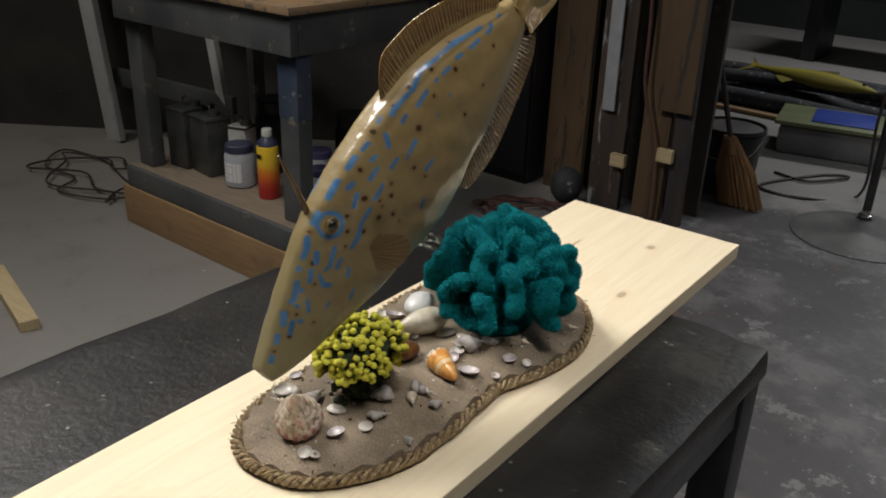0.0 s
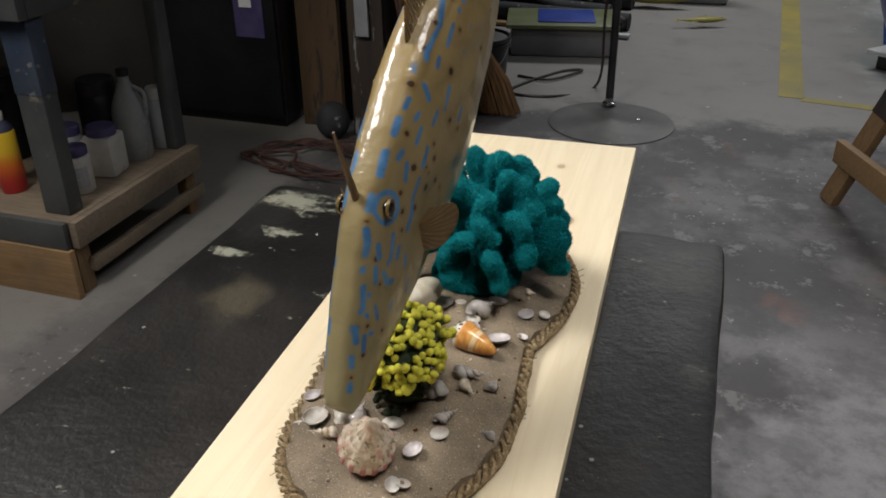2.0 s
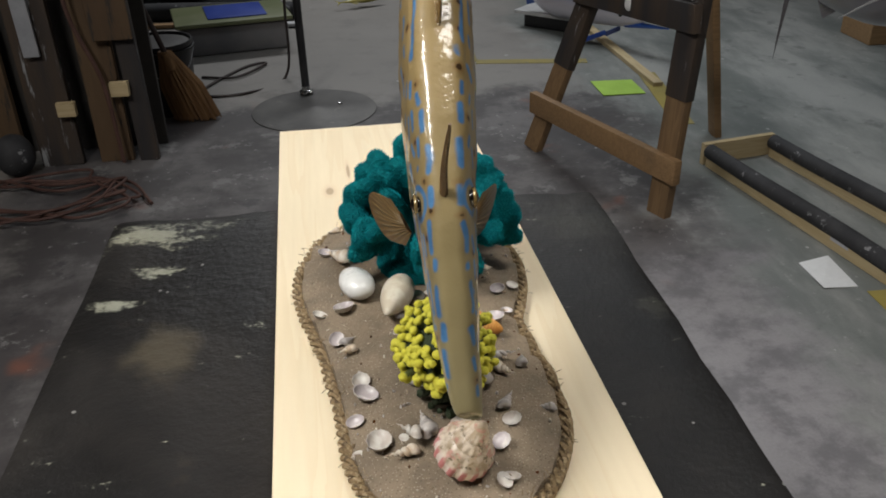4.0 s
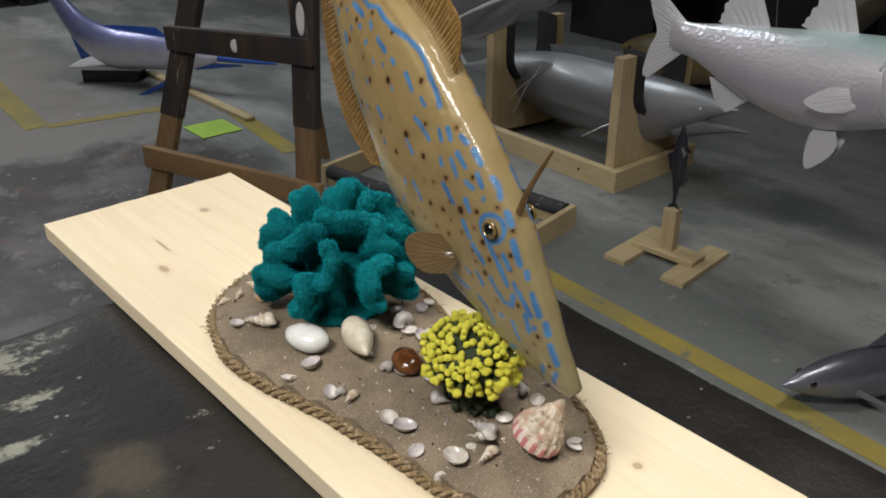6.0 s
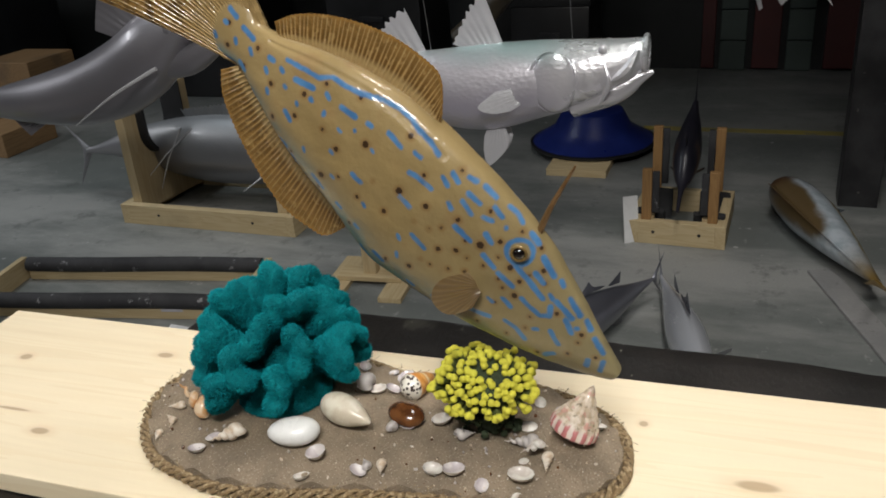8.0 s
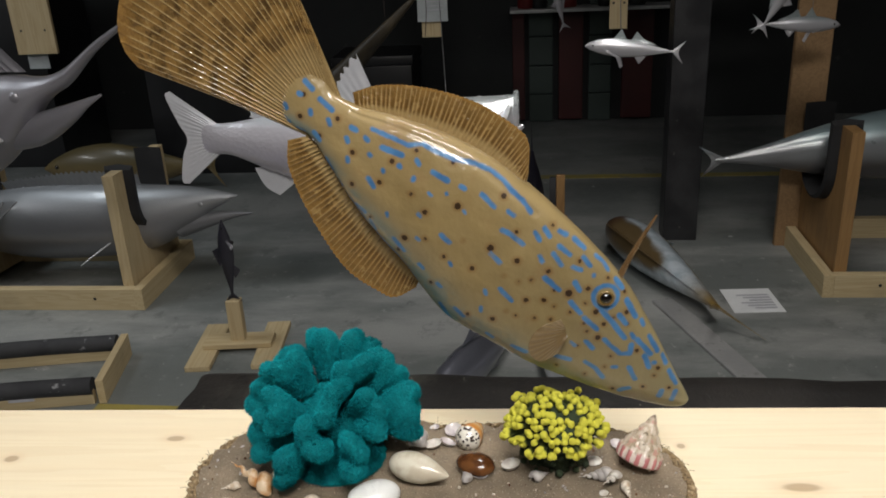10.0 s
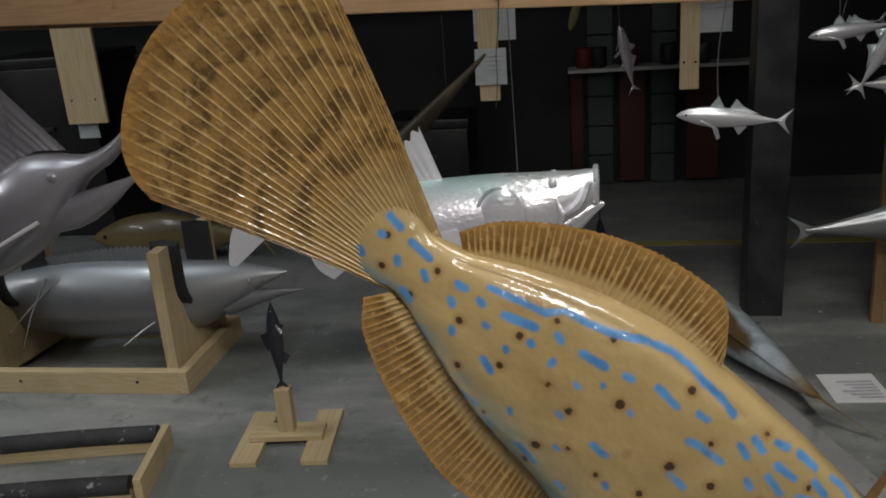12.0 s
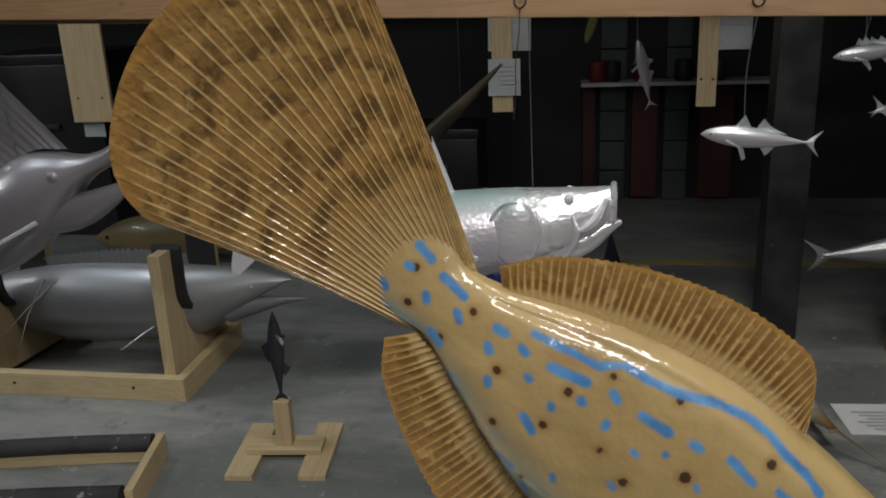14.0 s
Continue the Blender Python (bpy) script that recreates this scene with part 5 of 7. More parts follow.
SPIRALS = [(-527, 484, 33, 15, 100), (-477, 543, 36, 17, 215), (-470, 572, 34, 13, 10), (-466, 508, 24, 10, 60), (-582, 759, 34, 17, 140), (-589, 622, 16, 9, 40),
           (-581, 612, 17, 9, 200), (-534, 554, 18, 12, 300), (-439, 567, 15, 10, 80), (-424, 517, 17, 8, 170), (-540, 618, 18, 11, 20), (-577, 838, 20, 8, 60),
           (-591, 846, 15, 7, 200), (-555, 842, 18, 9, 110), (-428, 800, 15, 6, 30), (-462, 560, 20, 10, 320), (-540, 470, 26, 10, 190), (-444, 729, 10, 7, 0)]
for x, y, ln, wd, yaw in SPIRALS:
    lay("spiral_shell", spiral(ln / 1000 * 0.85, wd / 1000 * 0.9), [M_SHELL_TAN if rng.random() < 0.6 else M_SHELL_GREY], "small tan spiral sea snail shell on sand", x / 1000, y / 1000, yaw, 0, 0, wd / 1000 * 0.42)


def top_shell():
    bm = bmesh.new()
    rib = bm.verts.layers.float.new("rib")
    prof = [(0.010, 0.0), (0.022, 0.001), (0.0262, 0.004), (0.0268, 0.009), (0.0262, 0.015), (0.0248, 0.0185), (0.0222, 0.0198), (0.0218, 0.023), (0.0196, 0.0275), (0.0172, 0.0290), (0.0168, 0.032),
            (0.0142, 0.0365), (0.0118, 0.0382), (0.0112, 0.042), (0.0082, 0.047), (0.0064, 0.0488), (0.0056, 0.052), (0.0032, 0.057), (0.0010, 0.060)]
    loops = []
    for i, (r, z) in enumerate(prof):
        w = 0.035 if z < 0.019 else 0.05 if i in (7, 10, 13) else 0.015
        loops.append([Vector((r * (1 + w * math.cos(15 * a)) * math.cos(a), r * (1 + w * math.cos(15 * a)) * math.sin(a), z + 0.0022 * a / (2 * math.pi) * (1 if i > 5 else 0))) for a in (2 * math.pi * k / 90 for k in range(90))])
    for row in rings(bm, loops):
        for k, v in enumerate(row):
            v[rib] = 0.5 + 0.5 * math.cos(15 * 2 * math.pi * k / 90)
    return bm


lay("top_shell", top_shell(), [M_TOPSHELL], "pink and white ribbed top snail shell with knobbly spire", -0.508, 0.456, 0, 18, 20, 0.0055).scale = (0.82, 0.82, 0.82)
lay("spiral_shell", spiral(0.02, 0.01, 3), [M_SHELL], "small white spiral shell beside the pink shell", -0.536, 0.478, 140, 0, 0, 0.012)
cone = lathe([(0.0015, 0.0), (0.0045, 0.003), (0.0085, 0.012), (0.0120, 0.024), (0.0138, 0.034), (0.0135, 0.037), (0.010, 0.041), (0.006, 0.0445), (0.0015, 0.047)], 30)
solo("cone_shell", cone, [M_CONE], "orange cone shell with a spotted white crown on sand", "shell", pose(-0.447, 0.616, sand_height(-0.447, 0.616) + 0.0075, 0, 0, -17) @ pose(0, 0, 0, 0, -79, 0), "shells on the sand")


def egg(sx, sy, sz, point=0.0):
    bm = bmesh.new()
    bmesh.ops.create_uvsphere(bm, u_segments=28, v_segments=16, radius=1.0)
    for v in bm.verts:
        x = v.co.x
        f = 1 - 0.08 * x
        v.co = Vector((sx * (x + point * max(0, x) ** 8), sy * v.co.y * f, sz * v.co.z * f))
    return bm


lay("egg_shell_cowrie", egg(0.0250, 0.0165, 0.0125, 0.0), [M_SHELL_EGG], "glossy milk white egg cowrie shell on sand", -0.574, 0.703, 108, 0, 0, 0.0105)
lay("cream_shell", egg(0.0275, 0.0150, 0.0148, 0.32), [M_SHELL_CREAM], "rounded cream bubble shell with a pointed end", -0.537, 0.669, -110, 0, 8, 0.0150)
lay("brown_cowrie", egg(0.020, 0.0145, 0.0100), [M_SHELL_BROWN], "glossy dark brown cowrie shell on sand", -0.520, 0.612, 70, 0, 0, 0.0085)
lay("whelk_shell", spiral(0.030, 0.020, 3.2), [M_SHELL_GREY], "pale grey whelk shell lying near the teal coral", -0.480, 0.668, 60, 0, 0, 0.007)
lay("spindle_shell", spiral(0.042, 0.020, 3.4), [M_SHELL_ORANGE], "orange brown whelk shell leaning against the teal coral", -0.560, 0.810, 75, -28, 0, 0.008)


def grit():
    """Loose shell crumbs and pebbles strewn on the sand."""
    r = random.Random(77)
    bm = bmesh.new()
    for i in range(230):
        e = EDGE[r.randrange(len(EDGE))]
        c = Vector((MIDDLE.x, 0.50 + 0.30 * min(1, max(0, (e.y - 0.45) / 0.42)), 0))
        p = c + (e - c) * math.sqrt(r.random()) * 0.93
        s = r.uniform(0.0007, 0.0021)
        made = bmesh.ops.create_icosphere(bm, subdivisions=1, radius=s, matrix=pose(p.x, p.y, sand_height(p.x, p.y) + s * 0.2, r.uniform(0, 360), r.uniform(0, 360), r.uniform(0, 360)) @ Matrix.Diagonal((1.3, r.uniform(0.6, 1), r.uniform(0.4, 0.8), 1)))["verts"]
        k = r.choice((0, 0, 1, 2))
        for f in {f for v in made for f in v.link_faces}:
            f.material_index = k
    return solo("shell_grit", bm, [M_SHELL_TAN, M_SHELL_BROWN, M_SHELL_GREY], "fine shell crumbs and pebbles strewn on the sand", "shell grit", kind="stuff")


grit()


# ---- work table and what stands on its shelf ----
def work_table():
    t = thing("work_table", "blue-grey painted timber work table with lower shelf", "table", (-2.55, 2.14, 0))
    x0, x1, y0, y1 = -0.50, 0.505, -0.345, 0.32
    for x, y, mat in ((x0 + 0.06, y0 + 0.065, M_BLUEGREY), (x1 - 0.06, y0 + 0.065, M_BLUEGREY), (x1 - 0.04, y1 - 0.035, M_BLUEGREY), (x0 + 0.06, y1 - 0.05, M_BLUEGREY)):
        w = 0.045 if y < 0 else 0.022
        part("leg", box(x - w, x + w, y - 0.03, y + 0.03, 0.252, 0.845, 0.004), mat, t)
    part("leg_sleeve", box(x1 - 0.107, x1 - 0.013, y0 + 0.033, y0 + 0.097, 0.62, 0.834, 0.004), M_BLUE_PAINT, t, "worn blue paint on the leg")
    part("apron", box(x0, x1, y0, y0 + 0.035, 0.835, 0.965, 0.004), M_BLUEGREY, t, "blue-grey painted front rail")
    part("apron", box(x1 - 0.035, x1, y0 + 0.036, y1, 0.835, 0.965, 0.004), M_BLUEGREY, t)
    part("apron", box(x0, x0 + 0.035, y0 + 0.036, y1, 0.835, 0.965, 0.004), M_BLUEGREY, t)
    part("tabletop", box(x0 - 0.02, x1 + 0.02, y0 - 0.02, y1 + 0.02, 0.966, 0.992, 0.004), M_WORKTOP, t, "scuffed plywood top")
    part("shelf", box(x0, x1, y0 + 0.001, y1, 0.228, 0.250, 0.003), M_WEATHERED, t, "dusty shelf boards")
    part("shelf_rail", box(x0, x1, y0 - 0.022, y0, 0.165, 0.250, 0.003), M_BLUEGREY, t, "blue-grey painted shelf edge")
    part("shelf_rail", box(x1 + 0.001, x1 + 0.026, y0, y1, 0.165, 0.250, 0.003), M_WEATHERED, t)
    part("skirt", box(x0 - 0.03, x1 + 0.01, y0 - 0.030, y0 - 0.005, 0.0, 0.164, 0.003), M_PLY, t, "bare plywood skirt board")
    part("lower_rail", box(x1 + 0.002, x1 + 0.024, y0 + 0.05, y1, 0.062, 0.105, 0.003), M_WEATHERED, t)
    for y in (y0 + 0.03, y1 - 0.05):
        part("foot", box(x1 - 0.04, x1, y - 0.02, y + 0.035, 0.0, 0.227, 0.003), M_OLD_Z, t)
    for y in (y0 + 0.03, y1 - 0.05):
        part("foot", box(x0, x0 + 0.04, y - 0.02, y + 0.035, 0.0, 0.227, 0.003), M_OLD_Z, t)


work_table()
SHELF = 0.2505


def jar(x, y, r, h, body, lid, label, square=False, band=None):
    t = thing("jar", label, "jar", (x, y, SHELF), rng.uniform(-20, 20), "containers on the table shelf")
    if square:
        part("body", box(-r, r, -r, r, 0, h * 0.82, r * 0.25), body, t)
    else:
        part("body", lathe([(r * 0.9, 0), (r, 0.006), (r, h * 0.74), (r * 0.86, h * 0.82)], 24), body, t)
    part("lid", lathe([(r * 0.82, h * 0.82), (r * 0.92, h * 0.825), (r * 0.92, h * 0.98), (r * 0.85, h), (0.01, h)], 24), lid, t, "screw lid")
    if band:
        rr = r * 1.004
        bm = bmesh.new()
        rings(bm, [[Vector((rr * math.cos(a), rr * math.sin(a), z)) for a in (math.pi * (1.15 + 0.7 * k / 10) for k in range(11))] for z in (h * 0.15, h * 0.6)], False, 0, False)
        part("label", bm, band, t, "printed paper label")
        bm = bmesh.new()
        for j in range(4):
            z = h * (0.24 + 0.09 * j)
            rings(bm, [[Vector((rr * 1.006 * math.cos(a), rr * 1.006 * math.sin(a), q)) for a in (math.pi * (1.22 + (0.35 + 0.1 * (j % 2)) * k / 8) for k in range(9))] for q in (z, z + h * 0.025)], False, 0, False)
        part("print", bm, M_INK, t, "grey printed lines")
    return t


def tin(x, y, sx, sy, h, turn, label, mat):
    t = thing("tin_can", label, "can", (x, y, SHELF), turn, "containers on the table shelf")
    part("body", box(-sx / 2, sx / 2, -sy / 2, sy / 2, 0, h, 0.008), mat, t)
    part("rim", box(-sx / 2 - 0.003, sx / 2 + 0.003, -sy / 2 - 0.003, sy / 2 + 0.003, h - 0.012, h - 0.004, 0.002), M_GREY_CAN, t)
    part("cap", lathe([(0.022, h), (0.022, h + 0.02), (0.018, h + 0.022), (0.004, h + 0.022)], 16, m=Matrix.Translation((sx * 0.25, 0, 0))), M_GREY_CAN, t)
    part("handle", tube(glide([(-sx * 0.4, 0, h), (-sx * 0.35, 0, h + 0.025), (0, 0, h + 0.03), (sx * 0.05, 0, h)], 12), 0.004, 6), M_GREY_CAN, t)
    part("label", box(-sx / 2 - 0.0015, -sx / 2 - 0.0005, -sy * 0.3, sy * 0.3, h * 0.55, h * 0.9, 0), M_PAPER, t, "torn white label")
    return t


tin(-2.885, 1.985, 0.11, 0.16, 0.245, 5, "dark dented solvent can with a torn label", M_GREY_CAN)
tin(-2.745, 1.975, 0.14, 0.11, 0.235, -6, "rusty brown square metal can on the shelf", M_GREY_CAN)
tin(-2.62, 2.03, 0.08, 0.08, 0.21, 20, "small spattered white can on the shelf", M_JAR_WHITE)
jar(-2.545, 1.955, 0.058, 0.165, M_JAR, M_LID_DARK, "cloudy plastic jar with navy lid and printed label", band=M_PAPER)
jar(-2.155, 2.005, 0.042, 0.15, M_JAR_WHITE, M_LID, "white plastic jar with a purple lid", band=M_JAR)
jar(-2.17, 2.155, 0.052, 0.165, M_JAR_WHITE, M_LID, "square white plastic jar with a purple lid", True)
jar(-2.29, 2.13, 0.05, 0.16, M_JAR, M_LID, "dusty plastic jar with a purple lid")
jar(-2.60, 2.19, 0.085, 0.29, M_BLACK, M_BLACK, "black paint bucket with a lid on the shelf")
jar(-2.28, 2.30, 0.07, 0.27, M_BLACK, M_BLACK, "dark metal canister on the shelf")
jar(-2.135, 2.415, 0.032, 0.22, M_JAR, M_JAR_WHITE, "slim blue-grey bottle with a white cap")


def spray_bottle():
    t = thing("bottle", "yellow and red plastic solvent bottle with white cap", "bottle", (-2.365, 1.945, SHELF), 0, "containers on the table shelf")
    part("lower_label", lathe([(0.037, 0), (0.040, 0.006), (0.040, 0.10)], 24), M_FLAME, t, "red lower half")
    part("upper_label", lathe([(0.040, 0.10), (0.040, 0.195), (0.037, 0.20)], 24), M_FLAME, t, "yellow upper half")
    part("shoulder", lathe([(0.037, 0.20), (0.034, 0.215), (0.02, 0.23), (0.017, 0.235)], 24), M_LID_DARK, t)
    part("cap", lathe([(0.019, 0.235), (0.019, 0.258), (0.016, 0.262), (0.003, 0.262)], 20), M_JAR_WHITE, t)
    part("emblem", box(-0.012, 0.012, -0.0415, -0.0405, 0.155, 0.172, 0), M_BLACK, t, "small dark printed emblem")


spray_bottle()


def jug():
    t = thing("jug", "dusty clear plastic jug on the table shelf", "jug", (-2.165, 2.305, SHELF), 10, "containers on the table shelf")
    part("body", lathe([(0.055, 0), (0.06, 0.008), (0.06, 0.16), (0.05, 0.2), (0.028, 0.25), (0.019, 0.27), (0.019, 0.29)], 24), M_GLASSY, t)
    part("cap", lathe([(0.021, 0.288), (0.021, 0.308), (0.018, 0.311), (0.003, 0.311)], 18), M_BLACK, t)
    part("grip", tube(glide([(0.03, 0, 0.25), (0.062, 0, 0.23), (0.064, 0, 0.18), (0.058, 0, 0.15)], 10), 0.008, 8), M_GLASSY, t)


jug()
solo("paint_tray", box(-0.14, 0.14, -0.1, 0.1, 0, 0.035, 0.01), M_BLACK, "black paint tray lying on the work table", "tray", pose(-2.2, 2.15, 0.9925, 0, 0, 20))
solo("masking_roll", lathe([(0.03, 0), (0.05, 0), (0.05, 0.03), (0.03, 0.03), (0.03, 0)], 24), M_BLUE_PAINT, "roll of blue masking tape on the work table", "tape", pose(-2.5, 1.93, 0.9925))


def easel(name, label, parts, at=(0, 0, 0)):
    t = thing(name, label, "easel", at)
    for nm, a, b, w, th, side, mat in parts:
        part(nm, plank(a, b, w, th, side), mat, t)
    return t


easel("white_trestle", "white painted trestle with bolted leaning legs", [
    ("leg", (-4.12, 2.35, 0.0), (-4.30, 2.35, 1.15), 0.13, 0.035, (1, 0, 0), M_WHITE_PAINT), ("leg", (-3.30, 2.50, 0.0), (-3.40, 2.42, 1.12), 0.06, 0.03, (1, 0, 0), M_WHITE_PAINT),
    ("rail", (-4.18, 2.42, 0.33), (-3.25, 2.48, 0.33), 0.09, 0.03, (0, 0, 1), M_BLUEGREY), ("top_rail", (-4.32, 2.4, 1.15), (-3.3, 2.42, 1.15), 0.09, 0.04, (0, 1, 0), M_WHITE_PAINT)])


# ---- dark corner behind the table ----
def cabinet():
    t = thing("cabinet", "tall black steel cabinet with sticker against the wall", "cabinet", (-2.42, 3.62, 0))
    part("body", box(-0.36, 0.30, -0.30, 0.34, 0.03, 1.7, 0.01), M_BLACK, t)
    part("plinth", box(-0.34, 0.28, -0.28, 0.32, 0.0, 0.03, 0.002), M_BLACK, t)
    part("door", box(-0.35, 0.29, -0.325, -0.302, 0.06, 1.68, 0.005), M_BLACK, t)
    part("sticker", box(0.10, 0.24, -0.329, -0.326, 0.42, 0.72, 0), M_LID, t, "violet printed sticker")
    part("sticker", box(0.13, 0.19, -0.332, -0.3295, 0.55, 0.66, 0), M_PAPER, t, "small torn white sticker")


cabinet()
solo("dark_partition", plank((-5.05, 1.945, 0.9), (-2.83, 3.55, 0.9), 1.8, 0.03, (0, 0, 1)), M_SOOT, "sooty dark board partition behind the work table", "partition", smooth=False)
solo("black_sheet", box(-2.10, -1.335, 3.52, 3.545, 0.0, 1.75, 0.003), M_SOOT, "sooty dark board standing behind the planks", "board", smooth=False)
for name, label, x, y, w, top, mat, lean in (("panel", "brown plywood panel standing beside the cabinet", -1.98, 3.42, 0.20, 1.7, M_DULL_PLANK, 0.03),
                                             ("plank", "black paint-smeared plank standing on end", -1.72, 3.36, 0.16, 1.75, M_SMEARED, 0.04),
                                             ("plank", "dark stained plank standing on end", -1.51, 3.37, 0.13, 1.75, M_DULL_PLANK, 0.02),
                                             ("plank", "tan worn plank standing on end", -1.38, 3.36, 0.075, 1.8, M_SMEARED, 0.05)):
    solo(name, plank((x, y, 0.0), (x - lean, y + 0.05, top), w, 0.035, (1, 0, 0)), mat, label, "plank", group="standing planks", smooth=False)
solo("white_streak_board", plank((-1.735, 3.335, 0.45), (-1.755, 3.348, 1.3), 0.06, 0.012, (1, 0, 0)), M_JAR, "thin white painted strip tied to a standing plank", "board")
solo("tan_board", plank((-1.43, 3.335, 0.5), (-1.44, 3.35, 1.3), 0.15, 0.02, (1, 0, 0)), M_DULL_PLANK, "bare tan board hung on the standing planks", "board", smooth=False)
for x, z in ((-1.655, 0.24), (-1.44, 0.31)):
    solo("wood_block", box(x - 0.035, x + 0.035, 3.315, 3.345, z - 0.028, z + 0.028, 0.002), M_PINE_X, "small bare pine block nailed between planks", "block", smooth=False)
solo("hose", tube(glide([(-1.63, 3.31, 1.5), (-1.58, 3.31, 0.9), (-1.56, 3.30, 0.6), (-1.49, 3.30, 0.35), (-1.47, 3.29, 0.02)], 40), 0.008, 8), M_RED_CABLE, "dull red hose hanging down the planks", "hose")
solo("glass_float", ball((-1.87, 3.27, 0.085), 0.075, 0.075, 0.085, u=20, v=12), M_FOAM, "dusty round glass float on the floor", "float")


def coil(center, radius, turns, wander, seed):
    r = random.Random(seed)
    pts = []
    for i in range(int(turns * 10) + 1):
        a = i * 2 * math.pi / 10
        q = radius * (0.75 + 0.35 * r.random())
        pts.append((center[0] + q * math.cos(a) * 1.3 + r.uniform(-wander, wander), center[1] + q * math.sin(a) * 0.6 + r.uniform(-wander, wander), 0.009 + 0.012 * r.random() + 0.004 * (i / 10)))
    return pts


solo("hose_coil", tube(glide(coil((-1.76, 2.98), 0.27, 5, 0.09, 2), 420), 0.006, 7), M_RED_CABLE, "tangled dusty red hose coil on the floor", "hose")
solo("extension_cable", tube(glide(coil((-3.6, 1.98), 0.30, 3.0, 0.10, 7), 260), 0.005, 7), M_CABLE, "brown extension cable coiled loosely on concrete", "cable")
solo("cable", tube(glide([(-0.78, 4.13, 0.9), (-0.82, 4.15, 0.45), (-0.86, 4.35, 0.02), (-1.05, 4.12, 0.008), (-1.28, 4.15, 0.008), (-1.1, 4.55, 0.008), (-0.98, 4.6, 0.012), (-1.12, 4.38, 0.012), (-1.3, 4.42, 0.008)], 160), 0.007, 7),
     M_CABLE, "black power cable trailing from the pole over the floor", "cable")


def bucket():
    t = thing("bucket", "black plastic bucket with paint-stained rim on the floor", "bucket", (-1.40, 3.97, 0))
    part("body", lathe([(0.125, 0.0), (0.13, 0.01), (0.150, 0.31), (0.156, 0.312), (0.156, 0.33), (0.148, 0.33), (0.144, 0.31), (0.125, 0.03), (0.02, 0.025)], 36), M_BLACK, t)
    part("rim", lathe([(0.150, 0.295), (0.160, 0.297), (0.160, 0.302), (0.150, 0.304)], 36), M_BLACK, t)
    part("lid", lathe([(0.140, 0.300), (0.143, 0.318), (0.12, 0.322), (0.01, 0.319)], 36), M_DISC, t, "paint-crusted lid")
    part("bail", tube(glide([(-0.158, 0, 0.29), (-0.13, -0.12, 0.22), (0, -0.17, 0.2), (0.13, -0.12, 0.22), (0.158, 0, 0.29)], 24), 0.003, 6), M_WIRE, t)


bucket()


def broom():
    t = thing("broom", "worn straw broom leaning against the black bucket", "broom")
    foot, top = Vector((-1.245, 3.80, 0.0)), Vector((-1.60, 3.72, 1.25))
    d = (top - foot).normalized()
    part("handle", tube([foot + d * 0.30, top], 0.012, 10), M_CABLE, t, "dark wrapped handle")
    bm = bmesh.new()
    r = random.Random(8)
    for i in range(260):
        a = r.uniform(0, 2 * math.pi)
        q = math.sqrt(r.random())
        e = Vector((math.cos(a) * 0.105 * q, math.sin(a) * 0.05 * q, r.uniform(0.0, 0.02)))
        h = Vector((math.cos(a) * 0.028 * q, math.sin(a) * 0.02 * q, 0))
        tube([foot + e + Vector((0.0, 0, 0.002)), foot + d * 0.17 + e * 0.62 + h, foot + d * 0.34 + h], 0.0032, 3, bm)
    tagged(part("bristles", bm, M_STRAW, t, "brown splayed straw"), kind="stuff")
    part("binding", tube([foot + d * 0.26, foot + d * 0.30, foot + d * 0.33], [0.04, 0.034, 0.028], 14), M_STRAW, t)


broom()


def tub():
    t = thing("storage_tub", "grey storage tub with olive lid on the floor", "tub", (-1.19, 5.06, 0), 12)
    part("body", box(-0.30, 0.30, -0.20, 0.20, 0.0, 0.165, 0.035), M_TUB, t)
    part("lid", box(-0.325, 0.325, -0.225, 0.225, 0.166, 0.192, 0.012), M_TUB_LID, t, "scuffed olive green lid")
    part("lid_panel", box(-0.14, 0.19, -0.16, 0.17, 0.193, 0.199, 0.002), M_BLUE, t, "blue plastic sheet on the lid")


tub()


def pole_stand():
    t = thing("pole_stand", "black steel pole on a flat scuffed round base", "stand", (-0.715, 3.83, 0))
    part("base_disc", lathe([(0.287, 0.0), (0.29, 0.002), (0.289, 0.005), (0.27, 0.007), (0.06, 0.009), (0.01, 0.02)], 64), M_DISC, t)
    part("pole", tube([(-0.04, 0.22, 0.019), (-0.062, 0.30, 1.9)], 0.019, 16), M_BLACK_STEEL, t)
    part("flange", lathe([(0.034, 0.018), (0.032, 0.026), (0.022, 0.032), (0.02, 0.05)], 20, m=Matrix.Translation((-0.04, 0.22, 0))), M_CHROME, t, "bright metal collar")
    part("bolt", lathe([(0.012, 0.02), (0.012, 0.028), (0.003, 0.03)], 12, m=Matrix.Translation((0.12, 0.05, -0.013))), M_CHROME, t)


pole_stand()

# ---- heap at the back ----
for i, (x0, y0, x1, y1, z, r) in enumerate([(-2.6, 5.75, -0.85, 5.62, 0.055, 0.055), (-2.5, 5.95, -1.0, 5.80, 0.06, 0.06), (-2.7, 6.25, -1.2, 5.95, 0.05, 0.05), (-2.2, 5.85, -0.9, 5.98, 0.165, 0.045),
                                            (-2.6, 6.45, -0.9, 6.25, 0.06, 0.06), (-2.5, 6.1, -1.1, 6.15, 0.155, 0.05)]):
    solo("foam_pipe", tube(glide([(x0, y0, z), ((x0 + x1) / 2, (y0 + y1) / 2 + 0.04, z + 0.004), (x1, y1, z)], 14), r, 12), M_FOAM, "long black foam-covered pipe heaped on the floor", "pipe", group="heap of pipes")
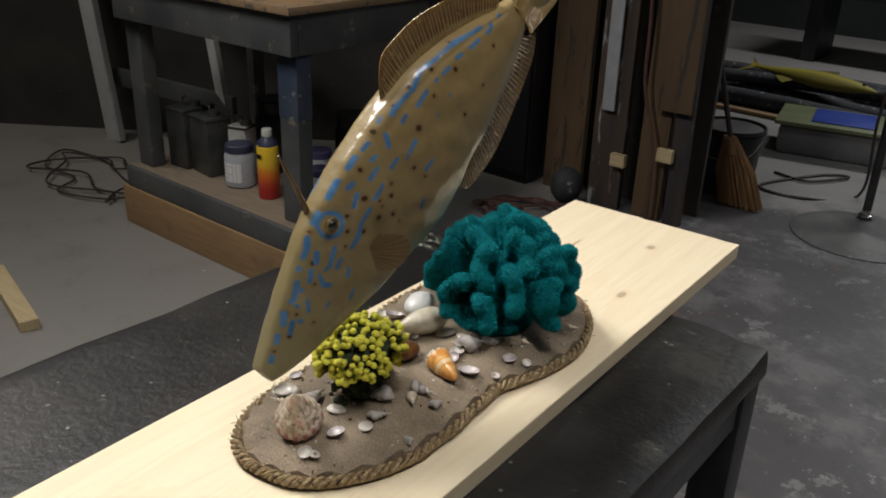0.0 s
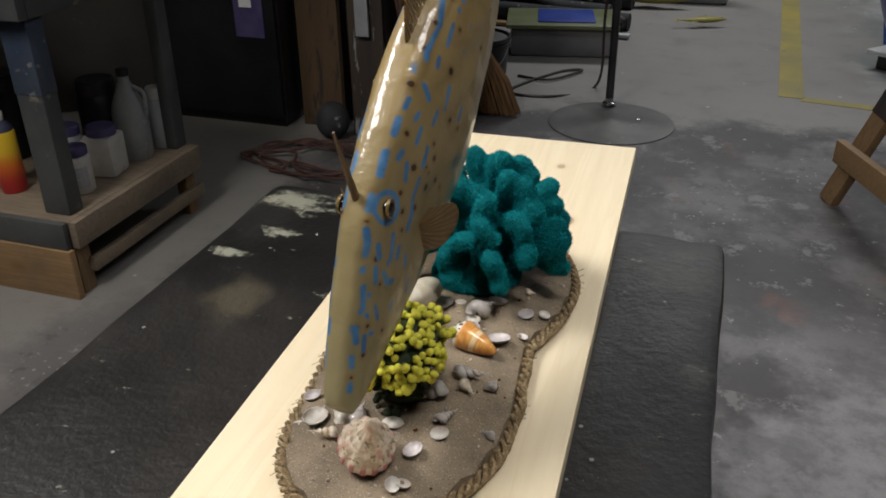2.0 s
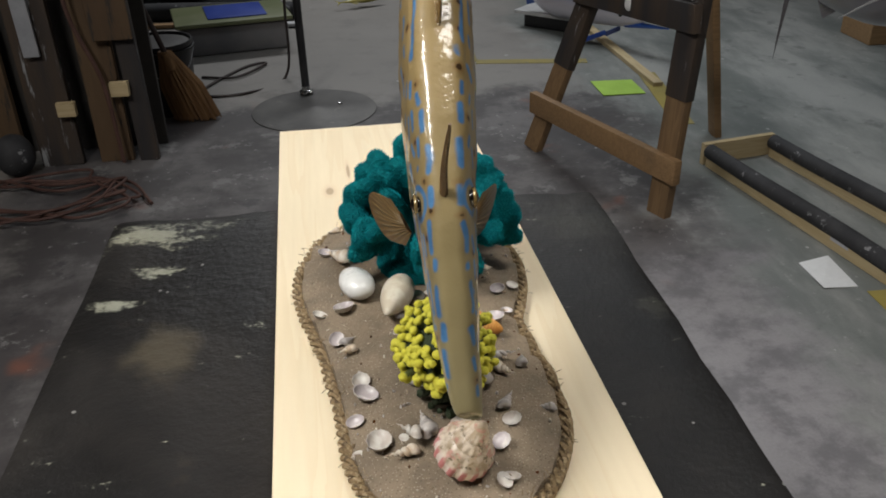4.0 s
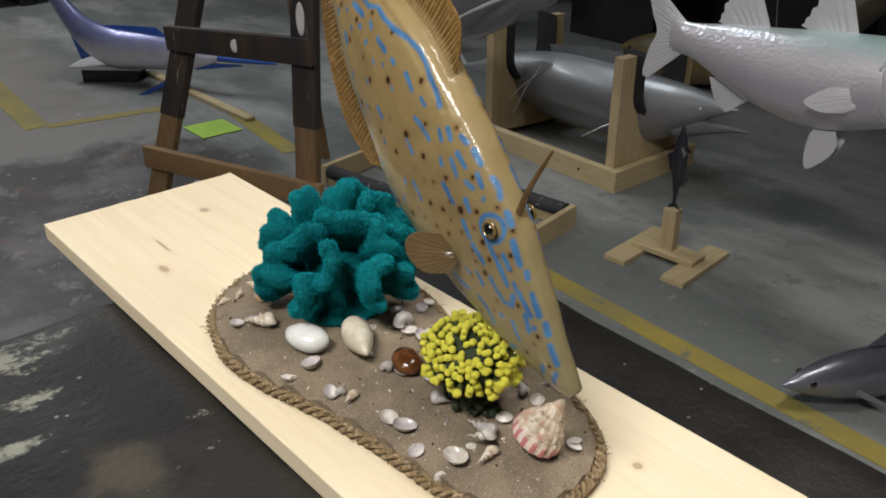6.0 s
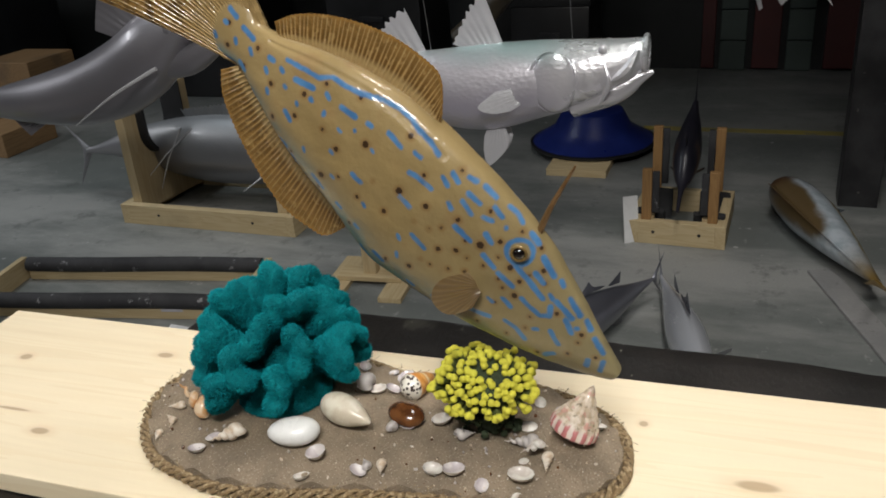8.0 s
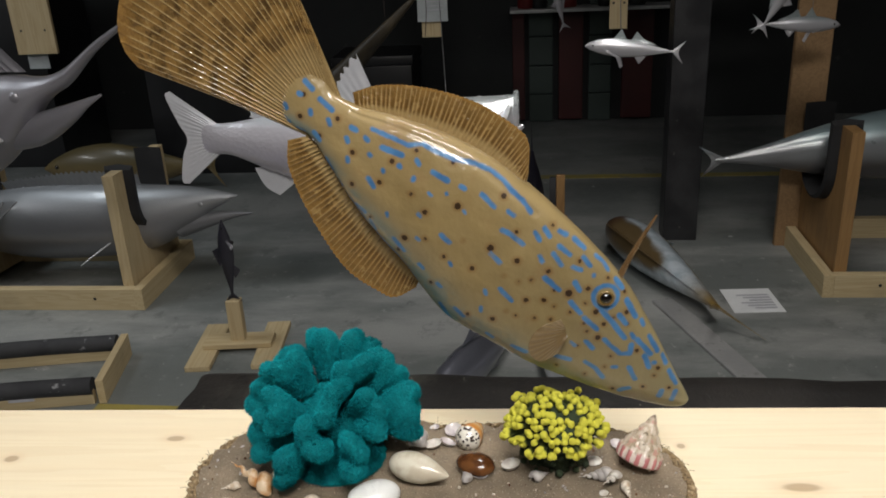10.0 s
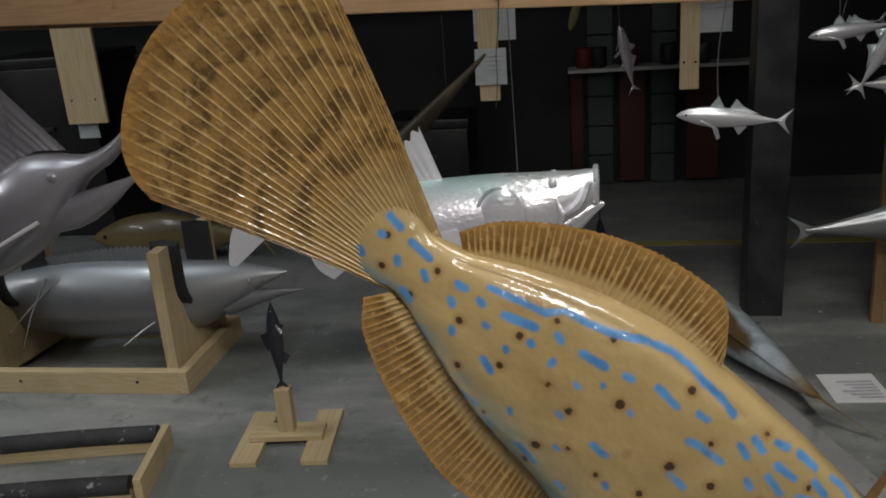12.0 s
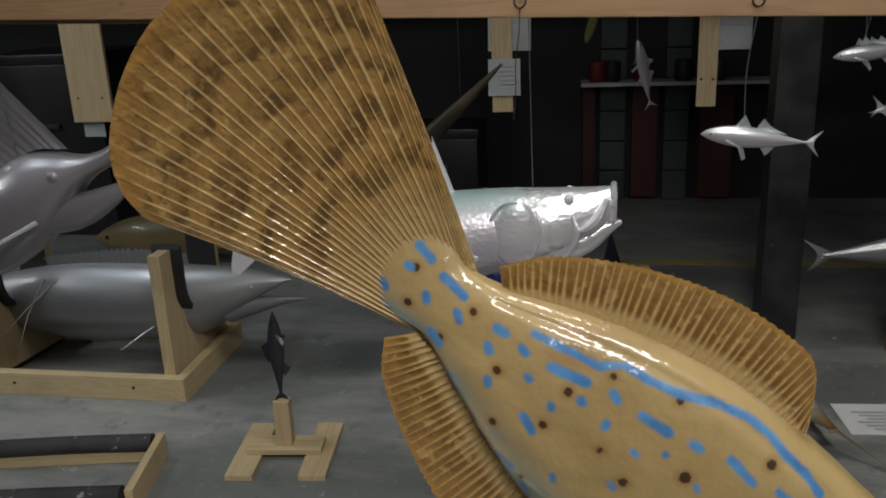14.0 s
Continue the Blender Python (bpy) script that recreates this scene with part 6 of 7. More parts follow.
for x0, y0, x1, y1, mat in ((-2.4, 5.56, -0.95, 5.50, M_OLD_X), (-1.35, 5.45, -0.82, 5.40, M_WHITE_PAINT)):
    solo("lath", plank((x0, y0, 0.015), (x1, y1, 0.02), 0.06, 0.02, (0, 1, 0)), mat, "thin worn lath lying before the pipe heap", "lath", smooth=False)
SLIM = [(0.0, 0.005, -0.005, 0.004), (0.08, 0.035, -0.03, 0.022), (0.22, 0.07, -0.065, 0.04), (0.42, 0.085, -0.085, 0.048), (0.62, 0.06, -0.06, 0.035), (0.8, 0.028, -0.028, 0.016), (0.92, 0.014, -0.014, 0.008)]
TAIL = ([(0.90, 0.012), (0.91, 0.0), (0.90, -0.012)], [(1.02, 0.11), (0.965, 0.0), (1.02, -0.11)], 10)
TOPFIN = ([(0.32, 0.07), (0.42, 0.08), (0.5, 0.07)], [(0.36, 0.15), (0.46, 0.12), (0.56, 0.085)], 9)
LOWFIN = ([(0.56, -0.066), (0.62, -0.055), (0.68, -0.048)], [(0.62, -0.13), (0.67, -0.10), (0.72, -0.062)], 6)
PECS = ((0.24, 0.038, -0.02), (28, 20), [(0.0, -0.012), (0.0, 0.012)], [(0.09, -0.045), (0.13, -0.01)], 7)
for x, y, z, turn, ln in ((-1.18, 5.75, 0.23, 165, 0.95), (-0.5, 6.35, 0.075, 185, 0.7), (-0.25, 5.9, 0.05, 200, 0.35)):
    fish_model("yellow_fish_model", ln, SLIM, [TAIL, TOPFIN, LOWFIN], [M_YELLOWFISH, M_YELLOWFISH, M_EYE], "yellow and black unfinished fish model on the pipe heap", pose(x, y, z, 70, 0, turn), (0.1, 0.026, 0.015, 0.013))
solo("dark_workbench", box(-2.4, 1.2, 7.6, 8.3, 0.55, 0.75, 0.01), M_BLACK, "dark unlit bench along the far wall", "bench", smooth=False)
for x in (-2.2, 1.0):
    solo("bench_trestle", box(x - 0.06, x + 0.06, 7.7, 8.2, 0.0, 0.55, 0.006), M_BLACK, "black trestle under the far bench", "trestle", smooth=False)
solo("plastic_sheet", ragged(box(-0.75, -0.25, 6.55, 6.75, 0.0, 0.62, 0.05), 0.05, 5), M_GLASSY, "crumpled clear plastic sheeting over the heap", "plastic sheet")
solo("off_cut", plank((-2.95, 1.16, 0.02), (-2.48, 1.05, 0.02), 0.06, 0.038, (0, 1, 0)), M_PINE_X, "short pine offcut lying on the concrete floor", "offcut", smooth=False)

# ---- painted easel on the floor beyond the bench ----
A, B, C = Vector((0.185, 3.20, 0)), Vector((0.487, 2.54, 0)), Vector((0.98, 3.22, 0))
ea = thing("painting_easel", "timber easel sprayed black above with white blots", "easel")
SIDE = (B - A).normalized()
for name, a, b, w, th, mat in (("leg", A, A + Vector((0.452, 0, 1.35)), 0.085, 0.035, M_OLD_Z), ("leg", B, B + Vector((0.08, 0, 1.35)), 0.085, 0.035, M_OLD_Z)):
    part(name, plank(a, b, w, th, SIDE), mat, ea)
part("rear_leg", plank(C, (0.63, 2.88, 1.30), 0.07, 0.03, (0, 1, 0)), M_OLD_X, ea, "brown leaning rear leg")
off = Vector((-SIDE.y, SIDE.x, 0)) * -0.036
part("lower_rail", plank(A + off + Vector((0.06, 0, 0.19)) - SIDE * 0.06, B + off + Vector((0.012, 0, 0.19)) + SIDE * 0.08, 0.085, 0.032, (0, 0, 1)), M_OLD_X, ea, "bare brown lower rail")
part("middle_rail", plank(A + off + Vector((0.21, 0, 0.63)) - SIDE * 0.05, B + off + Vector((0.04, 0, 0.69)) + SIDE * 0.05, 0.09, 0.032, (0, 0, 1)), M_SMEARED, ea, "rail sprayed black")
part("top_rail", plank(A + off + Vector((0.435, 0, 1.3)), B + off + Vector((0.077, 0, 1.3)), 0.11, 0.032, (0, 0, 1)), M_BLACK_STEEL, ea)
for a, tilt, mm in ((A, 0.335, 0.34), (B, 0.059, 0.42)):
    part("paint_coat", plank(a + Vector((tilt * mm, 0, mm)), a + Vector((tilt * 1.34, 0, 1.34)), 0.091, 0.041, SIDE), M_SMEARED, ea, "black overspray on the leg")
for p, sx, sz in ((Vector((0.465, 2.852, 0.662)) + off * 1.5, 0.030, 0.024), (B + Vector((0.047, 0.0, 0.79)) + off * 0.75, 0.026, 0.055)):
    part("paint_blot", ball((0, 0, 0), sx, 0.006, sz, u=14, v=8, m=Matrix.Translation(p) @ Matrix.Diagonal((1, 0.35, 1, 1)) @ Matrix.Rotation(math.atan2(SIDE.y, SIDE.x), 4, "Z")), M_WHITE_PAINT, ea, "sprayed white blot")
solo("lime_sheet", ragged(box(0.66, 0.87, 3.78, 4.0, 0.001, 0.004, 0), 0.006, 8), M_GREEN_PAPER, "lime green sheet lying on the floor", "sheet", smooth=False)
solo("floor_batten", plank((0.925, 5.05, 0.0125), (0.962, 3.87, 0.0125), 0.05, 0.024, (1, 0, 0)), M_PINE_Y, "pale batten lying on the floor", "batten", smooth=False)
solo("paper_scrap", ragged(box(0.80, 0.90, 1.98, 2.15, 0.003, 0.006, 0.001), 0.012, 14), M_PAPER, "torn white paper scrap on the floor", "paper", smooth=False)

# sailfish on a low board behind the easel
BILLED = [(0.0, 0.006, -0.005, 0.005), (0.16, 0.012, -0.008, 0.009), (0.26, 0.028, -0.03, 0.026), (0.38, 0.065, -0.06, 0.04), (0.52, 0.066, -0.062, 0.042), (0.7, 0.045, -0.045, 0.03), (0.86, 0.02, -0.02, 0.014), (0.94, 0.012, -0.012, 0.008)]
FORK = ([(0.93, 0.012), (0.94, 0.0), (0.93, -0.012)], [(1.06, 0.19), (0.97, 0.0), (1.06, -0.19)], 10)
LONGPEC = ((0.33, 0.036, -0.03), (20, 18), [(0.0, -0.008), (0.0, 0.008)], [(0.18, -0.03), (0.17, -0.015)], 4)
SAILFISH = [(0.20, 0.042, 0.020, 0.010), (0.27, 0.060, -0.006, 0.027), (0.38, 0.085, -0.021, 0.040), (0.50, 0.095, -0.024, 0.045), (0.58, 0.102, -0.0272, 0.043), (0.66, 0.128, 0.002, 0.036), (0.72, 0.180, 0.062, 0.028), (0.77, 0.245, 0.140, 0.019), (0.81, 0.310, 0.225, 0.010)]


def sailfish_bill(t, L, mats):
    bill = glide([(0.0, 0, 0.026 * L), (0.10, 0, 0.027 * L), (0.20 * L, 0, 0.030 * L), (0.29 * L, 0, 0.045 * L)], 16)
    part("bill", tube(bill, [0.004 + 0.0014 * i for i in range(16)], 12), [M_BLUE_BILL], t, "bright blue pointed bill")
    part("lower_jaw", tube(glide([(0.12 * L, 0, 0.012 * L), (0.20 * L, 0, 0.006 * L), (0.28 * L, 0, 0.0)], 10), [0.004 + 0.002 * i for i in range(10)], 10), [M_BLUE_BILL], t, "blue lower jaw")


fish_model("sailfish_model", 1.75, SAILFISH, [([(0.36, 0.078), (0.46, 0.090), (0.58, 0.098)], [(0.41, 0.112), (0.50, 0.112), (0.61, 0.108)], 14), ([(0.805, 0.30), (0.815, 0.27), (0.81, 0.235)], [(0.79, 0.46), (0.86, 0.30), (0.985, 0.29)], 10), ([(0.66, 0.006), (0.71, 0.05)], [(0.71, -0.01), (0.735, 0.075)], 6)],
           [M_SAILFISH, M_BLUE_BILL, M_EYE], "blue-billed silver sailfish model with raised tail on a low board", pose(1.27, 4.11, 0.15, 0, 0, 124), (0.285, 0.026, 0.032, 0.009), wings=[LONGPEC], extra=sailfish_bill)
solo("low_block", box(-0.16, 0.16, -0.08, 0.08, 0.0, 0.080, 0.004), M_BLACK, "dark low block under a white board", "block", pose(0.735, 5.10, 0, 0, 0, 137), smooth=False)
solo("low_board", box(-0.21, 0.21, -0.12, 0.12, 0.0805, 0.102, 0.004), M_WHITE_PAINT, "white board on a low block under the sailfish", "board", pose(0.735, 5.10, 0, 0, 0, 137), smooth=False)


# ---- padded cradle frame ----
def pad_frame():
    t = thing("padded_frame", "low pine frame with two black foam-covered bars", "frame", (1.055, 2.465, 0), 10.8)
    w, l = 0.145, 0.482
    for x in (-w, w):
        part("side", box(x - 0.014, x + 0.014, -l, l, 0.0, 0.05, 0.002), M_PINE_Y, t, smooth=False)
    for y in (-l, l):
        part("end", box(-w - 0.016, w + 0.016, y - 0.012 + (0.026 if y > 0 else -0.026), y + 0.012 + (0.026 if y > 0 else -0.026), 0.0, 0.085, 0.002), M_PINE_X, t, smooth=False)
    for x in (-w, w):
        part("foam_bar", tube(glide([(x, -l, 0.060), (x + 0.004, -0.2, 0.062), (x - 0.003, 0.2, 0.061), (x, l, 0.060)], 20), 0.029, 14), M_FOAM, t, "split black pipe foam")
    part("stamp", box(-w - 0.0155, -w - 0.0145, -0.30, -0.22, 0.03, 0.055, 0), M_INK, t, "dark lumber stamp")


pad_frame()


# ---- fish cradles ----
def cradle(at, turn, length, depth, post, post_w, label, wood=None):
    """A pine tray with upright planks cut to a padded hollow at each end."""
    wx, wy, wz = wood or (M_PINE_X, M_PINE_Y, M_PINE_Z)
    t = thing("fish_cradle", label, "cradle", at, turn, "fish cradles")
    for x in (-depth / 2, depth / 2):
        part("side", box(x - 0.019, x + 0.019, -length / 2, length / 2, 0.0, 0.09, 0.002), wy, t, smooth=False)
    for y in (-length / 2, length / 2):
        s = 1 if y > 0 else -1
        part("end", box(-depth / 2 - 0.019, depth / 2 + 0.019, y + (0 if s > 0 else -0.038), y + (0.038 if s > 0 else 0), 0.0, 0.09, 0.002), wx, t, smooth=False)
    for y in (-length / 2 + 0.03, length / 2 - 0.03):
        hollow = depth / 2 - 0.02 - post_w
        arc = [(hollow * math.cos(a), y, post * 0.72 + hollow * 0.9 * math.sin(a)) for a in (math.pi + math.pi * k / 16 for k in range(17))]
        arc = [(hollow, y, post)] + arc[::-1] + [(-hollow, y, post)]
        bm = bmesh.new()
        rings(bm, [[Vector((q[0] * f, y + w, q[2] + g)) for f, g, w in ((1.0, 0.0, -0.052), (1.0, 0.0, 0.052), (0.90, 0.012, 0.058), (0.86, 0.018, 0.0), (0.90, 0.012, -0.058))] for q in arc])
        part("pad", bm, M_FOAM_PLAIN, t, "black foam padding")
        w, low, g = depth / 2 - 0.02, post * 0.72, hollow + 0.004
        rim = [(g * math.cos(a), low + hollow * 0.9 * math.sin(a) - 0.004) for a in (math.pi + math.pi * k / 16 for k in range(17))]
        rim = [(-g, post)] + rim + [(g, post)]
        out = [(-w, post)] + [(-w, low * (1 - k / 8)) for k in range(9)] + [(w, low * k / 8) for k in range(9)] + [(w, post)]
        out = [(x, max(0.02, z)) for x, z in out]
        out = [out[round(k * (len(out) - 1) / (len(rim) - 1))] for k in range(len(rim))]
        bm = bmesh.new()
        rings(bm, [[Vector((x, y + e, z)) for x, z in line] for line, e in ((rim, -0.022), (rim, 0.022), (out, 0.022), (out, -0.022), (rim, -0.022))], False, 0, False)
        for q in (0, -1):
            a, b = rim[q], out[q]
            bm.faces.new([bm.verts.new((x, y + e, post)) for (x, z), e in ((a, -0.022), (b, -0.022), (b, 0.022), (a, 0.022))])
        bmesh.ops.remove_doubles(bm, verts=bm.verts, dist=0.0001)
        bmesh.ops.recalc_face_normals(bm, faces=bm.faces)
        part("end_board", bm, wz, t, "upright board cut to a hollow", smooth=False)
    for y in (-length * 0.3, length * 0.3):
        part("screw", lathe([(0.006, 0), (0.006, 0.002), (0.002, 0.003)], 10, m=Matrix.Translation((-depth / 2 - 0.019, y, 0.05)) @ Matrix.Rotation(-math.pi / 2, 4, "Y")), M_BLACK_STEEL, t)
    return t


cradle((1.93, 2.53, 0), 0, 0.80, 0.50, 0.54, 0.085, "pine cradle with black foam hollows holding a wahoo model")
WAHOO = [(0.03, 0.027, 0.024, 0.004), (0.06, 0.034, 0.008, 0.014), (0.10, 0.042, -0.012, 0.024), (0.157, 0.050, -0.055, 0.040), (0.25, 0.054, -0.105, 0.060), (0.38, 0.058, -0.124, 0.070), (0.57, 0.052, -0.126, 0.062), (0.76, 0.014, -0.086, 0.034), (0.9, -0.038, -0.068, 0.012), (0.95, -0.052, -0.070, 0.008)]


def wahoo_spines(t, L, mats):
    """Thin bright breast and belly fin edges on the flank."""
    for s in (1,):
        for a, b, za, zb in ((0.30, 0.405, -0.05, -0.118), (0.555, 0.695, 0.03, -0.10), (0.59, 0.655, 0.03, -0.125)):
            part("fin_edge", tube([(a * L, s * 0.040 * L, za * L), ((a + b) / 2 * L, s * 0.072 * L, (za + zb) / 2 * L + 0.004), (b * L, s * 0.082 * L, zb * L)], [0.0035, 0.003, 0.0015], 6), [mats[3]], t, "bright thin fin edge")


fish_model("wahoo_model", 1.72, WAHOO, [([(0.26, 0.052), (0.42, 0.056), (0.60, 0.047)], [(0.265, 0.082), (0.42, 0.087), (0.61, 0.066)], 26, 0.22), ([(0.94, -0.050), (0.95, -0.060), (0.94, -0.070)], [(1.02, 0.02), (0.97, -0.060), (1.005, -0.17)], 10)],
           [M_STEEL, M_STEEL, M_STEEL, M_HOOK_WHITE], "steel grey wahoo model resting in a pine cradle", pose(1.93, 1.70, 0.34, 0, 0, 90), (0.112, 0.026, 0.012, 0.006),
           jaw=[(0.0, -0.019, 0.002), (0.05, -0.023, 0.009), (0.10, -0.032, 0.017), (0.18, -0.048, 0.03)], extra=wahoo_spines)

# small fish on a post
st = thing("fish_stand", "small pine stand with crossed feet and upright post", "stand", (1.365, 1.605, 0), 6)
part("foot", box(-0.16, 0.16, 0.07, 0.155, 0.0, 0.019, 0.002), M_PINE_X, st, smooth=False)
part("foot", box(-0.16, 0.16, -0.155, -0.07, 0.0, 0.019, 0.002), M_PINE_X, st, smooth=False)
part("cross_piece", box(-0.045, 0.045, -0.12, 0.12, 0.0195, 0.0385, 0.002), M_PINE_Y, st, smooth=False)
part("post", box(-0.02, 0.02, -0.025, 0.025, 0.039, 0.19, 0.002), M_PINE_Z, st, smooth=False)
fish_model("small_tuna_model", 0.30, SLIM, [TAIL, TOPFIN, LOWFIN], [M_BLACKFISH, M_BLACKFISH, M_EYE], "small dark tuna model standing tail down on a post", pose(1.365, 1.605, 0.485, 0, 90, 105), (0.1, 0.024, 0.01, 0.012), wings=[PECS])

# tarpon and the overhead beam it hangs from
TARPON = [(0.0, 0.105, 0.03, 0.03), (0.012, 0.107, 0.022, 0.036), (0.05, 0.104, -0.015, 0.05), (0.14, 0.102, -0.068, 0.068), (0.28, 0.100, -0.112, 0.080), (0.43, 0.090, -0.152, 0.088), (0.58, 0.074, -0.140, 0.078), (0.72, 0.060, -0.094, 0.052), (0.82, 0.046, -0.052, 0.03), (0.875, 0.044, -0.046, 0.015), (0.912, 0.044, -0.044, 0.002)]


def tarpon_head(t, L, mats):
    rim = [Vector((0.004 * L, 0.034 * L * math.cos(a), (0.067 + 0.043 * math.sin(a)) * L)) for a in (i * math.pi / 12 for i in range(25))]
    part("lip", tube(rim, 0.008 * L, 8), [mats[0]], t)
    part("mouth_opening", ball((0.004 * L, 0, 0.067 * L), 0.003, 0.03 * L, 0.038 * L, u=16, v=10), [mats[2]], t, "dark open mouth")
    for s in (1, -1):
        rim = [Vector(((0.236 + 0.060 * math.cos(a)) * L, s * (0.066 + 0.004 * math.sin(a)) * L, (0.002 + 0.082 * math.sin(a)) * L)) for a in (math.pi * (-0.55 + 1.1 * i / 18) for i in range(19))]
        part("gill_rim", tube(rim, [0.0015 + 0.004 * math.sin(math.pi * (i + 0.5) / 19) for i in range(19)], 8), [mats[0]], t)
        for x, drop in ((0.185, 0.0), (0.100, 0.012)):
            fold = glide([(x * L, s * 0.062 * L, (0.062 - drop) * L), ((x - 0.012) * L, s * 0.070 * L, (0.012 - drop) * L), ((x + 0.014) * L, s * 0.060 * L, (-0.042 - drop) * L)], 12)
            part("cheek_fold", tube(fold, [0.002 + 0.005 * math.sin(math.pi * (i + 0.5) / 12) for i in range(12)], 8), [mats[0]], t)
        part("jaw_plate", tube(glide([(0.02 * L, s * 0.045 * L, 0.085 * L), (0.045 * L, s * 0.055 * L, 0.035 * L), (0.085 * L, s * 0.058 * L, 0.005 * L)], 10), [0.006, 0.008, 0.01, 0.012, 0.013, 0.013, 0.012, 0.01, 0.007, 0.003], 8), [mats[0]], t)


tarpon = fish_model("tarpon_model", 1.0, TARPON, [([(0.85, 0.036), (0.875, 0.0), (0.85, -0.034)], [(0.985, 0.14), (1.0, 0.125), (0.975, 0.05), (0.955, 0.0), (0.975, -0.05), (0.99, -0.125), (0.97, -0.135)], 18), ([(0.385, 0.088), (0.445, 0.084), (0.50, 0.078)], [(0.435, 0.225), (0.475, 0.185), (0.53, 0.088)], 7, 0.12),
                                                  ([(0.61, 0.068), (0.68, 0.060), (0.73, 0.050)], [(0.665, 0.185), (0.73, 0.14), (0.76, 0.060)], 7, 0.12), ([(0.63, -0.122), (0.69, -0.10), (0.73, -0.085)], [(0.70, -0.175), (0.74, -0.145), (0.765, -0.09)], 7)],
                    [M_SILVER, M_SILVER_FIN, M_DARKFISH], "large silver tarpon model with open mouth hanging from the beam", pose(1.10, 0.605, 0.832, 0, 0, 90), (0.108, 0.046, 0.084, 0.012),
                    jaw=[(-0.016, 0.018, 0.005), (0.02, 0.004, 0.020), (0.08, -0.03, 0.038), (0.2, -0.07, 0.04)], plates=[((0.232, 0.066, 0.002), (0.060, 0.019, 0.080)), ((0.150, 0.030, 0.012), (0.060, 0.040, 0.060))],
                    wings=[((0.315, 0.072, -0.030), (22, 8), [(0.0, -0.022), (0.002, 0.0), (0.0, 0.022)], [(0.04, -0.038), (0.09, -0.034), (0.125, -0.008), (0.07, 0.024)], 9), ((0.405, 0.02, -0.122), (4, 82), [(0.0, -0.016), (0.002, 0.0), (0.0, 0.02)], [(0.045, -0.040), (0.085, -0.030), (0.135, 0.012), (0.10, 0.030), (0.05, 0.034)], 9)], extra=tarpon_head, eye_mat=1)

beam = thing("hanging_beam", "rough timber beam with wire hooks for hanging models", "beam")
part("rail", plank((0.985, -1.7, 1.357 + 0.028 * -1.7), (0.985, 4.3, 1.357 + 0.028 * 4.3), 0.038, 0.089, (1, 0, 0), 0.003), M_BEAM, beam, smooth=False)
part("batten", plank((1.012, 1.45, 1.344 + 0.028 * 1.45), (1.012, 4.3, 1.344 + 0.028 * 4.3), 0.02, 0.085, (1, 0, 0), 0.002), M_BEAM, beam, smooth=False)
for y in (-1.6, 4.2):
    part("hanger", plank((0.985, y, 1.39 + 0.028 * y), (0.985, y, 3.6), 0.09, 0.04, (0, 1, 0)), M_OLD_Z, beam, smooth=False)


for k in range(5):
    for j in range(3):
        part("stamp", box(0.9645, 0.9655, 1.30 + 0.016 * j, 1.312 + 0.016 * j - 0.003 * (k % 2), 1.374 + 0.0105 * k, 1.378 + 0.0105 * k, 0), M_CABLE, beam, "smudged dark lumber stamp")


def hook(y):
    z = 1.347 + 0.028 * y
    pts = [(0.963, y + 0.012 * math.cos(a), z + 0.014 * math.sin(a)) for a in (math.pi * (0.4 + 1.9 * k / 14) for k in range(15))]
    part("hook", tube(pts, 0.002, 6), M_BLACK_STEEL, beam, "twisted dark wire hook")


for y in (0.335, 0.815):
    hook(y)
part("cord", tube(glide([(0.9605, 0.815, 1.357), (0.9585, 0.818, 1.30), (0.961, 0.826, 1.24), (0.960, 0.826, 1.18), (0.9615, 0.832, 1.12)], 24), 0.0011, 5), M_CABLE, beam, "thin black cord hanging from a wire hook")
for y, z0, z1 in ((0.80, 0.925, 1.33), (1.20, 0.895, 1.34)):
    solo("hanging_wire", tube([(1.10, y, z0), (1.0, y, z1 + 0.02), (0.985, y, z1 + 0.06)], 0.0012, 5), M_WIRE, "thin steel wire holding the tarpon model", "wire", group="hanging wires")

# hanging bait fish
BAIT = [(0.0, 0.004, -0.004, 0.003), (0.06, 0.05, -0.035, 0.03), (0.18, 0.085, -0.07, 0.05), (0.35, 0.10, -0.09, 0.06), (0.55, 0.08, -0.075, 0.048), (0.72, 0.042, -0.045, 0.026), (0.86, 0.014, -0.016, 0.01), (0.92, 0.012, -0.012, 0.007)]
BAIT_FINS = [([(0.90, 0.012), (0.91, 0.0), (0.90, -0.012)], [(1.03, 0.12), (0.965, 0.0), (1.02, -0.12)], 9), ([(0.29, 0.095), (0.36, 0.10), (0.40, 0.094)], [(0.36, 0.20), (0.38, 0.165), (0.42, 0.10)], 6),
             ([(0.47, 0.088), (0.56, 0.078), (0.66, 0.055)], [(0.52, 0.18), (0.6, 0.11), (0.74, 0.05)], 9), ([(0.52, -0.078), (0.60, -0.066)], [(0.575, -0.15), (0.64, -0.07)], 5), ([(0.33, -0.088), (0.38, -0.088)], [(0.385, -0.21), (0.415, -0.185)], 5)]


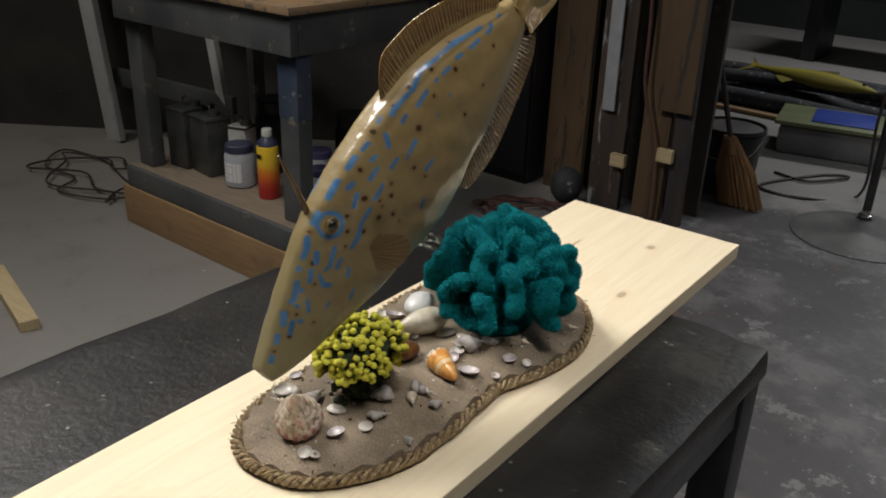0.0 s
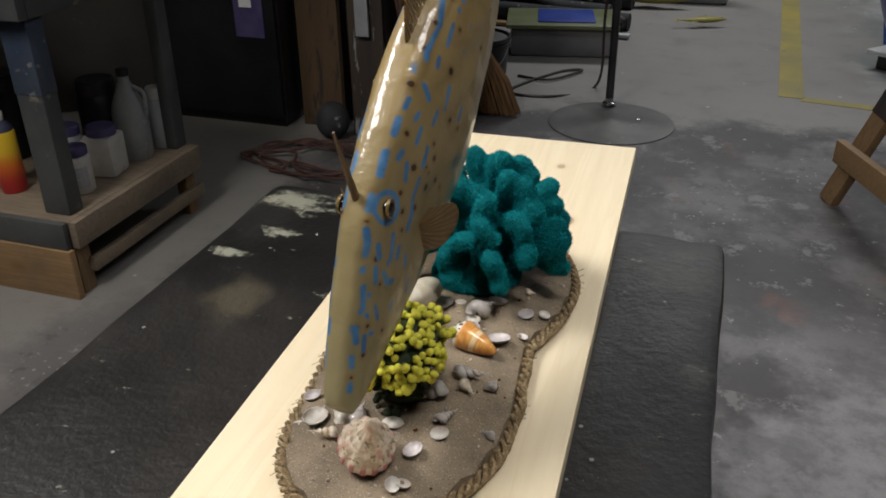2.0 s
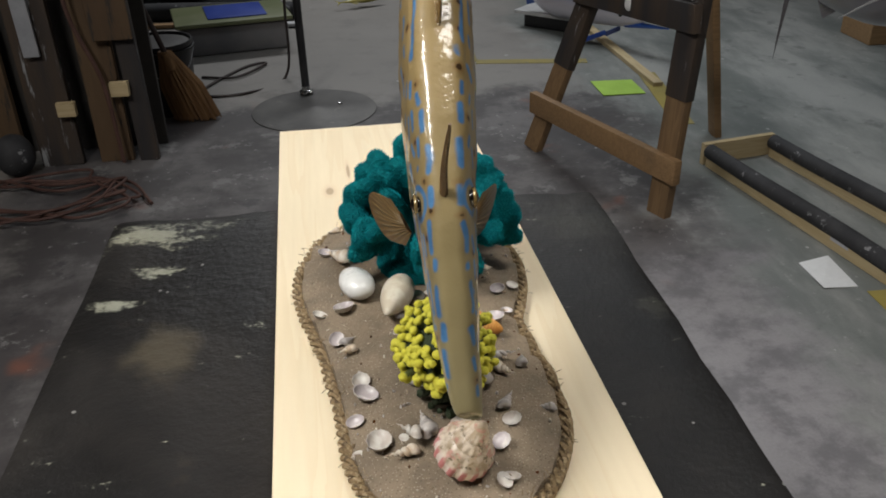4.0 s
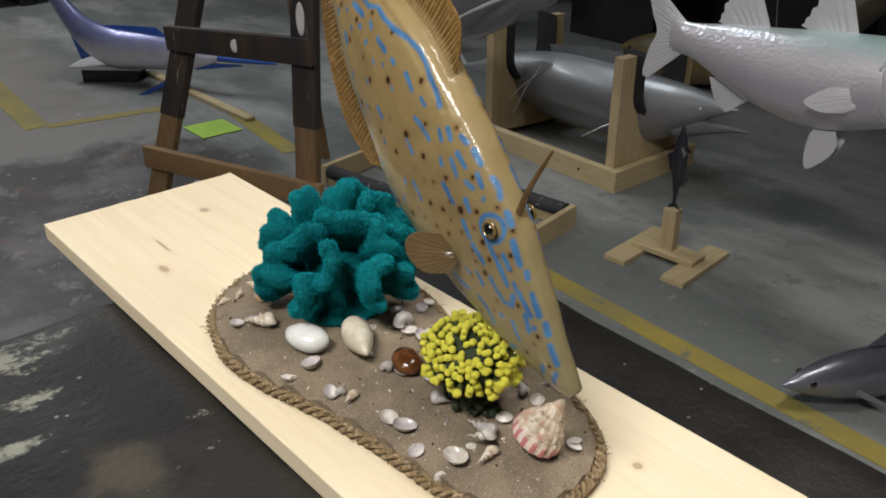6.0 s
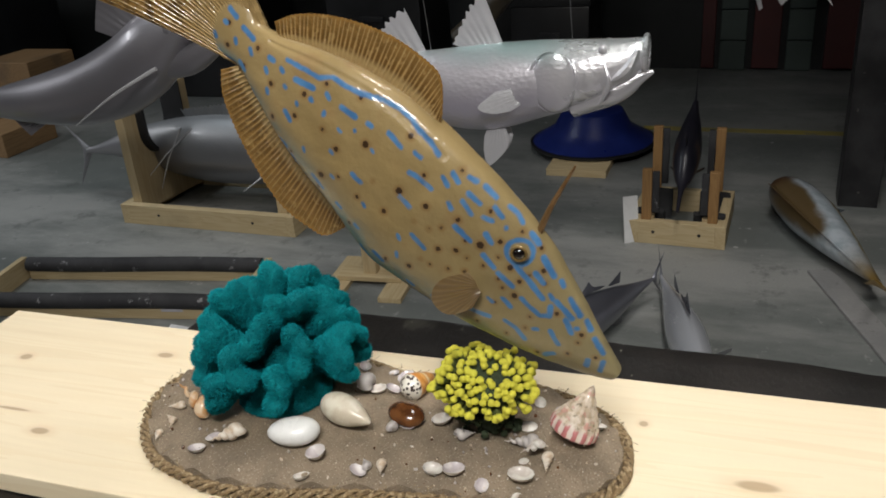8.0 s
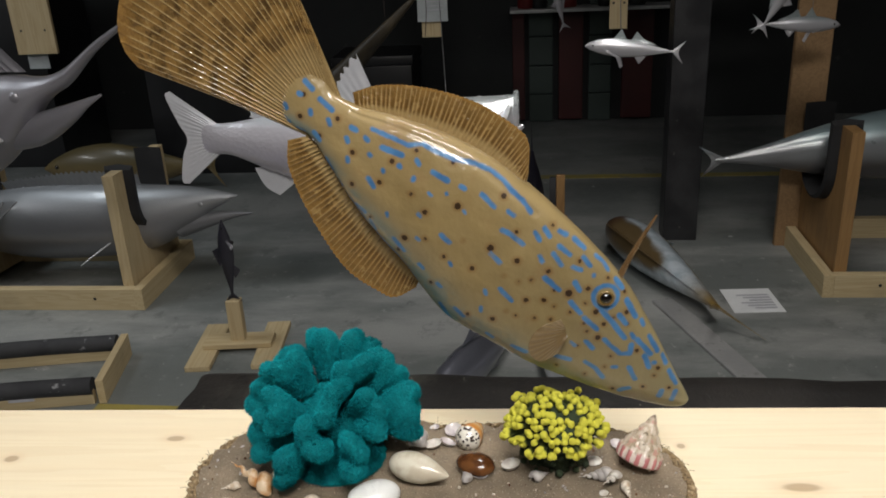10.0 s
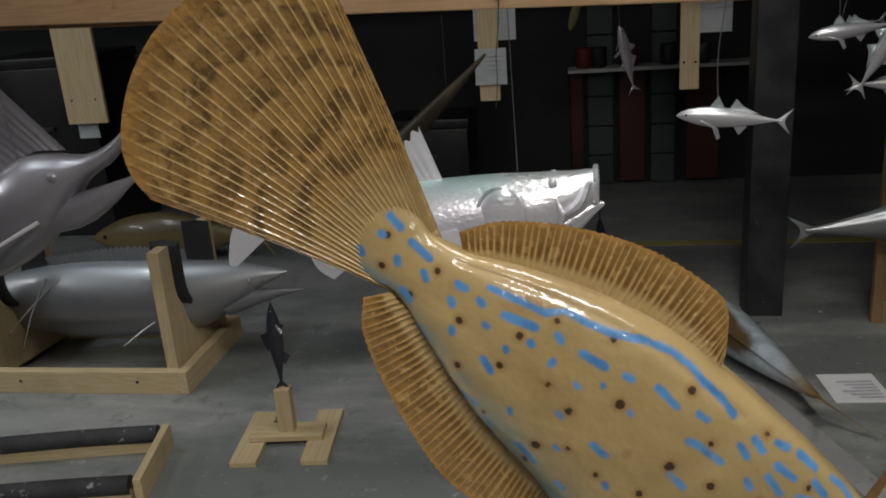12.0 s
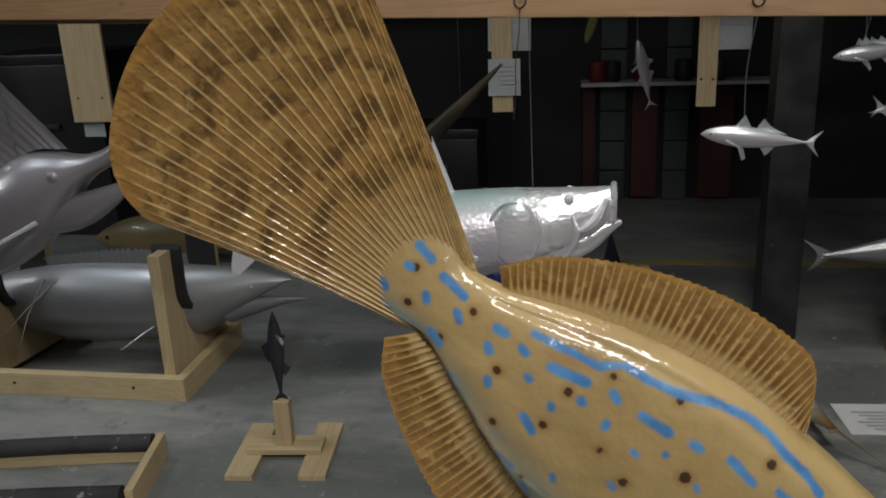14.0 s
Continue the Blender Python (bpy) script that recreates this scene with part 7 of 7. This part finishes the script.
def bait(size, m, label, wire=None, mat=None):
    ob = fish_model("bait_fish_model", size, BAIT, BAIT_FINS, [mat or M_BAIT, mat or M_BAIT, M_EYE], label, m, (0.085, 0.03, 0.012, 0.014), wings=[((0.22, 0.05, -0.03), (18, 12), [(0, -0.012), (0, 0.012)], [(0.13, -0.03), (0.15, -0.01)], 5)], group="hanging bait fish")
    if wire:
        a, b = wire
        mid = (Vector(a) + Vector(b)) / 2 + Vector((0, 0.008, 0))
        solo("hanging_wire", tube(glide([a, mid, b], 10), 0.0011, 5), M_WIRE, "thin bent wire above a hanging fish model", "wire", group="hanging wires")
    return ob


bait(0.24, pose(0.985, 0.432, 1.080, 0, 5, -92), "small silver bait fish model hanging from the beam", ((0.985, 0.343, 1.1), (0.965, 0.335, 1.325)))
bait(0.27, pose(2.45, 0.494, 1.175, 0, 74, -55), "small grey bait fish model hanging nose up", ((2.45, 0.492, 1.17), (2.45, 0.49, 1.62)), M_GREY)
bait(0.28, pose(2.9, -0.328, 1.05, 0, -12, -96), "small silver bait fish model hanging high", ((2.9, -0.43, 1.09), (2.9, -0.56, 1.63)))
bait(0.27, pose(2.0, -0.087, 1.135, 0, -7, -92), "silver bait fish model hanging on a wire", ((2.0, -0.18, 1.16), (2.0, -0.18, 1.62)))
bait(0.30, pose(2.0, -0.52, 0.965, 0, -3, 92), "plump silver bait fish model turned the other way", ((2.0, -0.42, 0.99), (2.0, -0.42, 1.62)))
bait(0.30, pose(1.95, -0.375, 1.22, 0, 62, 85), "silver bait fish model hanging head up", ((1.95, -0.37, 1.215), (1.95, -0.37, 1.62)))
solo("rear_rail", box(1.9, 3.25, -0.60, -0.56, 1.62, 1.70, 0.003), M_OLD_X, "dark timber rail overhead for hanging models", "rail", smooth=False)
solo("rear_rail", box(3.02, 3.08, -0.7, 4.4, 1.62, 1.70, 0.003), M_OLD_X, "dark timber rail overhead for hanging models", "rail", smooth=False)
solo("rear_rail", box(1.9, 3.02, 0.46, 0.52, 1.62, 1.70, 0.003), M_OLD_X, "dark timber rail overhead for hanging models", "rail", smooth=False)
solo("rear_rail", box(1.93, 1.97, -0.56, 0.46, 1.62, 1.70, 0.003), M_OLD_X, "dark timber rail overhead for hanging models", "rail", smooth=False)
for x, y in ((3.05, -0.6), (3.05, 4.3), (1.95, -0.62), (1.95, 0.49)):
    solo("rail_hanger", box(x - 0.02, x + 0.02, y - 0.02, y + 0.02, 1.70, 3.6, 0.002), M_OLD_Z, "dark timber hanger below the ceiling", "hanger", smooth=False)


def hung_board(x, y0, y1, z0, label, mat=M_PINE_Z):
    t = thing("hanging_board", label, "board", (x, (y0 + y1) / 2, z0), 0, "boards hung from the rail")
    w = (y1 - y0) / 2
    part("plank", box(-0.01, 0.01, -w, w, 0.0, 1.66 - z0, 0.002), mat, t, smooth=False)
    for y, z in ((-w * 0.6, 0.12), (w * 0.6, 0.12)):
        part("screw", ball((-0.011, y, z), 0.002, 0.006, 0.006, u=8, v=6), M_BLACK_STEEL, t)
    return t


hung_board(3.0, 3.0, 3.215, 0.81, "bare pine board hanging from the rear rail")
hung_board(3.0, 1.012, 1.105, 0.83, "narrow pine board hanging behind a paper note")
hung_board(3.0, 0.122, 0.205, 0.84, "narrow pine lath hanging from the rear rail")


def note(x, y0, y1, z0, z1, label, lines):
    t = thing("paper_note", label, "paper", (x, (y0 + y1) / 2, z0), 3, "paper notes")
    w, h = (y1 - y0) / 2, z1 - z0
    part("sheet", ragged(box(-0.001, 0.001, -w, w, 0, h, 0), 0.004, 9), M_PAPER_SHADED, t, smooth=False)
    for k in range(lines):
        part("writing", box(-0.0085, -0.0075, -w * 0.7, w * (0.2 + 0.15 * (k % 3)), h * (0.8 - 0.6 * k / max(1, lines)), h * (0.8 - 0.6 * k / max(1, lines)) + h * 0.035, 0), M_INK, t)
    return t


note(2.975, 0.975, 1.12, 0.905, 1.07, "white paper note with faint writing on a hanging board", 5)
note(3.02, 0.93, 1.12, 1.10, 1.40, "white paper sheet behind a hanging board", 4)
note(3.03, 3.08, 3.19, 0.73, 0.84, "white paper slip under a hanging board", 2)
note(3.03, -0.02, 0.13, 1.08, 1.35, "pale green-white sheet hung beside a lath", 3)

# ---- billfish, grey ----
MARLIN = [(0.0, 0.128, 0.121, 0.004), (0.07, 0.090, 0.074, 0.011), (0.125, 0.052, 0.024, 0.020), (0.16, 0.038, 0.004, 0.028), (0.19, 0.036, -0.022, 0.038), (0.225, 0.040, -0.070, 0.048), (0.28, 0.034, -0.118, 0.06), (0.36, -0.012, -0.158, 0.062), (0.46, -0.054, -0.180, 0.058), (0.58, -0.088, -0.184, 0.046), (0.68, -0.112, -0.178, 0.026), (0.75, -0.138, -0.170, 0.011), (0.785, -0.150, -0.165, 0.008)]


def marlin_fins(t, L, mats):
    for s in (1, -1):
        part("breast_fin", tube(glide([(0.235 * L, s * 0.05 * L, -0.055 * L), (0.31 * L, s * 0.085 * L, -0.095 * L), (0.40 * L, s * 0.10 * L, -0.15 * L)], 12), [0.0065 - 0.00045 * k for k in range(12)], 8), [mats[3]], t, "bright thin breast fin")


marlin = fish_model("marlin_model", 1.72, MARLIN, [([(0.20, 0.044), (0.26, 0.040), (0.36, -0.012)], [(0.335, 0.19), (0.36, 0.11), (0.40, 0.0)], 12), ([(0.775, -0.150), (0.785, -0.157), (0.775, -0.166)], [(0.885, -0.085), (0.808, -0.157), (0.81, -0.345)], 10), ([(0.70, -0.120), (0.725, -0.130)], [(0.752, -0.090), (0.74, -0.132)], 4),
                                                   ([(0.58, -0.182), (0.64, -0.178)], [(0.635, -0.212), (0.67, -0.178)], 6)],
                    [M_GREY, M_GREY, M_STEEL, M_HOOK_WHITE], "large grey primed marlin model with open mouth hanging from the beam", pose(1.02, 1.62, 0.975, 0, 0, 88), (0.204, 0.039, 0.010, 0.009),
                    jaw=[(0.078, 0.004, 0.002), (0.11, -0.010, 0.008), (0.145, -0.028, 0.017), (0.20, -0.050, 0.028), (0.27, -0.06, 0.03)],
                    extra=marlin_fins, eye_mat=0)
for y, z0 in ((2.1, 1.02), (2.75, 0.785)):
    solo("hanging_wire", tube([(1.02, y, z0), (0.99, y, 1.36 + 0.028 * y)], 0.0012, 5), M_WIRE, "thin steel wire holding the marlin model", "wire", group="hanging wires")

# ---- fish on the floor ----
TUNA = [(0.0, 0.005, -0.005, 0.004), (0.08, 0.06, -0.05, 0.04), (0.22, 0.115, -0.10, 0.075), (0.4, 0.135, -0.125, 0.088), (0.6, 0.10, -0.095, 0.062), (0.78, 0.045, -0.042, 0.028), (0.9, 0.014, -0.014, 0.012), (0.94, 0.01, -0.01, 0.008)]
TUNA_FINS = [([(0.92, 0.01), (0.93, 0), (0.92, -0.01)], [(1.02, 0.12), (0.96, 0), (1.01, -0.12)], 10), ([(0.34, 0.13), (0.44, 0.128), (0.5, 0.118)], [(0.415, 0.19), (0.45, 0.15), (0.54, 0.12)], 8),
             ([(0.56, 0.108), (0.61, 0.098)], [(0.655, 0.15), (0.65, 0.09)], 5), ([(0.58, -0.1), (0.63, -0.09)], [(0.68, -0.2), (0.67, -0.085)], 5)]
TUNA_PEC = ((0.27, 0.074, -0.02), (42, 4), [(0.0, -0.016), (0, 0.016)], [(0.15, -0.03), (0.16, -0.018)], 6)
fish_model("tuna_model", 0.66, [(s, t * 0.85, b * 0.85, w) for s, t, b, w in TUNA], TUNA_FINS, [M_DARKFISH, M_DARKFISH, M_EYE], "dark grey tuna model resting on the concrete floor", pose(0.87, 0.885, 0.088, 0, 0, -27), (0.1, 0.048, 0.02, 0.014), wings=[TUNA_PEC])
fish_model("bonito_model", 0.74, [(s, t * 0.78, b * 0.8, w * 0.85) for s, t, b, w in TUNA], TUNA_FINS, [M_BONITO, M_DARKFISH, M_EYE], "slim steel grey tuna model resting on the floor", pose(0.80, 0.385, 0.08, 0, 0, 17), (0.1, 0.04, 0.016, 0.012), wings=[TUNA_PEC])
fish_model("mahi_model", 0.92, [(0.0, 0.02, -0.02, 0.02), (0.04, 0.085, -0.06, 0.06), (0.14, 0.12, -0.10, 0.085), (0.32, 0.115, -0.11, 0.09), (0.55, 0.085, -0.085, 0.065), (0.78, 0.04, -0.04, 0.03), (0.9, 0.02, -0.02, 0.01)],
           [([(0.89, 0.018), (0.9, 0.0), (0.89, -0.018)], [(1.05, 0.15), (0.95, 0.0), (1.05, -0.15)], 10), ([(0.12, 0.11), (0.4, 0.095), (0.8, 0.03)], [(0.14, 0.16), (0.4, 0.13), (0.82, 0.04)], 26), ([(0.45, -0.078), (0.8, -0.03)], [(0.46, -0.11), (0.82, -0.04)], 16)],
           [M_BROWNFISH, M_BROWNFISH, M_EYE], "brown and white unfinished fish model lying on the floor", pose(2.30, 0.205, 0.090, 55, 0, 199), (0.075, 0.044, 0.02, 0.012), wings=[PECS])
solo("floor_strip", plank((1.75, 0.085, 0.0065), (1.0, -0.175, 0.0065), 0.085, 0.012, (0, 1, 0)), M_STRIP, "dusty grey flat strip lying on the concrete floor", "strip", smooth=False)


def flat_sheet(x, y, sx, sy, turn, z, label, lines, text=None):
    t = thing("paper_sheet", label, "paper", (x, y, z), turn, "papers on the floor")
    part("sheet", ragged(box(-sx / 2, sx / 2, -sy / 2, sy / 2, 0.002, 0.004, 0), 0.002, 8), M_PAPER, t, smooth=False)
    for k in range(lines):
        part("writing", box(-sx * 0.38 + sx * 0.11 * k, -sx * 0.33 + sx * 0.11 * k, -sy * 0.38, sy * (0.05 + 0.1 * (k % 3)), 0.0075, 0.0082, 0), M_INK, t)
    if text:
        cu = bpy.data.curves.new("word", "FONT")
        cu.body, cu.size, cu.align_x, cu.extrude = text, sy * 0.3, "CENTER", 0.0004
        cu.materials.append(M_PURPLE_INK)
        ob = new("word", cu)
        ob.parent, ob.matrix_basis = t, pose(0, 0, 0.0082, 0, 0, -90)
    return t


flat_sheet(1.75, -0.243, 0.20, 0.185, 4, 0.0, "printed white sheet lying on the floor", 6)
flat_sheet(0.90, -0.24, 0.12, 0.18, 15, 0.0, "white tag with purple lettering on the floor", 0, "RUSH")

# cradle with the dark swordfish
cradle((2.06, 0.575, 0), -2, 0.28, 0.34, 0.10, 0.03, "small pine cradle holding a black fish model")
cb = thing("cradle_uprights", "four pine uprights with black pads beside the dark model", "uprights", (2.06, 0.575, 0))
for x, h in ((-0.155, 0.29), (0.155, 0.36)):
    for y in (-0.12, 0.12):
        part("upright", box(x - 0.012, x + 0.012, y - 0.018, y + 0.018, 0.09, h, 0.002), M_AMBER_Z, cb, smooth=False)
        part("pad", box(x - 0.011, x + 0.011, y + (0.019 if y < 0 else -0.045), y + (0.045 if y < 0 else -0.019), 0.12, h - 0.01, 0.004), M_FOAM, cb, "black foam pad")
fish_model("swordfish_model", 0.72, [(s, t * 1.5, b * 1.5, w * 1.7) for s, t, b, w in BILLED], [FORK, ([(0.38, 0.062), (0.46, 0.064)], [(0.43, 0.17), (0.48, 0.07)], 6)], [M_BLACKFISH, M_BLACKFISH, M_EYE], "black swordfish model set in a small pine cradle", pose(1.82, 0.575, 0.16, 0, -20, 0), (0.27, 0.024, 0, 0.01), wings=[LONGPEC])
solo("cradle_paper", ragged(box(-0.001, 0.001, -0.03, 0.03, 0.0, 0.18, 0), 0.01, 9), M_PAPER, "white paper leaning on the small cradle", "paper", pose(1.87, 0.745, 0.0, 0, 8, 30), smooth=False)

# blue dish on a board
dish = thing("blue_dish", "dark blue round enamel dish upside down on a pine board", "dish", (2.96, 1.10, 0))
part("bowl", lathe([(0.30, 0.045), (0.305, 0.05), (0.27, 0.07), (0.19, 0.12), (0.15, 0.2), (0.14, 0.205), (0.01, 0.21)], 48), M_NAVY, dish)
part("rim", lathe([(0.30, 0.036), (0.312, 0.04), (0.312, 0.05), (0.30, 0.054)], 48), M_BLACK, dish)
part("board", box(-0.42, -0.1, -0.14, 0.14, 0.0, 0.034, 0.002), M_PINE_Y, dish, "pale board under the dish", False)
part("spacer", box(-0.05, 0.2, -0.1, 0.1, 0.0, 0.034, 0.002), M_PINE_Y, dish, "", False)

# large cradle with another tuna
cradle((2.10, -0.95, 0), 0, 0.82, 0.60, 0.62, 0.11, "tall pine cradle with black foam holding a tuna model", wood=(M_PINE_X, M_PINE_Y, M_AMBER_Z))
solo("cradle_back_board", box(2.30, 2.33, -0.60, -0.46, 0.0, 1.35, 0.002), M_OLD_X, "tall brown board standing behind the cradle", "board", smooth=False)
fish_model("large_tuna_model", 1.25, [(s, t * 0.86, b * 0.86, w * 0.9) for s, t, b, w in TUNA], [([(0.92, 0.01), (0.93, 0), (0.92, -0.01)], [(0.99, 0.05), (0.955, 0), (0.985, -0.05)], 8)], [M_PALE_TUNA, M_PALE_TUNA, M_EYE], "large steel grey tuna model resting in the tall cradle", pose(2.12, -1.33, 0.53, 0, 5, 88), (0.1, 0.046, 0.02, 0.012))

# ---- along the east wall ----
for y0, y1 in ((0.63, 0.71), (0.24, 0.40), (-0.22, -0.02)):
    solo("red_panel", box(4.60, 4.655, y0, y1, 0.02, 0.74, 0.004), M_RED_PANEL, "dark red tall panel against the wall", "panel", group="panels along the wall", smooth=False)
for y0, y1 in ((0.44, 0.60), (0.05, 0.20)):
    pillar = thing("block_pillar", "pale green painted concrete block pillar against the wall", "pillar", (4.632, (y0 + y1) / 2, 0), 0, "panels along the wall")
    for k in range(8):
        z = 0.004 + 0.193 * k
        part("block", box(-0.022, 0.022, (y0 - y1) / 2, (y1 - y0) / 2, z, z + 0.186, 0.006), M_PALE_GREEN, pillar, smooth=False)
solo("wall_shelf", box(4.46, 4.655, -0.42, 0.72, 0.752, 0.774, 0.003), M_WHITE_PAINT, "narrow white shelf fixed to the wall", "shelf", smooth=False)
for y, mat in ((0.62, M_TIN_RED), (0.53, M_BLACK), (0.34, M_TIN_RED), (0.10, M_BLACK), (-0.1, M_GREY_CAN)):
    solo("paint_tin", lathe([(0.05, 0.0), (0.052, 0.004), (0.052, 0.12), (0.046, 0.125), (0.004, 0.122)], 20), mat, "dark paint tin on the wall shelf", "tin", pose(4.55, y, 0.7745), "tins on the wall shelf")
solo("crate", box(2.35, 2.75, 4.35, 4.65, 0.0, 0.14, 0.006), M_OLD_X, "brown wooden crate on the floor", "crate", smooth=False)
solo("crate", box(2.9, 3.3, 4.6, 5.0, 0.0, 0.42, 0.006), M_OLD_X, "tall brown wooden crate on the floor", "crate", smooth=False)
for x0, y0, sx, h, mat in ((3.5, 2.2, 0.5, 0.9, M_BLACK), (3.7, 3.5, 0.6, 1.1, M_BLACK), (3.4, 5.4, 0.7, 0.8, M_BLACK), (3.9, 1.3, 0.4, 0.6, M_BLACK)):
    sb = thing("storage_box", "dark lidded storage box standing near the wall", "box", (x0, y0, 0), 0, "boxes by the wall")
    part("body", box(0, sx, 0, sx * 1.2, 0.0, h - 0.06, 0.012), mat, sb)
    part("lid", box(-0.012, sx + 0.012, -0.012, sx * 1.2 + 0.012, h - 0.0595, h, 0.012), mat, sb)
    part("handle", box(-0.02, -0.001, sx * 0.45, sx * 0.75, h * 0.6, h * 0.6 + 0.03, 0.004), M_BLACK_STEEL, sb)
fish_model("brown_fish_model", 1.05, TUNA, [TUNA_FINS[0]], [M_TANFISH, M_TANFISH, M_EYE], "plain tan brown fish model lying on the floor", pose(3.2, 3.35, 0.135, 0, 0, -90), (0.1, 0.046, 0.02, 0.012))

# a loose carved bill hung behind the tarpon
bill = bmesh.new()
tube(glide([(1.70, 0.93, 1.170), (1.70, 1.05, 1.055), (1.70, 1.19, 0.925), (1.70, 1.32, 0.805)], 16), [0.004 + 0.0032 * k for k in range(16)], 10, bill)
solo("carved_bill", bill, M_HORN, "tapered brown carved billfish bill hanging on a wire", "fish model", group="fish models")
solo("hanging_wire", tube([(1.70, 1.06, 1.05), (1.70, 1.06, 3.6)], 0.0009, 5), M_CABLE, "thin dark wire holding the carved bill", "wire", group="hanging wires")

# a yellow fish blank hung high behind the beam
solo("hanging_blank", ball((0, 0, 0), 0.012, 0.03, 0.11, u=16, v=10, m=pose(3.0, 0.66, 1.21, 18, 0, 0) @ Matrix.Diagonal((0.7, 0.7, 0.8, 1))), M_YELLOWFISH, "small yellow fish blank hanging from the rear rail", "fish model", group="fish models")
solo("hanging_wire", tube([(3.0, 0.635, 1.285), (3.04, 0.62, 1.63)], 0.0011, 5), M_WIRE, "thin steel wire holding the yellow blank", "wire", group="hanging wires")
